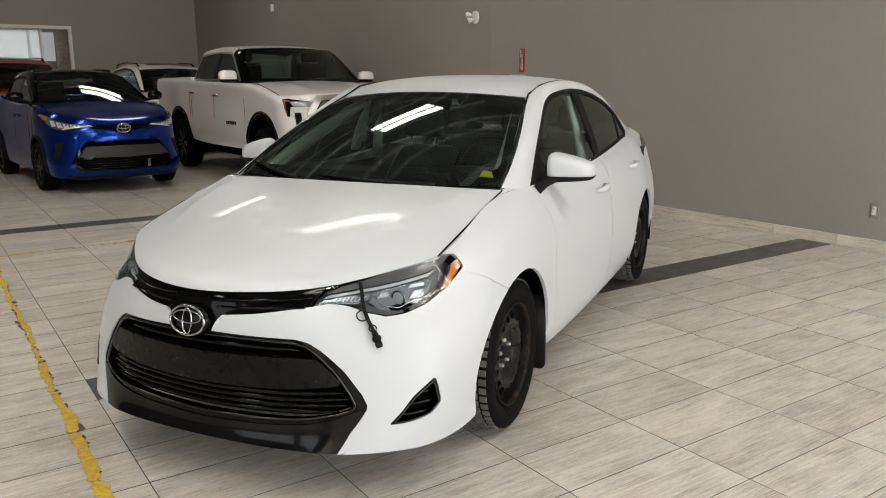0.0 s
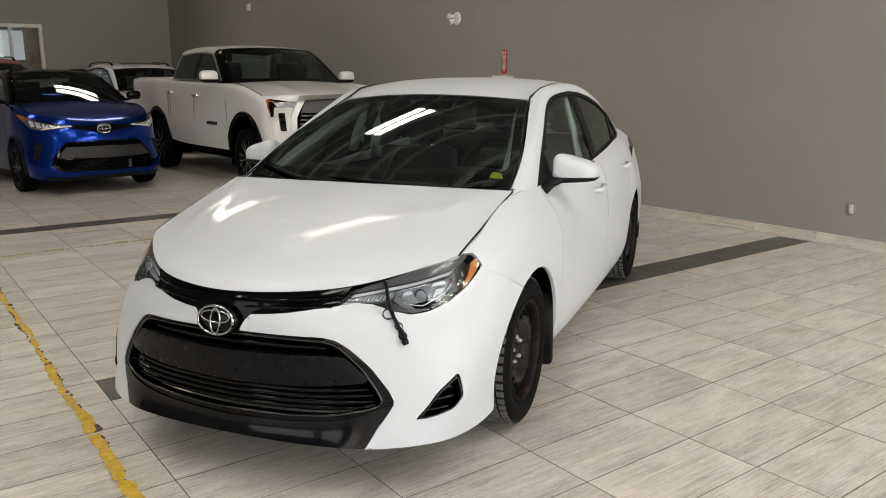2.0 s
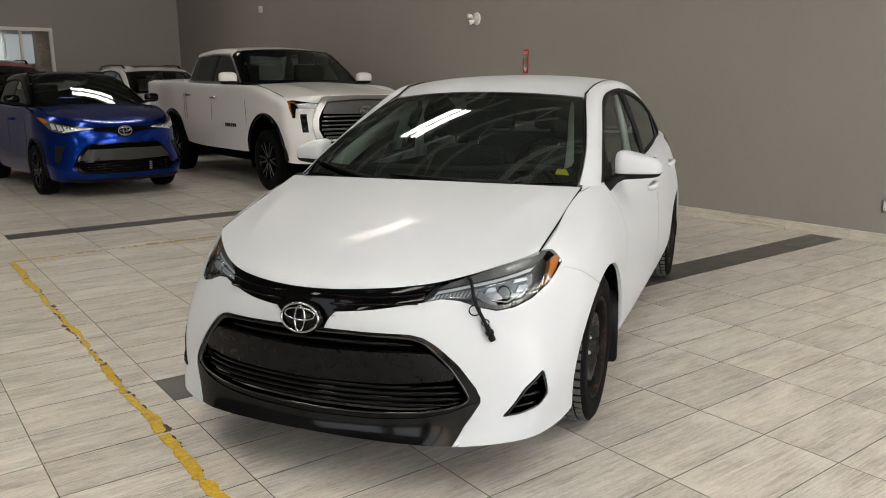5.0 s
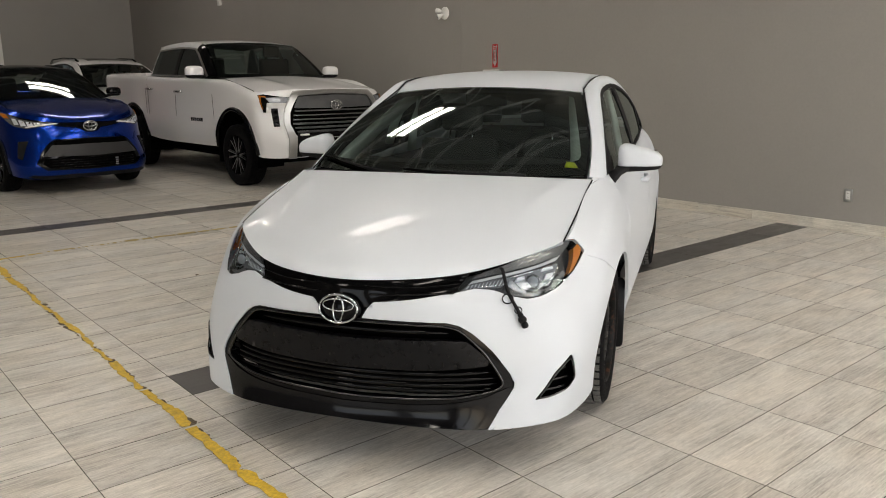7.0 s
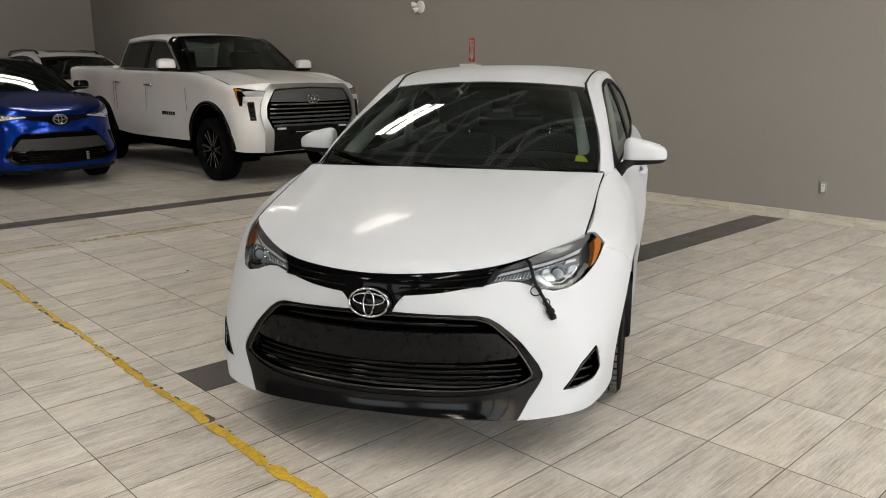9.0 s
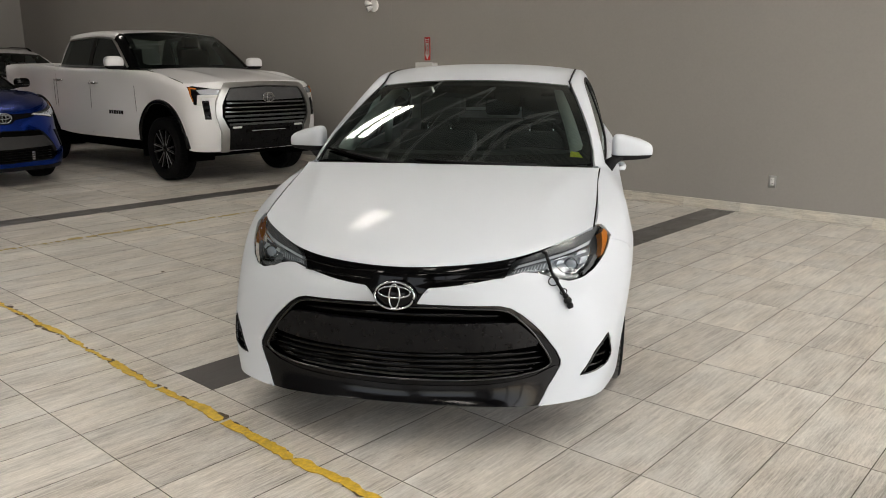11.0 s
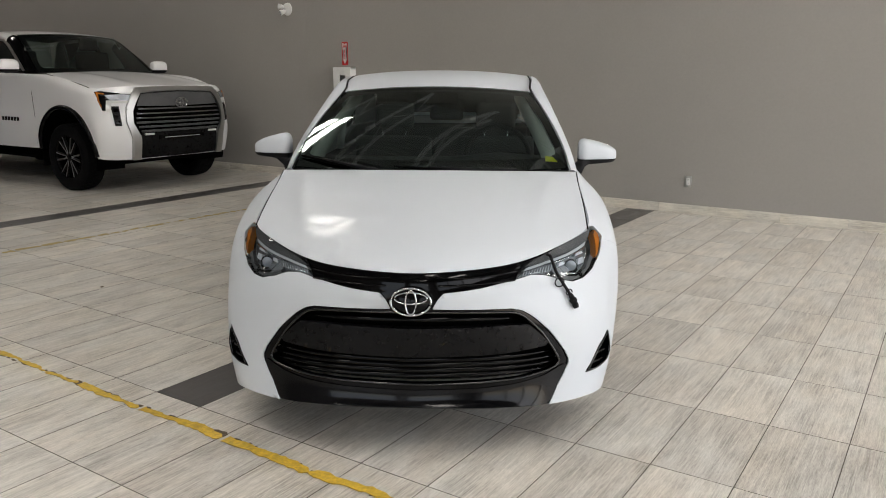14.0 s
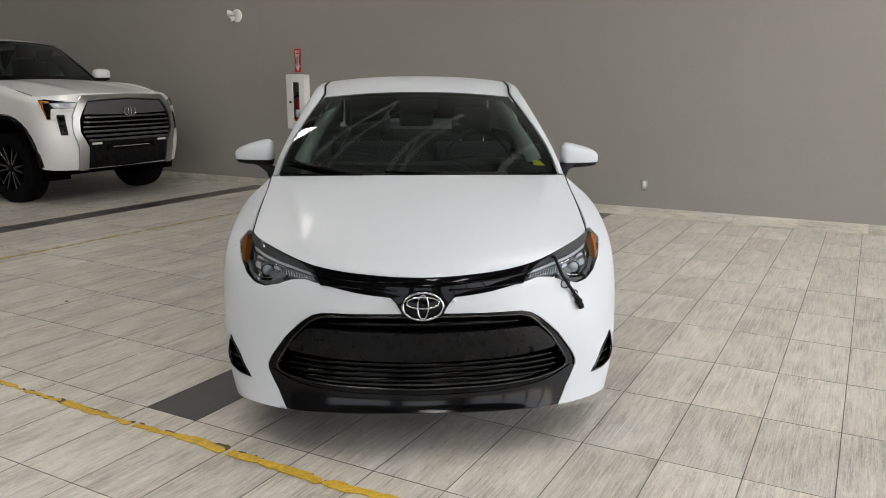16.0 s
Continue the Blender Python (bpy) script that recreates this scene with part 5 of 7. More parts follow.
def steel_wheel(parent, m):
    """A black pressed-steel wheel on a studded winter tyre; +x is outward."""
    w = new("wheel")
    w.parent, w.matrix_basis = parent, m
    part("tyre", tyre_mesh(0.316, 0.205, 0.208), RUBBER, w)
    bm = bmesh.new()
    tread_ring(bm, 0.317, 0.184, 5, 52, 0.010)
    part("tread", bm, TREAD, w, smooth=False)
    bm = bmesh.new()
    lathe(bm, [(0.092, 0.210), (0.086, 0.205), (0.064, 0.202), (0.045, 0.197), (0.0, 0.19), (-0.09, 0.198)], 56, "x")
    part("rim_barrel", bm, STEEL_RIM, w)
    bm = bmesh.new()
    lathe(bm, [(0.088, 0.2155), (0.095, 0.2145), (0.097, 0.2105), (0.091, 0.205), (0.078, 0.203)], 56, "x")
    part("rim_lip", bm, RUST, w, "rusty rim edge")

    def disc(p):
        r, th = p[:, 1], p[:, 0]
        x = np.interp(r, [0.0, 0.03, 0.05, 0.080, 0.096, 0.125, 0.150, 0.172, 0.188, 0.201], [0.042, 0.042, 0.042, 0.044, 0.060, 0.075, 0.074, 0.064, 0.054, 0.048])
        return np.stack([x, r * np.cos(th), r * np.sin(th)], 1)

    holes = []
    for k in range(16):
        c = (k + 0.5) * math.tau / 16
        holes.append([(c + 0.095 * math.cos(a), 0.158 + 0.0150 * math.sin(a)) for a in np.linspace(0, math.tau, 10, endpoint=False)])
    bm = bmesh.new()
    patch(bm, [(0, 0.012), (math.tau, 0.012), (math.tau, 0.201), (0, 0.201)], disc, (0.13, 0.012), holes, 0.006, 1.0)
    part("rim_disc", bm, DISC_STEEL, w)
    bm = bmesh.new()
    lathe(bm, [(0.005, 0.0), (0.005, 0.19)], 24, "x")
    part("brake_backing", bm, VOID_BLACK, w)
    bm = bmesh.new()
    lathe(bm, [(0.060, 0.0), (0.059, 0.020), (0.054, 0.027), (0.040, 0.030)], 20, "x")
    part("hub", bm, STEEL_RIM, w)
    for k in range(5):
        a = k * math.tau / 5 + 0.4
        bm = bmesh.new()
        lathe(bm, [(0.062, 0.0), (0.060, 0.007), (0.056, 0.0095), (0.040, 0.0105)], 8, "x", (0, 0.055 * math.cos(a), 0.055 * math.sin(a)))
        part("wheel_nut", bm, SILVER, w)
    return w


for x, y in ((1, 0.918), (-1, 0.918), (1, 3.615), (-1, 3.615)):
    turn = Matrix.Identity(4) if x > 0 else Matrix.Rotation(math.pi, 4, "Z")
    toe = Matrix.Rotation(radians(0.4 if y < 2 else 0.0), 4, "Z")
    steel_wheel(sedan, Matrix.Translation((x * 0.752, y, 0.316)) @ toe @ turn)
    # arch liner and mud flap
    bm = bmesh.new()
    prof = [(0.415 * math.cos(a), 0.38 * math.sin(a)) for a in np.linspace(-0.25, math.pi + 0.25, 24)]
    a = [bm.verts.new((x * (0.775 if c < -0.2 and y < 2 else 0.845), y + c, 0.325 + s)) for c, s in prof]
    b = [bm.verts.new((x * 0.50, y + c, 0.325 + s)) for c, s in prof]
    for i in range(len(prof) - 1):
        bm.faces.new((a[i], a[i + 1], b[i + 1], b[i]))
    bm.faces.new(b)
    part("arch_liner", bm, VOID_BLACK, sedan)
    bm = bmesh.new()
    top = 0.48 if y < 2 else 0.42
    half = x * (0.79 if y < 2 else 0.755)
    foot = 0.135 if y < 2 else 0.17
    flap = rounded([(half - x * 0.085, foot), (half + x * 0.082, foot), (half + x * 0.082, foot + 0.15), (half + x * 0.082, top), (half - x * 0.085, top)], 0.16)
    bm.faces.new([bm.verts.new((px, y + (0.338 if y < 2 else 0.350), pz)) for px, pz in flap])
    thick = bmesh.ops.extrude_face_region(bm, geom=bm.faces[:])
    bmesh.ops.translate(bm, vec=(0, 0.018, 0), verts=[v for v in thick["geom"] if isinstance(v, bmesh.types.BMVert)])
    bmesh.ops.recalc_face_normals(bm, faces=bm.faces[:])
    part("mud_flap", bm, MATT_BLACK, sedan, "black mud flap")


# ---- other vehicles: one kit, each with its own guides and face ----
def alloy_wheel(parent, m, radius, width, rim_r, spokes, face, edge, dark=GLOSS_BLACK):
    w = new("wheel")
    w.parent, w.matrix_basis = parent, m
    part("tyre", tyre_mesh(radius, width, rim_r), RUBBER, w)
    bm = bmesh.new()
    tread_ring(bm, radius + 0.001, width * 0.86, 4, 40, 0.010)
    part("tread", bm, RUBBER, w, smooth=False)
    bm = bmesh.new()
    o = width * 0.44
    lathe(bm, [(o, rim_r + 0.006), (o + 0.006, rim_r), (o - 0.01, rim_r - 0.012), (o - 0.06, rim_r - 0.022), (-o, rim_r - 0.02)], 44, "x")
    lathe(bm, [(o - 0.10, 0.0), (o - 0.10, rim_r - 0.02)], 32, "x")
    part("rim", bm, dark, w)
    for k in range(spokes):
        bm = bmesh.new()
        box(bm, (o - 0.040, 0.03, -0.014), (o - 0.004, rim_r - 0.006, 0.014), 0.006, 1)
        for v in bm.verts:
            f = v.co.y / rim_r
            v.co.z *= 0.55 + 0.55 * f
            v.co.x -= 0.020 * (1 - f) * (1 - f)
        turned = Matrix.Rotation(((k // 2) * 2 + (0.36 if k % 2 else -0.36)) * math.tau / spokes, 4, "X")
        spoke = part("spoke", bm, face, w, smooth=False, at=turned)
        bm = bmesh.new()
        box(bm, (o - 0.008, 0.05, -0.005), (o - 0.001, rim_r - 0.004, 0.005), 0.002, 1)
        for v in bm.verts:
            v.co.x -= 0.020 * (1 - v.co.y / rim_r) ** 2
        part("machined_edge", bm, edge, spoke, smooth=False)
    bm = bmesh.new()
    lathe(bm, [(o - 0.012, 0.0), (o - 0.014, 0.03), (o - 0.03, 0.042), (o - 0.06, 0.05)], 20, "x")
    part("hub_cap", bm, dark, w)
    for k in range(6):
        a = k * math.tau / 6
        bm = bmesh.new()
        lathe(bm, [(o - 0.016, 0.0), (o - 0.018, 0.009), (o - 0.045, 0.010)], 8, "x", (0, 0.065 * math.cos(a), 0.065 * math.sin(a)))
        part("wheel_nut", bm, CHROME, w)
    return w


class Vehicle:
    """A car body on its guides: shell, bonnet, glass, roof, rails, liners, mirrors."""

    def __init__(self, name, m, label, category, guides, paint, spec):
        self.root = thing(name, m, label, category)
        self.skin, self.paint, self.s = Skin(guides), paint, spec
        self.on = skin_func(self.skin)
        self.top = len(guides) - 1.0
        self.front_span = (0, spec["corner"])
        self.shell()
        self.cab()

    def front(self, pairs):
        return self.skin.find(pairs, (0, 2), self.front_span)

    def flank(self, pairs):
        return self.skin.find(pairs, (1, 2), (self.s["corner"] - 1, self.skin.n - 2))

    def nose(self, x, z, out=0.0):
        (t, v), = self.front([(abs(x), z)])
        p, pt, pv = self.skin.at([t, t + 0.01, t], [v, v, v + 0.01])
        n = np.cross(pt - p, pv - p)
        p = p + n / np.linalg.norm(n) * out
        return Vector((p[0] if x >= 0 else -p[0], p[1], p[2]))

    def face(self, name, pairs, mat, out=0.004, rim=0.012, label="", parent=None, middle=False, sides=(1, -1), step=(0.12, 0.12), hole=None):
        """A raised or sunk piece of the face, given by its (x, z) outline: on both sides, or across the middle."""
        made, q = [], self.front(pairs)
        h = self.front(hole) if hole else None
        if middle:
            outs = [(q + [(-t, v) for t, v in q[::-1] if abs(t) > 1e-4], h + [(-t, v) for t, v in h[::-1] if abs(t) > 1e-4] if h else None)]
        else:
            outs = [(q if s > 0 else mirror_t(q), None) for s in sides]
        for o, ho in outs:
            bm = bmesh.new()
            patch(bm, o, self.on, step, [ho] if ho else (), rim, 1.0, out)
            made.append(part(name, bm, mat, parent or self.root, label))
        return made

    def bar(self, name, xa, xb, z, radius, mat, out=0.0, bow=0.0, flat=1.0, parent=None):
        bm = bmesh.new()
        pts = [self.nose(xa + (xb - xa) * i / 16, z + bow * (2 * i / 16 - 1) ** 2, out) for i in range(17)]
        tube(bm, pts, radius, 6, True, flat)
        return part(name, bm, mat, parent or self.root)

    def badge(self, z, rx, rz, out=0.02):
        c = self.nose(0, z, out)
        bm = bmesh.new()
        for cx, cz, a, b, r in ((0, 0, rx, rz, rx * 0.09), (0, rz * 0.25, rx * 0.82, rz * 0.42, rx * 0.075), (0, 0, rx * 0.28, rz * 0.88, rx * 0.075)):
            tube(bm, [c + Vector((cx + a * math.cos(k), 0, cz + b * math.sin(k))) for k in np.linspace(0, math.tau, 29)], r, 6, False)
        part("badge", bm, BADGE_CHROME, self.root, "chrome oval badge")

    def shell(self):
        s = self.s
        n = self.skin.n - 1.0
        for side in (1, -1):
            # walk along the bottom edge, over each arch, then back along the top
            o = [(0.0, 0.0)]
            for y in s["axles"]:
                r, z = s["arch"]
                up = self.flank([(y + r * math.cos(a), z + r * math.sin(a)) for a in np.linspace(math.pi + s["dip"], -s["dip"], 22)])
                up = [(t, max(v, 0.0)) for t, v in up]
                o += [(up[0][0], 0.0)] + [p for p in up if p[1] > 0.01] + [(up[-1][0], 0.0)]
            o += [(n, 0.0), (n, self.top), (0.0, self.top)]
            bm = bmesh.new()
            patch(bm, o if side > 0 else mirror_t(o), self.on, s.get("step", (0.12, 0.14)), (), 0.02, 1.0)
            part("body", bm, self.paint, self.root)
        for y in s["axles"]:
            for x in (1, -1):
                r, z = s["arch"]
                bm = bmesh.new()
                prof = [((r + 0.02) * math.cos(a), (r + 0.02) * math.sin(a)) for a in np.linspace(-0.3, math.pi + 0.3, 20)]
                a = [bm.verts.new((x * (s["half"] - 0.03), y + c, z + q)) for c, q in prof]
                b = [bm.verts.new((x * (s["half"] - 0.42), y + c, z + q)) for c, q in prof]
                for i in range(len(prof) - 1):
                    bm.faces.new((a[i], a[i + 1], b[i + 1], b[i]))
                bm.faces.new(b)
                part("arch_liner", bm, VOID_BLACK, self.root)
        bm = bmesh.new()
        box(bm, (-s["half"] + 0.34, 0.55, s["low"] * 0.75), (s["half"] - 0.34, s["length"] - 0.25, s["low"] + 0.25), 0.05)
        part("underbody", bm, VOID_BLACK, self.root)

    def cab(self):
        s = self.s
        lead_t = np.linspace(0, s["hood_t"], 31)
        lead = self.skin.at(lead_t, np.full(31, self.top))
        hy, hz, hx, hc = s["hood_rear"]

        def hood(p):
            a, b = p[:, 0], p[:, 1]
            k = np.abs(a)
            f = np.stack([np.interp(k, lead[:, 0] / lead[-1, 0], lead[:, i]) for i in range(3)], 1)
            x = k * (lead[-1, 0] + (hx - lead[-1, 0]) * b)
            y = f[:, 1] + (hy + hc * k ** 2 - f[:, 1]) * b
            z = f[:, 2] + (hz - 0.03 * k ** 2 - f[:, 2]) * b ** s.get("hood_rise", 0.75)
            z += s.get("crease", 0.012) * np.exp(-((k - 0.62) / 0.12) ** 2) * np.sin(np.pi * b)
            return np.stack([np.sign(a + 1e-12) * x, y, z], 1)

        sq = [(-1, 0), (1, 0), (1, 1), (-1, 1)]
        bm = bmesh.new()
        patch(bm, sq, hood, (0.07, 0.07), (), 0.012, 1.0, 0.002)
        part("bonnet", bm, self.paint, self.root)
        # cover between bonnet edge and body's top edge
        side_t = np.linspace(s["hood_t"], s["belt_t"], 16)
        edge = self.skin.at(side_t, np.full(16, self.top))
        for sign in (1, -1):
            bm = bmesh.new()
            fr = hood(np.array([[1.0, i / 15] for i in range(16)]))
            sheet(bm, lambda u, v: Vector(fr[round(u * 15)] * (1 - v) + edge[round(u * 15)] * v) * 1.0 if sign > 0 else Vector((fr[round(u * 15)] * (1 - v) + edge[round(u * 15)] * v) * (-1, 1, 1)), 15, 2)
            bmesh.ops.recalc_face_normals(bm, faces=bm.faces[:])
            part("wing_top", bm, self.paint, self.root)
            bm = bmesh.new()
            tube(bm, [(sign * q[0], q[1], q[2] + 0.001) for q in fr], 0.005, 6)
            part("bonnet_seam", bm, VOID_BLACK, self.root)
        (by, bz, bx), (ty, tz, tx), (ry, rz, rx), (qy, qz, qx) = s["screen_base"], s["screen_top"], s["roof_rear"], s["rear_base"]

        def screen(p):
            a, b = p[:, 0], p[:, 1]
            c = s.get("screen_bow", 0.14)
            base = np.stack([bx * a, by + c * a ** 2, bz + 0 * a], 1)
            top = np.stack([tx * a, ty + 0.7 * c * a ** 2, tz - 0.03 * a ** 2], 1)
            q = base + (top - base) * b[:, None]
            q[:, 2] += 0.02 * np.sin(np.pi * b)
            return q

        bm = bmesh.new()
        patch(bm, sq, screen, (0.1, 0.1), (), 0.004, 1.0)
        part("windscreen", bm, s.get("glass", WINDSCREEN_GLASS), self.root)
        bm = bmesh.new()
        patch(bm, sq, screen, (0.08, 0.08), [rounded([(-0.93, 0.08), (0.93, 0.08), (0.91, 0.94), (-0.91, 0.94)], 0.07)], 0.0, 1.0, -0.006)
        part("windscreen_border", bm, VOID_BLACK, self.root)
        bm = bmesh.new()
        sheet(bm, lambda u, v: ((2 * u - 1) * (bx + 0.02), hy - 0.02 + (by + 0.03 - hy) * v + hc * (2 * u - 1) ** 2, hz - 0.04 + (bz - hz + 0.03) * v), 14, 2)
        part("cowl", bm, MATT_BLACK, self.root)
        crest = s.get("crest", 0.04)

        def roof(p):
            a, b = p[:, 0], p[:, 1]
            y0, y1 = ty + 0.10 * a ** 2, ry - 0.03 * a ** 2
            z = tz + (rz - tz) * b + crest * np.sin(np.pi * np.clip(b, 0, 1) ** 0.8) - 0.035 * a ** 2
            return np.stack([a * (tx + (rx - tx) * b), y0 + (y1 - y0) * b, z], 1)

        bm = bmesh.new()
        patch(bm, sq, roof, (0.09, 0.06), (), 0.012, 1.0, 0.002)
        part("roof", bm, s.get("roof_paint", self.paint), self.root)
        bm = bmesh.new()
        patch(bm, sq, roof, (0.25, 0.25), (), 0.0, 1.0, -0.04)
        part("headliner", bm, CABIN_PLASTIC, self.root)

        def rear(p):
            a, b = p[:, 0], p[:, 1]
            top = np.stack([rx * a, ry - 0.03 * a ** 2, rz - 0.035 * a ** 2], 1)
            low = np.stack([qx * a, qy - 0.03 * a ** 2, qz + 0 * a], 1)
            return top + (low - top) * b[:, None]

        bm = bmesh.new()
        patch(bm, sq, rear, (0.15, 0.15), (), 0.004, 1.0)
        part("rear_window", bm, TINTED_GLASS, self.root)
        # sides
        ts = np.linspace(s["corner"], self.skin.n - 2, 60)
        belt = self.skin.at(ts, np.full(60, self.top))
        ymid = (ty + ry) / 2
        drop = np.interp(ymid, belt[:, 1], belt[:, 0]) - (tx + rx) / 2 - 0.03
        rise = tz + crest - np.interp(ymid, belt[:, 1], belt[:, 2])

        def width(y, z):
            d = np.clip(z - np.interp(y, belt[:, 1], belt[:, 2]), -0.1, 9) / rise
            return np.interp(y, belt[:, 1], belt[:, 0]) - 0.008 - drop * (0.62 * d + 0.38 * d ** 2)

        bl = lambda y: float(np.interp(y, belt[:, 1], belt[:, 2])) + 0.02
        roof_z = lambda y: float(roof(np.array([[1.0, np.clip((y - ty - 0.1) / (ry - ty - 0.13), 0, 1)]]))[0, 2])
        y0 = by + s.get("screen_bow", 0.14) + 0.10
        top = [(y0, bl(y0) + 0.02)] + [(y0 + (ty + 0.16 - y0) * f, bl(y0) + 0.02 + (roof_z(ty + 0.16) - 0.085 - bl(y0) - 0.02) * f ** 0.9) for f in (0.3, 0.6, 0.85)]
        top += [(y, roof_z(y) - 0.075) for y in np.linspace(ty + 0.25, s["window_rear"][0], 6)]
        low = [(s["window_rear"][1], bl(s["window_rear"][1]))] + [(y, bl(y)) for y in np.linspace(s["window_rear"][1], y0 + 0.1, 7)][1:]
        rail = []
        for i, (y, z) in enumerate(top):
            if i < 4:
                q = screen(np.array([[1.03, [0.02, 0.33, 0.64, 0.9][i]]]))[0]
            else:
                q = roof(np.array([[1.02, np.clip((y - ty - 0.1) / (ry - ty - 0.13), 0, 1)]]))[0]
            rail.append(q)
        rail.append(rear(np.array([[1.02, 0.95]]))[0])
        wt = np.array([(width(y, z), y, z) for y, z in top] + [(width(*low[0]), *low[0])])
        wr = np.array(rail)
        n = len(wt)
        for sign in (1, -1):
            fn = lambda p: np.stack([sign * width(p[:, 0], p[:, 1]), p[:, 0], p[:, 1]], 1)

            def strip(p):
                k = np.clip(p[:, 0] * (n - 1), 0, n - 1)
                i = np.clip(np.floor(k).astype(int), 0, n - 2)
                f = (k - i)[:, None]
                a, b = wt[i] * (1 - f) + wt[i + 1] * f, wr[i] * (1 - f) + wr[i + 1] * f
                q = a * (1 - p[:, 1:]) + b * p[:, 1:]
                bulge = 0.012 * np.sin(np.pi * p[:, 1])
                return (q + np.stack([bulge, 0 * bulge, bulge], 1)) * (sign, 1, 1)

            cut = 3.6 / (n - 1)
            for name, ua, ub, mat in (("front_pillar", 0, cut, s.get("pillar_paint", self.paint)), ("roof_rail_panel", cut, 1, s.get("rail_paint", self.paint))):
                bm = bmesh.new()
                patch(bm, [(ua, 0), (ub, 0), (ub, 1), (ua, 1)], strip, (0.04, 0.3), (), 0.012, float(sign), 0.002)
                part(name, bm, mat, self.root)
            bm = bmesh.new()
            patch(bm, top + low, fn, (0.1, 0.1), [[(y + 0.03 * np.sign(ymid - y) * (abs(ymid - y) > 0.8), z + (-0.025 if i < len(top) else 0.015)) for i, (y, z) in enumerate(top + low)]], 0.006, float(sign), 0.004)
            part("window_seal", bm, s.get("seal", MATT_BLACK), self.root)
            cuts = s["pillars"]
            spans = list(zip([y0 - 9] + [c + 0.05 for c in cuts], [c - 0.05 for c in cuts] + [99]))
            zt = lambda y: float(np.interp(y, *zip(*top)))
            zl = lambda y: float(np.interp(y, *zip(*low[::-1])))
            for k, (a, b) in enumerate(spans):
                a, b = max(a, y0 + 0.06), min(b, s["window_rear"][0] - 0.02)
                o = [(y, zt(y)) for y in np.linspace(a, b, 8)] + [(y, zl(y)) for y in np.linspace(min(b + (0.1 if k == len(spans) - 1 else 0), low[0][0]), a, 6)]
                bm = bmesh.new()
                patch(bm, o, fn, (0.12, 0.12), (), 0.003, float(sign), -0.004)
                part("side_glass", bm, s.get("front_glass", TINTED_GLASS) if k == 0 else DARK_GLASS, self.root)
            for c in cuts:
                bm = bmesh.new()
                patch(bm, [(c - 0.055, zt(c) + 0.0), (c + 0.055, zt(c)), (c + 0.055, zl(c)), (c - 0.055, zl(c))], fn, (0.1, 0.1), (), 0.008, float(sign), 0.001)
                part("pillar", bm, GLOSS_BLACK, self.root)
            my, mz, mx, sx, sy, sz = s["mirror"]
            mir = new("door_mirror")
            mir.parent = self.root
            for nm, mat, zlo, zhi in (("mirror_cap", s.get("mirror_paint", self.paint), -0.45, 2), ("mirror_base", MATT_BLACK, -1, -0.5)):
                bm = bmesh.new()
                bmesh.ops.create_uvsphere(bm, u_segments=24, v_segments=16, radius=1.0)
                for v in bm.verts:
                    x, y, z = (math.copysign(abs(c) ** 0.62, c) for c in v.co)
                    z = min(max(z, zlo), zhi)
                    v.co = Vector((sign * (mx + sx * x), my + sy * y, mz + sz * z))
                if sign < 0:
                    bmesh.ops.reverse_faces(bm, faces=bm.faces[:])
                part(nm, bm, mat, mir)
            bm = bmesh.new()
            tube(bm, [(sign * (mx - 0.5 * sx), my, mz - 0.75 * sz), (sign * float(width(my + 0.02, bl(my + 0.05)) - 0.03), my + 0.04, bl(my + 0.05) + 0.0)], 0.035, 8, True, 0.6)
            part("mirror_arm", bm, MATT_BLACK, mir)
            # inner pillars and seats
            bm = bmesh.new()
            box(bm, (sign * (tx - 0.16) - 0.24, ymid - 0.55, bz - 0.5), (sign * (tx - 0.16) + 0.24, ymid - 0.40, bz + 0.28), 0.06, 3)
            seat_ob = part("front_seat", bm, CABIN_CLOTH, self.root)
            bm = bmesh.new()
            box(bm, (sign * (tx - 0.16) - 0.13, ymid - 0.46, bz + 0.30), (sign * (tx - 0.16) + 0.13, ymid - 0.36, bz + 0.47), 0.04, 3)
            part("headrest", bm, CABIN_CLOTH, seat_ob)
        bm = bmesh.new()
        sheet(bm, lambda u, v: ((2 * u - 1) * (bx - 0.03), by + 0.05 + 0.1 * (2 * u - 1) ** 2 + 0.5 * v, bz - 0.02 + 0.03 * math.sin(math.pi * v) - 0.2 * max(0, v - 0.8)), 16, 8)
        part("dashboard", bm, CABIN_PLASTIC, self.root)
        bm = bmesh.new()
        box(bm, (-bx + 0.06, by + 0.1, s["low"] + 0.15), (bx - 0.06, qy - 0.1, s["low"] + 0.35), 0.02)
        part("cabin_floor", bm, VOID_BLACK, self.root)

    def wheels(self, build):
        s = self.s
        for y in s["axles"]:
            for x in (1, -1):
                turn = Matrix.Identity(4) if x > 0 else Matrix.Rotation(math.pi, 4, "Z")
                build(self.root, Matrix.Translation((x * s["track"], y, s["tyre"])) @ turn)

    def seam(self, name, pts, radius=0.0026):
        """A dark shut line down both flanks."""
        for sign in (1, -1):
            bm = bmesh.new()
            q = self.flank(pts)
            k = [(q[0][0] + (b[0] - q[0][0]), b[1]) for b in q]
            p = [self.skin.at([t], [v])[0] * (sign, 1, 1) for t, v in k]
            tube(bm, p, radius, 5)
            part(name, bm, VOID_BLACK, self.root)

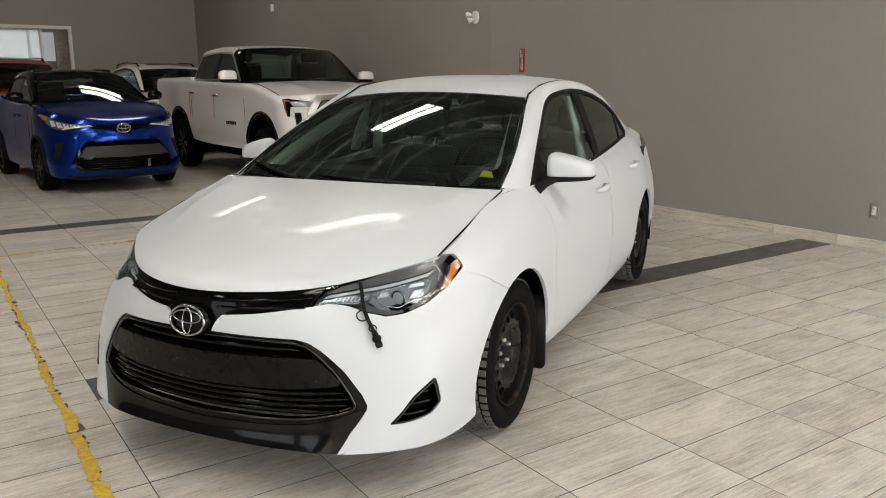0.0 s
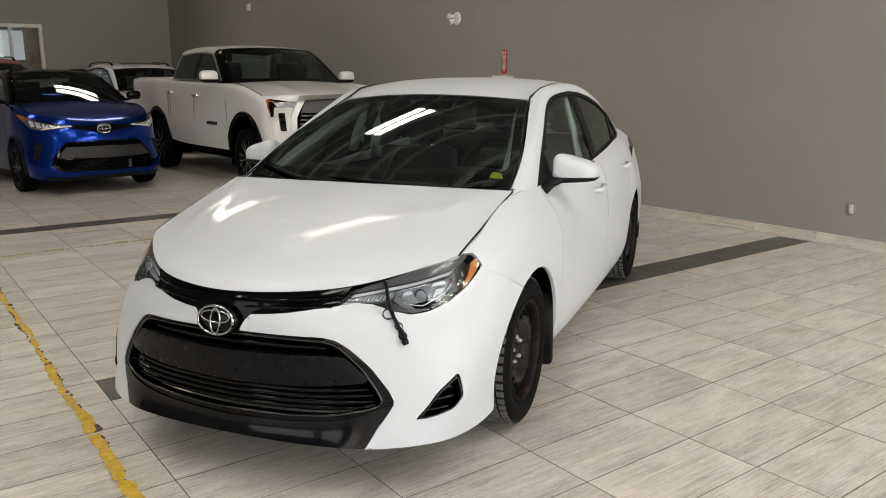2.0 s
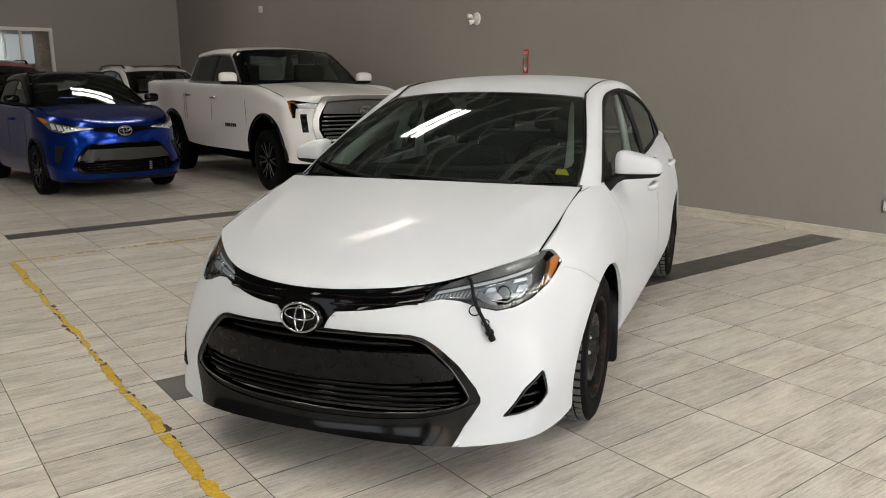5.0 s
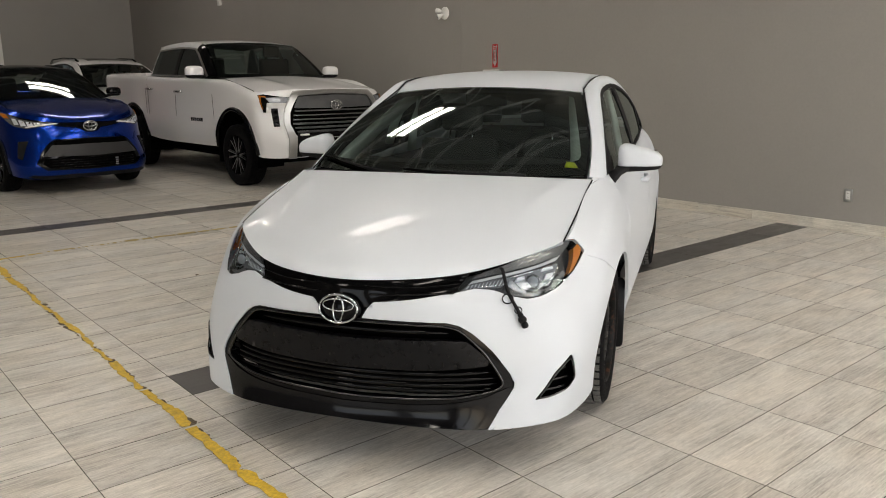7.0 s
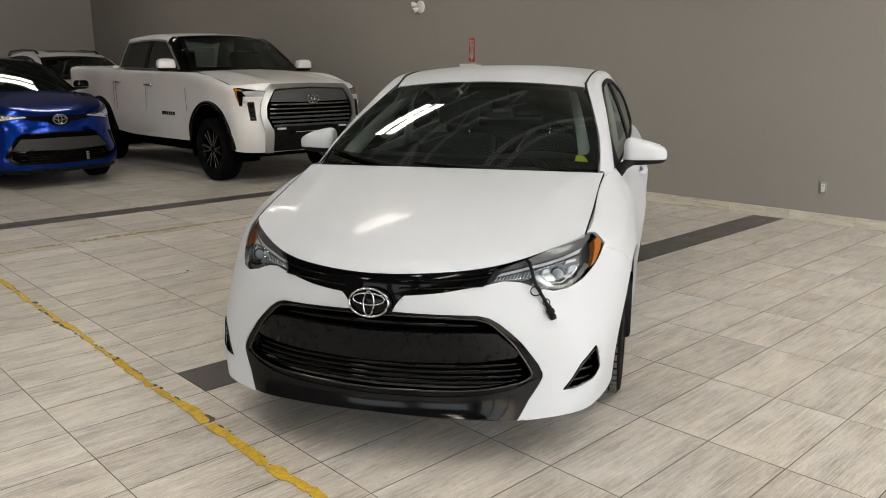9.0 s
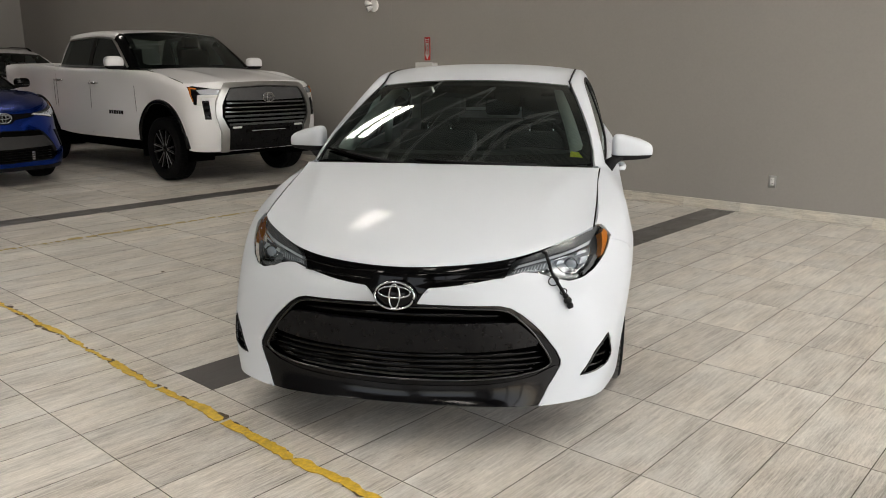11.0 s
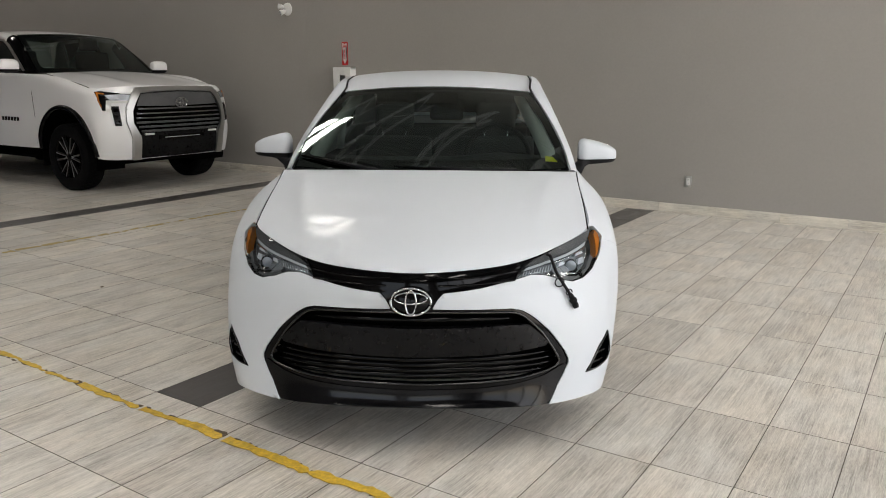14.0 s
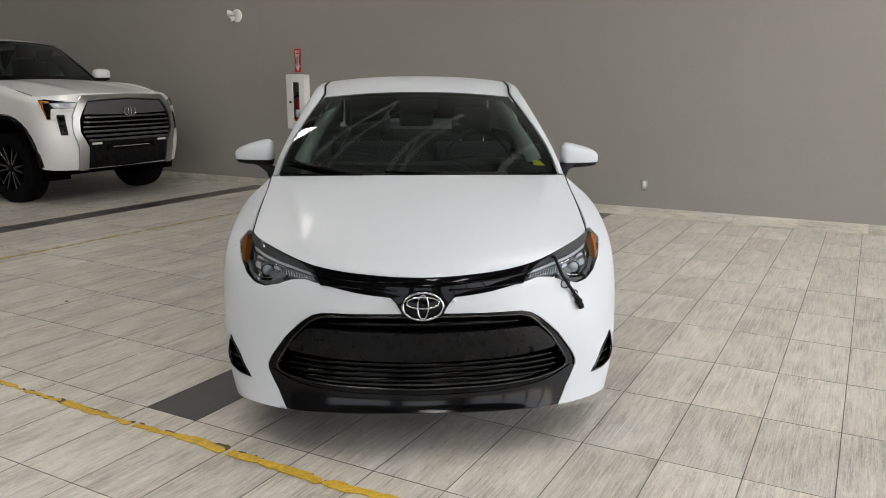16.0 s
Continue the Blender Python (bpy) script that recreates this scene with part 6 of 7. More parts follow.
    def handle(self, y, z, mat, out=0.035):
        for sign in (1, -1):
            (t, v), = self.flank([(y, z)])
            x = self.skin.at([t], [v])[0][0]
            bm = bmesh.new()
            tube(bm, [(sign * (x - 0.01), y - 0.12, z), (sign * (x + out), y - 0.09, z), (sign * (x + out), y + 0.08, z), (sign * (x - 0.01), y + 0.11, z)], 0.018, 8)
            part("door_handle", bm, mat, self.root, "chrome door handle" if mat is CHROME else "")


# ---- white pickup ----
truck = Vehicle("pickup_truck", pose(5.36, 9.32, 0, 0, 0, 0.5), "white crew-cab pickup truck with silver grille frame, parked by the wall", "truck", [
    [(0, 0.06, 0.41), (0.4, 0.07, 0.41), (0.72, 0.11, 0.41), (0.93, 0.27, 0.42), (0.97, 0.5, 0.46), (0.98, 0.96, 0.52), (0.97, 1.5, 0.50), (0.97, 2.4, 0.49), (0.97, 3.4, 0.49), (0.97, 3.98, 0.52), (0.98, 4.25, 0.55), (0.98, 4.66, 0.6), (0.98, 5.5, 0.6), (0.93, 5.85, 0.6), (0, 5.9, 0.6)],
    [(0, 0.0, 0.70), (0.4, 0.015, 0.70), (0.74, 0.06, 0.71), (0.97, 0.24, 0.74), (1.0, 0.5, 0.78), (1.01, 0.96, 0.80), (1.0, 1.5, 0.76), (1.0, 2.4, 0.74), (1.0, 3.4, 0.74), (1.0, 3.98, 0.77), (1.01, 4.25, 0.8), (1.015, 4.66, 0.85), (1.0, 5.5, 0.85), (0.95, 5.87, 0.85), (0, 5.92, 0.85)],
    [(0, 0.0, 1.02), (0.4, 0.015, 1.02), (0.74, 0.08, 1.02), (0.965, 0.29, 1.02), (1.0, 0.56, 1.04), (1.01, 0.96, 1.06), (0.988, 1.5, 1.05), (0.985, 2.4, 1.03), (0.985, 3.4, 1.03), (0.985, 3.98, 1.05), (0.99, 4.25, 1.07), (1.01, 4.66, 1.1), (0.99, 5.5, 1.1), (0.95, 5.85, 1.1), (0, 5.9, 1.1)],
    [(0, 0.03, 1.20), (0.4, 0.045, 1.20), (0.73, 0.11, 1.19), (0.955, 0.32, 1.18), (1.0, 0.6, 1.22), (1.012, 0.96, 1.29), (1.0, 1.5, 1.335), (0.998, 2.4, 1.355), (0.998, 3.4, 1.375), (0.998, 3.98, 1.395), (1.0, 4.25, 1.405), (1.008, 4.66, 1.41), (1.0, 5.5, 1.415), (0.95, 5.84, 1.415), (0, 5.88, 1.415)],
    [(0, 0.09, 1.285), (0.4, 0.105, 1.285), (0.72, 0.17, 1.275), (0.925, 0.38, 1.255), (0.962, 0.63, 1.31), (0.972, 0.96, 1.385), (0.972, 1.5, 1.42), (0.972, 2.4, 1.44), (0.972, 3.4, 1.46), (0.972, 3.98, 1.48), (0.978, 4.25, 1.495), (0.982, 4.66, 1.50), (0.975, 5.5, 1.51), (0.93, 5.8, 1.51), (0, 5.84, 1.51)],
], PEARL_PAINT, dict(corner=5, axles=(0.93, 4.64), arch=(0.555, 0.45), dip=0.0, low=0.40, half=1.01, length=5.9, hood_t=3.2, belt_t=6.2, hood_rear=(1.42, 1.455, 0.80, 0.14), hood_rise=0.85, crease=0.026,
                     screen_base=(1.50, 1.455, 0.84), screen_top=(2.16, 1.955, 0.715), roof_rear=(3.97, 1.965, 0.725), rear_base=(4.06, 1.49, 0.80), crest=0.05, window_rear=(3.74, 3.84), pillars=(2.88,),
                     mirror=(1.82, 1.520, 1.12, 0.128, 0.075, 0.088), track=0.87, tyre=0.415, glass=TRUCK_SCREEN, front_glass=DARK_GLASS, pillar_paint=GLOSS_BLACK, seal=SILVER))
T = truck
T.wheels(lambda p, m: alloy_wheel(p, m, 0.415, 0.275, 0.262, 12, SATIN_BLACK, WHEEL_GREY))
T.face("grille_mesh", [(0, 0.69), (0.58, 0.70), (0.675, 0.86), (0.665, 0.99), (0.535, 1.20), (0, 1.225)], VOID_BLACK, 0.012, 0.02, middle=True)
T.face("grille_frame", [(0, 1.262), (0.585, 1.247), (0.725, 1.03), (0.738, 0.86), (0.688, 0.67), (0.678, 0.41), (0.578, 0.41), (0.583, 0.675), (0.668, 0.85), (0.658, 0.99), (0.530, 1.195), (0, 1.218)], SILVER, 0.034, 0.05, "brushed silver grille frame", middle=True, step=(0.08, 0.08))
for z, h in ((1.012, 0.60), (0.958, 0.62), (0.905, 0.63), (0.852, 0.625), (0.80, 0.60), (0.75, 0.575)):
    T.bar("grille_bar", -h, h, z, 0.016, DARK_CHROME if z > 0.87 else GRILLE_GREY, 0.026, 0.0, 0.9)
T.face("grille_header", [(0, 1.04), (0.60, 1.05), (0.522, 1.185), (0, 1.205)], GRILLE_GREY, 0.022, 0.02, middle=True)
T.badge(1.075, 0.088, 0.060, 0.045)
T.face("lower_bumper", [(0, 0.42), (0.57, 0.425), (0.57, 0.735), (0, 0.735)], SATIN_BLACK, 0.020, 0.03, middle=True)
T.face("plate_strip", [(0, 0.640), (0.34, 0.643), (0.34, 0.685), (0, 0.685)], GLOSS_BLACK, 0.032, 0.012, middle=True)
T.bar("text_bar", -0.27, 0.27, 0.664, 0.007, GREY_STEEL, 0.034, 0.0, 0.5)
for sgn in (1, -1):
    T.bar("fog_bar", sgn * 0.42, sgn * 0.54, 0.712, 0.014, WHITE_TRIM, 0.03)
    lamp = new("headlamp")
    lamp.parent = T.root
    T.face("housing", [(0.60, 1.18), (0.74, 1.195), (0.90, 1.225), (0.945, 1.215), (0.945, 1.14), (0.93, 1.0), (0.88, 0.995), (0.86, 1.09), (0.66, 1.095)], GLOSS_BLACK, 0.004, 0.01, "", lamp, sides=(sgn,), step=(0.08, 0.08))
    T.face("lens", [(0.62, 1.112), (0.86, 1.118), (0.890, 1.178), (0.74, 1.190), (0.62, 1.172)], LAMP_GREY, 0.010, 0.006, "", lamp, sides=(sgn,))
    T.face("running_light", [(0.64, 1.085), (0.845, 1.085), (0.865, 0.99), (0.905, 0.99), (0.885, 1.118), (0.64, 1.112)], WHITE_TRIM, 0.014, 0.01, "white light bar", lamp, sides=(sgn,))
    T.face("amber_light", [(0.885, 1.197), (0.938, 1.207), (0.944, 1.12), (0.932, 1.035), (0.926, 1.035), (0.935, 1.12), (0.928, 1.190), (0.885, 1.184)], AMBER, 0.016, 0.01, "amber turn light", lamp, sides=(sgn,))
    T.face("side_vent", [(0.785, 0.82), (0.850, 0.82), (0.860, 1.05), (0.790, 1.05)], MATT_BLACK, 0.010, 0.008, sides=(sgn,))
    for k in range(3):
        T.face("vent_slot", [(0.797, 0.845 + 0.07 * k), (0.842, 0.845 + 0.07 * k), (0.845, 0.885 + 0.07 * k), (0.800, 0.885 + 0.07 * k)], GLOSS_BLACK, 0.016, 0.006, sides=(sgn,))
    for y in T.s["axles"]:
        # arch cladding
        bm = bmesh.new()
        q = T.flank([(y + 0.575 * math.cos(a), 0.45 + 0.575 * math.sin(a)) for a in np.linspace(math.pi + 0.0, 0.0, 26)])
        tube(bm, [T.skin.at([t], [max(v, 0)])[0] * (sgn, 1, 1) for t, v in q], 0.036, 8, True, 0.9)
        part("arch_cladding", bm, GLOSS_BLACK, T.root)
T.seam("door_seam", [(1.58, 0.56), (1.56, 0.9), (1.58, 1.2), (1.62, 1.41)])
T.seam("door_seam", [(2.90, 0.54), (2.88, 0.9), (2.84, 1.42)])
T.seam("door_seam", [(3.99, 0.54), (3.97, 0.9), (3.96, 1.44)])
T.seam("bed_seam", [(4.06, 0.54), (4.06, 0.9), (4.07, 1.47)])
T.handle(2.72, 1.245, CHROME)
T.handle(3.86, 1.28, CHROME)
bm = bmesh.new()
box(bm, (-0.80, 4.1, 0.9), (0.80, 5.75, 0.95), 0.01)
part("bed_floor", bm, MATT_BLACK, T.root)
for sgn in (1, -1):
    bm = bmesh.new()
    box(bm, (sgn * 0.90 - 0.06, 4.08, 1.475), (sgn * 0.90 + 0.06, 5.78, 1.53), 0.012, 2)
    part("bed_rail", bm, T.paint, T.root)
bm = bmesh.new()
box(bm, (-0.88, 4.03, 0.62), (0.88, 4.08, 1.51), 0.01)
part("bed_front", bm, T.paint, T.root)
bm = bmesh.new()
lathe(bm, [(0.0, 0.07), (0.02, 0.06), (0.045, 0.03), (0.055, 0.0)], 16, "z")
for v in bm.verts:
    v.co.y *= 1.8
part("roof_antenna", bm, GLOSS_BLACK, T.root, at=Matrix.Translation((0, 3.3, 1.96)))
name_c = T.skin.at(*[[q] for q in T.flank([(2.17, 0.88)])[0]])[0]
for k in range(6):
    bm = bmesh.new()
    box(bm, (-0.006, -0.026, 0.0), (0.002, 0.026, 0.050), 0.002, 1)
    part("name_bar", bm, MATT_BLACK, T.root, smooth=False, at=Matrix.Translation((-name_c[0] - 0.001, 1.96 + 0.070 * k, 0.828)))

# ---- blue crossover with a black roof ----
def lifted(z):
    return z + 0.09 * min(max((z - 0.76) / 0.24, 0), 1)


def raised(guides):
    return [[(x, y, lifted(z)) for x, y, z in one] for one in guides]


cross = Vehicle("crossover", pose(2.74, 11.00, 0, 0, 0, 4.6), "blue compact crossover with black roof, parked beside a pickup", "car", raised([
    [(0, 0.05, 0.20), (0.3, 0.06, 0.20), (0.58, 0.11, 0.20), (0.78, 0.30, 0.22), (0.84, 0.55, 0.25), (0.86, 0.94, 0.27), (0.85, 1.35, 0.25), (0.84, 2.2, 0.24), (0.85, 3.1, 0.26), (0.86, 3.58, 0.3), (0.82, 4.1, 0.32), (0.65, 4.3, 0.35), (0, 4.35, 0.35)],
    [(0, 0.0, 0.36), (0.3, 0.015, 0.36), (0.60, 0.07, 0.36), (0.81, 0.28, 0.40), (0.875, 0.58, 0.45), (0.895, 0.94, 0.48), (0.87, 1.35, 0.44), (0.865, 2.2, 0.42), (0.875, 3.1, 0.45), (0.897, 3.58, 0.5), (0.85, 4.15, 0.55), (0.68, 4.36, 0.6), (0, 4.4, 0.6)],
    [(0, 0.0, 0.62), (0.3, 0.025, 0.62), (0.60, 0.13, 0.63), (0.80, 0.38, 0.66), (0.865, 0.66, 0.70), (0.89, 0.94, 0.74), (0.86, 1.35, 0.72), (0.85, 2.2, 0.70), (0.865, 3.1, 0.74), (0.89, 3.58, 0.80), (0.84, 4.1, 0.9), (0.68, 4.28, 0.95), (0, 4.32, 0.95)],
    [(0, 0.015, 0.78), (0.3, 0.05, 0.79), (0.59, 0.19, 0.82), (0.785, 0.42, 0.87), (0.855, 0.68, 0.92), (0.88, 0.94, 0.95), (0.85, 1.35, 0.97), (0.84, 2.2, 0.97), (0.83, 3.1, 0.98), (0.845, 3.58, 1.02), (0.80, 4.05, 1.06), (0.64, 4.18, 1.08), (0, 4.22, 1.08)],
    [(0, 0.06, 0.87), (0.3, 0.10, 0.89), (0.56, 0.26, 0.925), (0.735, 0.50, 0.965), (0.785, 0.74, 1.01), (0.80, 0.96, 1.05), (0.80, 1.35, 1.06), (0.795, 2.2, 1.065), (0.775, 3.1, 1.09), (0.77, 3.58, 1.13), (0.72, 3.98, 1.15), (0.58, 4.1, 1.16), (0, 4.14, 1.16)],
]), BLUE_PAINT, dict(corner=5, axles=(0.93, 3.57), arch=(0.375, 0.345), dip=0.3, low=0.2, half=0.885, length=4.35, hood_t=3.5, belt_t=6.0, hood_rear=(1.08, 1.185, 0.72, 0.12), hood_rise=0.7, crease=0.008,
                    screen_base=(1.10, 1.175, 0.73), screen_top=(1.92, 1.605, 0.57), roof_rear=(3.45, 1.58, 0.54), rear_base=(3.98, 1.25, 0.60), crest=0.055, window_rear=(3.05, 3.35), pillars=(2.35,), roof_paint=GLOSS_BLACK, rail_paint=GLOSS_BLACK, pillar_paint=GLOSS_BLACK,
                    mirror=(1.52, 1.255, 0.96, 0.10, 0.07, 0.065), mirror_paint=GLOSS_BLACK, track=0.785, tyre=0.335, glass=DARK_SCREEN))
V = cross
V.wheels(lambda p, m: alloy_wheel(p, m, 0.335, 0.22, 0.225, 10, GLOSS_BLACK, BAND_GREY))
V.badge(0.845, 0.086, 0.060, 0.025)
V.face("badge_panel", [(0, 0.772), (0.075, 0.782), (0.14, 0.828), (0.40, 0.862), (0.44, 0.905), (0.10, 0.90), (0, 0.90)], GLOSS_BLACK, 0.006, 0.01, middle=True)
V.face("bumper_band", [(0, 0.475), (0.58, 0.490), (0.47, 0.625), (0, 0.630)], BAND_GREY, 0.016, 0.03, "grey-black bumper band", middle=True)
V.face("grille_surround", [(0, 0.30), (0.56, 0.315), (0.66, 0.40), (0.60, 0.53), (0.49, 0.665), (0.43, 0.698), (0, 0.705)], GLOSS_BLACK, 0.002, 0.01, middle=True)
V.face("upper_slot", [(0, 0.63), (0.465, 0.625), (0.43, 0.685), (0, 0.692)], VOID_BLACK, 0.004, 0.01, middle=True)
V.face("lower_chin", [(0, 0.20), (0.60, 0.205), (0.74, 0.235), (0.70, 0.262), (0, 0.25)], MATT_BLACK, 0.006, 0.02, middle=True)
V.face("lower_grille", [(0, 0.315), (0.52, 0.335), (0.60, 0.40), (0.56, 0.468), (0, 0.455)], VOID_BLACK, 0.003, 0.01, middle=True)
for z in (0.345, 0.375, 0.405, 0.435):
    V.bar("grille_bar", -0.53, 0.53, z, 0.006, GLOSS_BLACK, 0.010)
for i in range(13):
    x = -0.42 + 0.07 * i
    bm = bmesh.new()
    tube(bm, [V.nose(x, 0.325, 0.008), V.nose(x, 0.455, 0.008)], 0.004, 5)
    part("grille_rib", bm, GLOSS_BLACK, V.root)
bm = bmesh.new()
for k in range(4):
    c = V.nose(0.295, 0.345 + 0.027 * k, 0.014)
    tube(bm, [c - Vector((0.018, 0, 0)), c + Vector((0.018, 0, 0))], 0.008, 6)
part("tow_hook_mount", bm, SILVER, V.root)
for sgn in (1, -1):
    lamp = new("headlamp")
    lamp.parent = V.root
    V.face("lens", [(0.36, 0.882), (0.52, 0.862), (0.68, 0.832), (0.78, 0.862), (0.845, 0.985), (0.86, 1.035), (0.79, 1.005), (0.63, 0.945), (0.40, 0.900)], LAMP_DARK, 0.006, 0.015, "dark headlamp with chrome lining", lamp, sides=(sgn,), step=(0.09, 0.09))
    V.face("lens_trim", [(0.365, 0.884), (0.52, 0.866), (0.69, 0.840), (0.69, 0.855), (0.40, 0.895)], WHITE_TRIM, 0.012, 0.008, "", lamp, sides=(sgn,))
    V.face("upper_shade", [(0.45, 0.902), (0.60, 0.915), (0.74, 0.960), (0.80, 1.005), (0.63, 0.943)], GLOSS_BLACK, 0.010, 0.006, "", lamp, sides=(sgn,))
    for xa, za, xb, zb in ((0.46, 0.874, 0.52, 0.892), (0.535, 0.868, 0.595, 0.902), (0.61, 0.862, 0.665, 0.915), (0.68, 0.868, 0.725, 0.935), (0.74, 0.885, 0.775, 0.955)):
        V.face("facet", [(xa, za), (xb, za - 0.006), (xb + 0.008, zb), (xa + 0.012, zb - 0.010)], LAMP_FACET, 0.012, 0.01, "", lamp, sides=(sgn,))
    for i, x in enumerate((0.58, 0.64, 0.70)):
        c = V.nose(sgn * x, 0.885 + 0.012 * i, 0.004)
        bm = bmesh.new()
        bmesh.ops.create_uvsphere(bm, u_segments=12, v_segments=8, radius=0.015)
        part("projector", bm, GLOSS_BLACK if i % 2 else CHROME, lamp, at=Matrix.Translation(c))
    V.face("amber_light", [(0.80, 0.955), (0.83, 0.965), (0.855, 1.025), (0.81, 1.005)], AMBER, 0.014, 0.008, "", lamp, sides=(sgn,))
    V.face("corner_vent", [(0.775, 0.45), (0.81, 0.47), (0.775, 0.675), (0.69, 0.68), (0.725, 0.60)], MATT_BLACK, 0.008, 0.02, sides=(sgn,))
    for y in V.s["axles"]:
        bm = bmesh.new()
        q = V.flank([(y + 0.395 * math.cos(a), 0.345 + 0.395 * math.sin(a)) for a in np.linspace(math.pi + 0.2, -0.2, 22)])
        tube(bm, [V.skin.at([t], [max(v, 0)])[0] * (sgn, 1, 1) for t, v in q], 0.024, 8, True, 0.8)
        part("arch_cladding", bm, MATT_BLACK, V.root)
V.seam("door_seam", [(1.42, 0.35), (1.40, 0.7), (1.45, 1.0)])
V.seam("door_seam", [(2.38, 0.35), (2.38, 0.7), (2.40, 1.02)])
V.handle(2.20, 0.98, BLUE_PAINT)

# ---- white three-row SUV, behind the pickup ----
SUV_GUIDES = [
    [(0, 0.05, 0.26), (0.35, 0.06, 0.26), (0.66, 0.12, 0.27), (0.86, 0.32, 0.28), (0.91, 0.6, 0.30), (0.92, 1.0, 0.30), (0.92, 1.5, 0.30), (0.92, 2.5, 0.30), (0.92, 3.4, 0.31), (0.92, 3.85, 0.33), (0.90, 4.5, 0.35), (0.78, 4.85, 0.38), (0, 4.9, 0.38)],
    [(0, 0.0, 0.48), (0.35, 0.015, 0.48), (0.68, 0.09, 0.49), (0.90, 0.32, 0.52), (0.95, 0.62, 0.55), (0.965, 1.0, 0.57), (0.955, 1.5, 0.55), (0.955, 2.5, 0.55), (0.96, 3.4, 0.56), (0.965, 3.85, 0.58), (0.94, 4.5, 0.62), (0.81, 4.9, 0.65), (0, 4.95, 0.65)],
    [(0, 0.01, 0.78), (0.35, 0.035, 0.78), (0.68, 0.14, 0.80), (0.88, 0.42, 0.84), (0.945, 0.7, 0.88), (0.96, 1.0, 0.90), (0.95, 1.5, 0.90), (0.95, 2.5, 0.90), (0.95, 3.4, 0.92), (0.955, 3.85, 0.94), (0.92, 4.5, 0.98), (0.80, 4.82, 1.0), (0, 4.88, 1.0)],
    [(0, 0.08, 1.0), (0.35, 0.11, 1.0), (0.64, 0.26, 1.01), (0.80, 0.55, 1.03), (0.85, 0.8, 1.06), (0.87, 1.05, 1.09), (0.88, 1.5, 1.11), (0.885, 2.5, 1.13), (0.885, 3.4, 1.16), (0.88, 3.85, 1.18), (0.84, 4.45, 1.2), (0.72, 4.72, 1.2), (0, 4.78, 1.2)],
]
SUV_GUIDES = [[(x, y, 1.1 * z) for x, y, z in g_] for g_ in SUV_GUIDES]
SUV_SPEC = dict(corner=5, axles=(0.97, 3.82), arch=(0.40, 0.375), dip=0.2, low=0.26, half=0.955, length=4.9, hood_t=3.4, belt_t=6.0, hood_rear=(1.20, 1.26, 0.78, 0.13), hood_rise=0.6,
                screen_base=(1.22, 1.25, 0.80), screen_top=(2.00, 1.71, 0.65), roof_rear=(4.25, 1.70, 0.62), rear_base=(4.72, 1.32, 0.70), crest=0.13, window_rear=(4.0, 4.35), pillars=(2.5, 3.5),
                mirror=(1.72, 1.32, 1.08, 0.11, 0.07, 0.08), track=0.83, tyre=0.37, glass=DARK_SCREEN)
suv = Vehicle("suv", pose(5.50, 16.0, 0, 0, 0, 3.0) @ Matrix.Scale(1.03, 4), "white three-row SUV with roof rails, parked behind a pickup", "car", SUV_GUIDES, PEARL_PAINT, SUV_SPEC)
red = Vehicle("suv", pose(2.34, 16.1, 0, 0, 0, 2.0) @ Matrix.Scale(1.08, 4), "dark red SUV parked before the showroom window", "car", SUV_GUIDES, RED_PAINT, dict(SUV_SPEC))
for one in (suv, red):
    one.wheels(lambda p, m: alloy_wheel(p, m, 0.37, 0.235, 0.25, 10, SILVER, WHEEL_GREY))
    one.face("grille", [(0, 0.55), (0.46, 0.58), (0.52, 0.77), (0.36, 0.99), (0, 1.01)], SATIN_BLACK, 0.006, 0.02, middle=True)
    for z in (0.64, 0.73, 0.81, 0.90):
        one.bar("grille_bar", -0.45, 0.45, z, 0.01, DARK_CHROME, 0.014)
    one.badge(0.88, 0.085, 0.058, 0.03)
    for sgn in (1, -1):
        one.face("headlamp", [(0.45, 0.95), (0.66, 0.90), (0.84, 0.97), (0.83, 1.04), (0.66, 1.02)], LAMP_CLEAR, 0.006, 0.015, sides=(sgn,))
        bm = bmesh.new()
        tube(bm, [(sgn * 0.60, 2.35, 1.755), (sgn * 0.605, 2.50, 1.815), (sgn * 0.605, 3.2, 1.845), (sgn * 0.60, 3.9, 1.825), (sgn * 0.59, 4.08, 1.75)], [0.024, 0.020, 0.020, 0.020, 0.024], 8, True, 0.8)
        part("roof_rail", bm, GLOSS_BLACK, one.root)
    bm = bmesh.new()
    sheet(bm, lambda u, v: (-0.42 + 0.84 * u, 2.30 + 0.80 * v, 0.006 + 1.71 + 0.13 * math.sin(math.pi * ((0.30 + 0.80 * v) / 2.25) ** 0.8) - 0.035 * ((2 * u - 1) * 0.66) ** 2), 8, 8)
    part("sunroof", bm, GLOSS_BLACK, one.root)

# ---- things on the walls ----
EAST = WALL_X
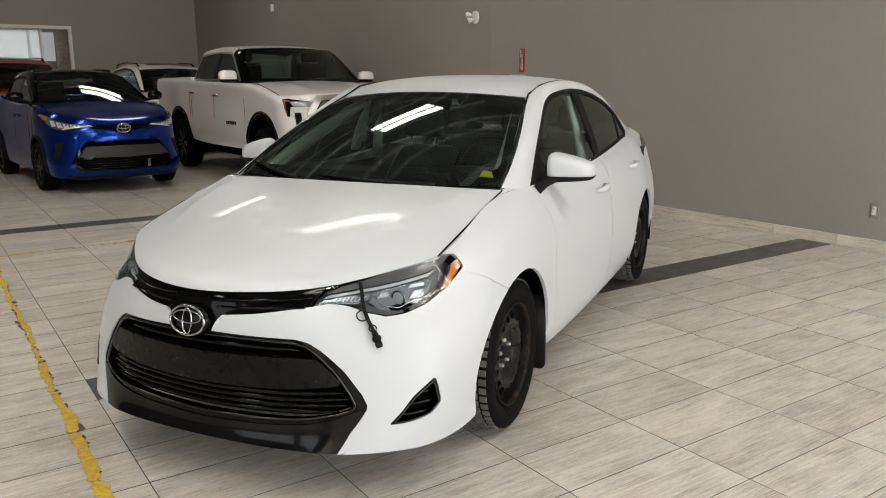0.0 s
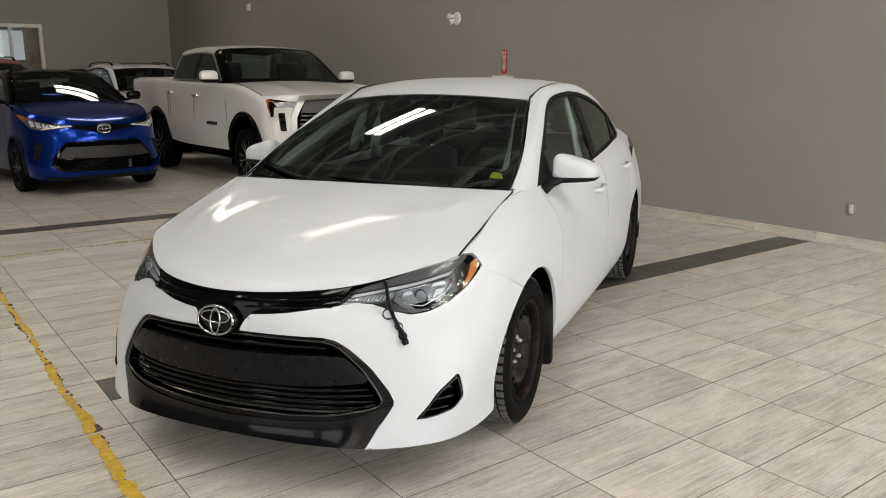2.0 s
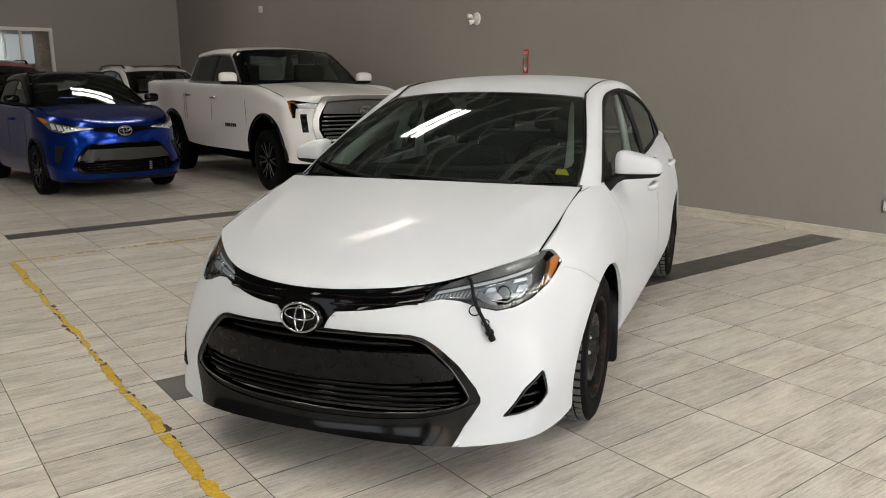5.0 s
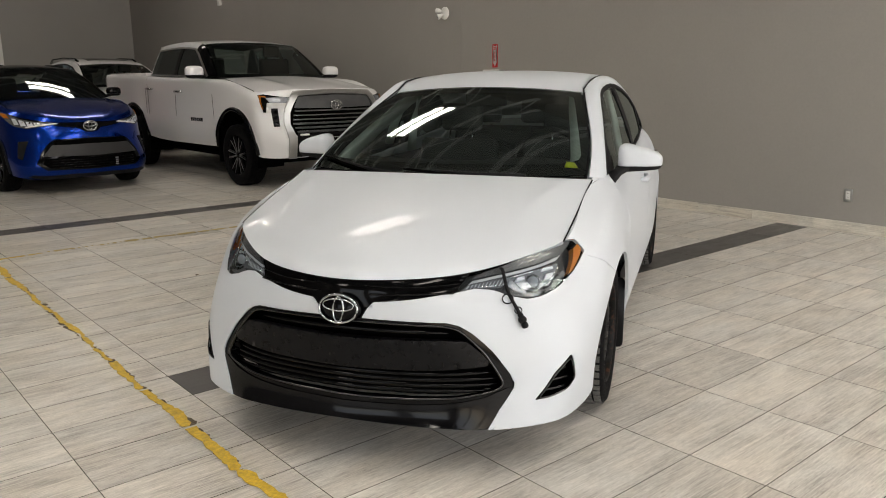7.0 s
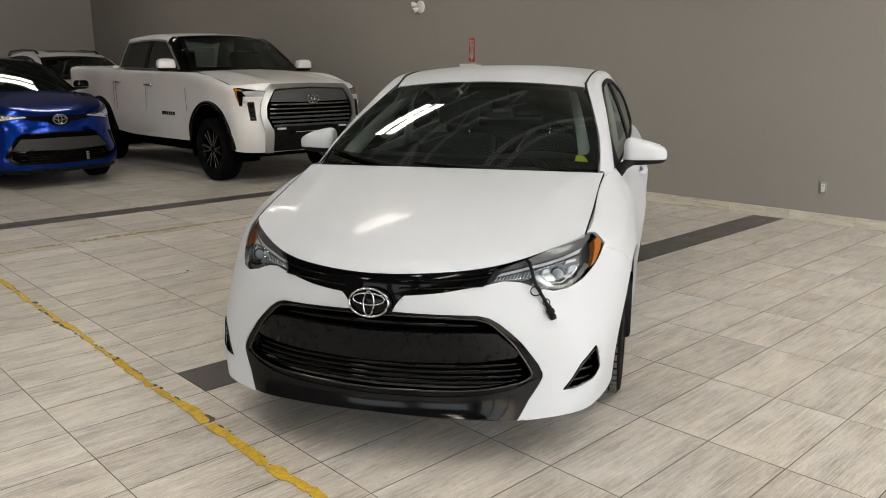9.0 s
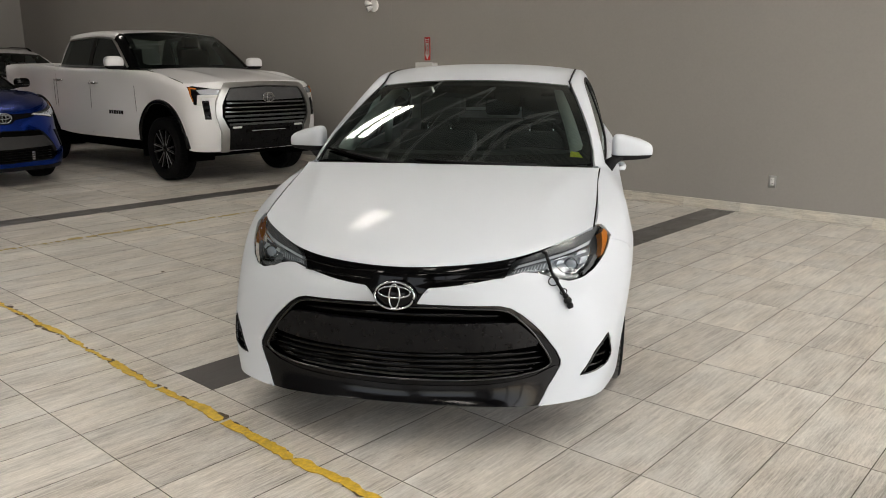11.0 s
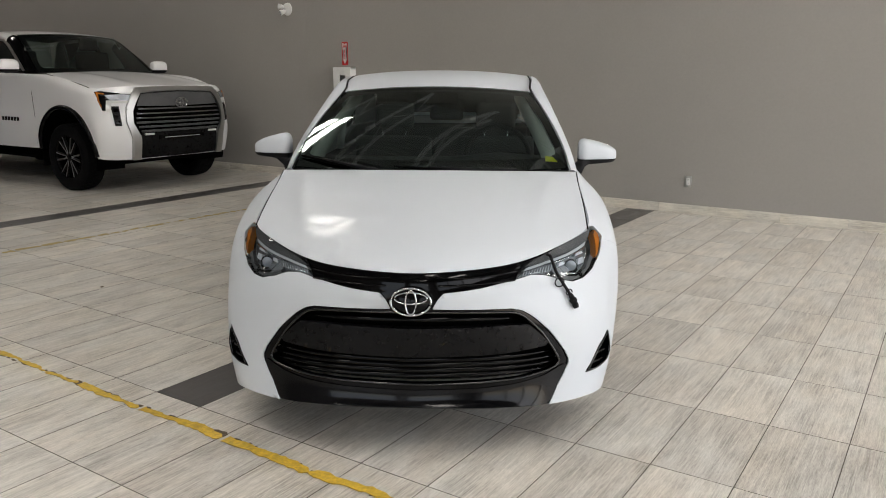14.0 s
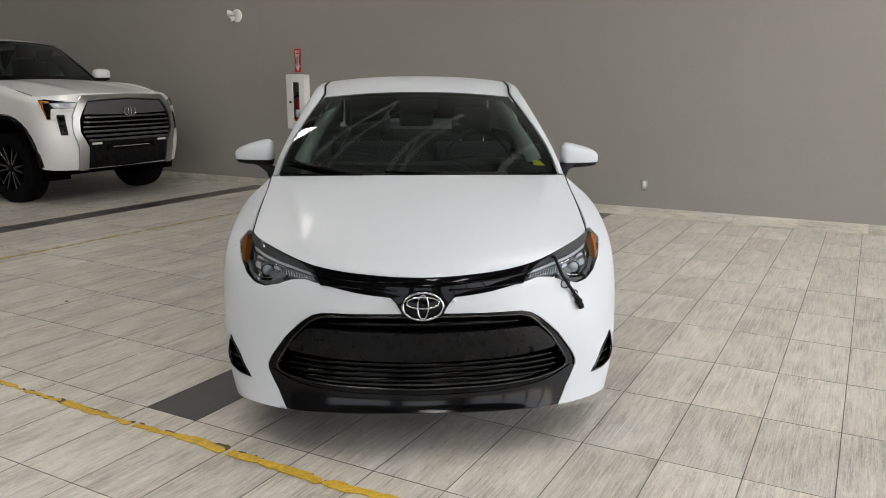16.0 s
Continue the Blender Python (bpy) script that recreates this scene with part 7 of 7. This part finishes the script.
# twin-head emergency light
lamp = thing("emergency_light", pose(EAST, 9.02, 2.30) @ Matrix.Scale(0.68, 4), "white twin-head emergency light on the grey wall", "emergency light")
bm = bmesh.new()
lathe(bm, [(0.0, 0.125), (-0.02, 0.122), (-0.034, 0.105), (-0.040, 0.0)], 32, "x")
part("base_plate", bm, WHITE_TRIM, lamp)
for dy, dz, aim in ((0.07, 0.045, (-0.35, 0.9, 0.1)), (0.03, -0.05, (-0.8, 0.35, -0.35))):
    d = Vector(aim).normalized()
    c = Vector((-0.09, dy, dz))
    bm = bmesh.new()
    tube(bm, [Vector((-0.035, dy * 0.4, dz * 0.5)), Vector((-0.06, dy * 0.7, dz * 0.8)), c], 0.013, 8)
    arm = part("arm", bm, WHITE_TRIM, lamp)
    bm = bmesh.new()
    tube(bm, [c - d * 0.035, c - d * 0.02, c + d * 0.01, c + d * 0.07, c + d * 0.072], [0.014, 0.034, 0.045, 0.056, 0.052], 18)
    head = part("lamp_head", bm, WHITE_TRIM, lamp)
    bm = bmesh.new()
    tube(bm, [c + d * 0.0725, c + d * 0.075], [0.046, 0.044], 18)
    part("lens", bm, LAMP_CLEAR, head)

# extinguisher cabinet with its sign
cab = thing("extinguisher_cabinet", pose(EAST + 0.050, 7.975, 0.815) @ Matrix.Diagonal((1.0, 0.80, 1.0, 1.0)), "white wall cabinet with a glazed slot and red extinguisher", "cabinet")
bm = bmesh.new()
for lo, hi in (((-0.145, -0.185, 0), (-0.006, -0.165, 0.70)), ((-0.145, 0.165, 0), (-0.006, 0.185, 0.70)), ((-0.145, -0.185, 0), (-0.006, 0.185, 0.02)), ((-0.145, -0.185, 0.68), (-0.006, 0.185, 0.70)), ((-0.02, -0.18, 0.01), (-0.004, 0.18, 0.69))):
    box(bm, lo, hi, 0.004, 1)
part("body", bm, WHITE_TRIM, cab, smooth=False)
bm = bmesh.new()
for lo, hi in (((-0.165, -0.187, -0.002), (-0.145, -0.075, 0.702)), ((-0.165, 0.055, -0.002), (-0.145, 0.187, 0.702)), ((-0.165, -0.075, -0.002), (-0.145, 0.055, 0.10)), ((-0.165, -0.075, 0.60), (-0.145, 0.055, 0.702))):
    box(bm, lo, hi, 0.002, 1)
door = part("door", bm, WHITE_TRIM, cab, smooth=False)
bm = bmesh.new()
box(bm, (-0.157, -0.078, 0.097), (-0.153, 0.058, 0.603))
part("pane", bm, LENS_GLASS, door, smooth=False)
bm = bmesh.new()
box(bm, (-0.175, 0.085, 0.33), (-0.164, 0.125, 0.36), 0.003, 1)
part("latch", bm, MATT_BLACK, door, smooth=False)
ext = thing("fire_extinguisher", pose(EAST - 0.050, 7.965, 0.836) @ Matrix.Scale(0.84, 4), "red fire extinguisher with black hose in a cabinet", "extinguisher")
bm = bmesh.new()
lathe(bm, [(0.0, 0.0), (0.0, 0.06), (0.01, 0.066), (0.36, 0.066), (0.41, 0.05), (0.44, 0.022), (0.46, 0.02), (0.46, 0.0)], 28, "z")
part("tank", bm, RED_TANK, ext)
bm = bmesh.new()
lathe(bm, [(0.15, 0.0664), (0.15, 0.0672), (0.27, 0.0672), (0.27, 0.0664)], 28, "z")
part("label_band", bm, WHITE_TRIM, ext)
bm = bmesh.new()
box(bm, (-0.07, -0.014, 0.46), (0.05, 0.014, 0.50), 0.006, 1)
box(bm, (-0.08, -0.012, 0.51), (0.05, 0.012, 0.53), 0.005, 1)
part("valve_handle", bm, MATT_BLACK, ext)
bm = bmesh.new()
tube(bm, [(-0.03, 0.02, 0.48), (-0.05, 0.06, 0.46), (-0.05, 0.078, 0.36), (-0.045, 0.077, 0.22), (-0.04, 0.073, 0.12)], [0.010, 0.010, 0.010, 0.010, 0.015], 8)
part("hose", bm, MATT_BLACK, ext)

sign = thing("arrow_sign", pose(EAST, 8.005, 1.545), "red sign with a white down arrow above a cabinet", "sign")
bm = bmesh.new()
box(bm, (-0.006, -0.052, 0.0), (-0.001, 0.052, 0.30), 0.002, 1)
part("plate", bm, RED_SIGN, sign, smooth=False)


def flat_shape(pts, depth):
    bm = bmesh.new()
    f = bm.faces.new([bm.verts.new((-0.0075, y, z)) for y, z in pts])
    bmesh.ops.triangulate(bm, faces=[f])
    ext_ = bmesh.ops.extrude_face_region(bm, geom=bm.faces[:])
    bmesh.ops.translate(bm, vec=(0.0015, 0, 0), verts=[g_ for g_ in ext_["geom"] if isinstance(g_, bmesh.types.BMVert)])
    bmesh.ops.recalc_face_normals(bm, faces=bm.faces[:])
    return bm


part("arrow", flat_shape([(0.0, 0.015), (0.042, 0.075), (0.020, 0.075), (0.020, 0.205), (0.036, 0.205), (0.036, 0.285), (0.0, 0.27), (-0.036, 0.285), (-0.036, 0.205), (-0.020, 0.205), (-0.020, 0.075), (-0.042, 0.075)], 0.001), WHITE_TRIM, sign, "white down arrow", False)
for y, z, h in [(0.026, 0.252, 0.012), (0.026, 0.228, 0.016)] + [(0.008, 0.085 + 0.017 * k, 0.011) for k in range(7)]:
    bm = bmesh.new()
    box(bm, (-0.0085, -y, z), (-0.0075, y, z + h))
    part("word_bar", bm, RED_SIGN, sign, smooth=False)

# socket and small devices
out = thing("wall_socket", pose(EAST, 3.368, 0.342), "white wall socket on the grey wall", "socket")
bm = bmesh.new()
box(bm, (-0.006, -0.037, -0.060), (-0.001, 0.037, 0.060), 0.003, 2)
part("plate", bm, SILVER, out)
bm = bmesh.new()
box(bm, (-0.010, -0.019, -0.038), (-0.005, 0.019, 0.038), 0.003, 2)
part("face", bm, WHITE_TRIM, out)
for z in (-0.018, 0.018):
    bm = bmesh.new()
    for y in (-0.006, 0.006):
        box(bm, (-0.0106, y - 0.0012, z - 0.005), (-0.0098, y + 0.0012, z + 0.005))
    part("slots", bm, MATT_BLACK, out, smooth=False)
sen = thing("wall_sensor", pose(EAST, 16.16, 2.98), "small white sensor box high on the wall", "sensor")
bm = bmesh.new()
box(bm, (-0.06, -0.05, -0.07), (-0.001, 0.05, 0.07), 0.015, 2)
part("casing", bm, WHITE_TRIM, sen)
bm = bmesh.new()
box(bm, (-0.064, -0.03, -0.05), (-0.058, 0.03, 0.0), 0.006, 2)
part("lens", bm, GREY_STEEL, sen)

# raised joints of the wall board: one upright, one level line high up
bm = bmesh.new()
box(bm, (EAST - 0.0012, 8.68, 0.09), (EAST + 0.001, 8.70, TOP - 0.01))
tagged(link_mesh("trim_1", bm, WALL_PAINT, smooth=False), kind="structure")
bm = bmesh.new()
box(bm, (EAST - 0.004, 14.0, 3.28), (EAST + 0.001, BACK_Y - 0.01, 3.30), 0.001, 1)
tagged(link_mesh("trim_2", bm, WALL_PAINT, smooth=False), kind="structure")


# small litter on the floor
def flake(x, y, size, mat, label, seed):
    rnd = random.Random(seed)
    bm = bmesh.new()
    low = [bm.verts.new((size * rnd.uniform(0.5, 1.0) * math.cos(a), 0.6 * size * rnd.uniform(0.5, 1.0) * math.sin(a), 0.0005)) for a in np.linspace(0, math.tau, 9, endpoint=False)]
    f = bm.faces.new(low)
    up = bmesh.ops.extrude_face_region(bm, geom=[f])
    bmesh.ops.translate(bm, vec=(0, 0, 0.003), verts=[v for v in up["geom"] if isinstance(v, bmesh.types.BMVert)])
    bmesh.ops.recalc_face_normals(bm, faces=bm.faces[:])
    tagged(link_mesh("floor_litter", bm, mat, smooth=False, at=pose(x, y, 0, 0, 0, 40 * seed)), label, "litter")


flake(1.89, 5.85, 0.022, RESIDUE, "small dark scrap lying on the floor tiles", 1)
flake(3.75, 7.72, 0.018, WHITE_TRIM, "small white paper scrap lying on the floor tiles", 2)
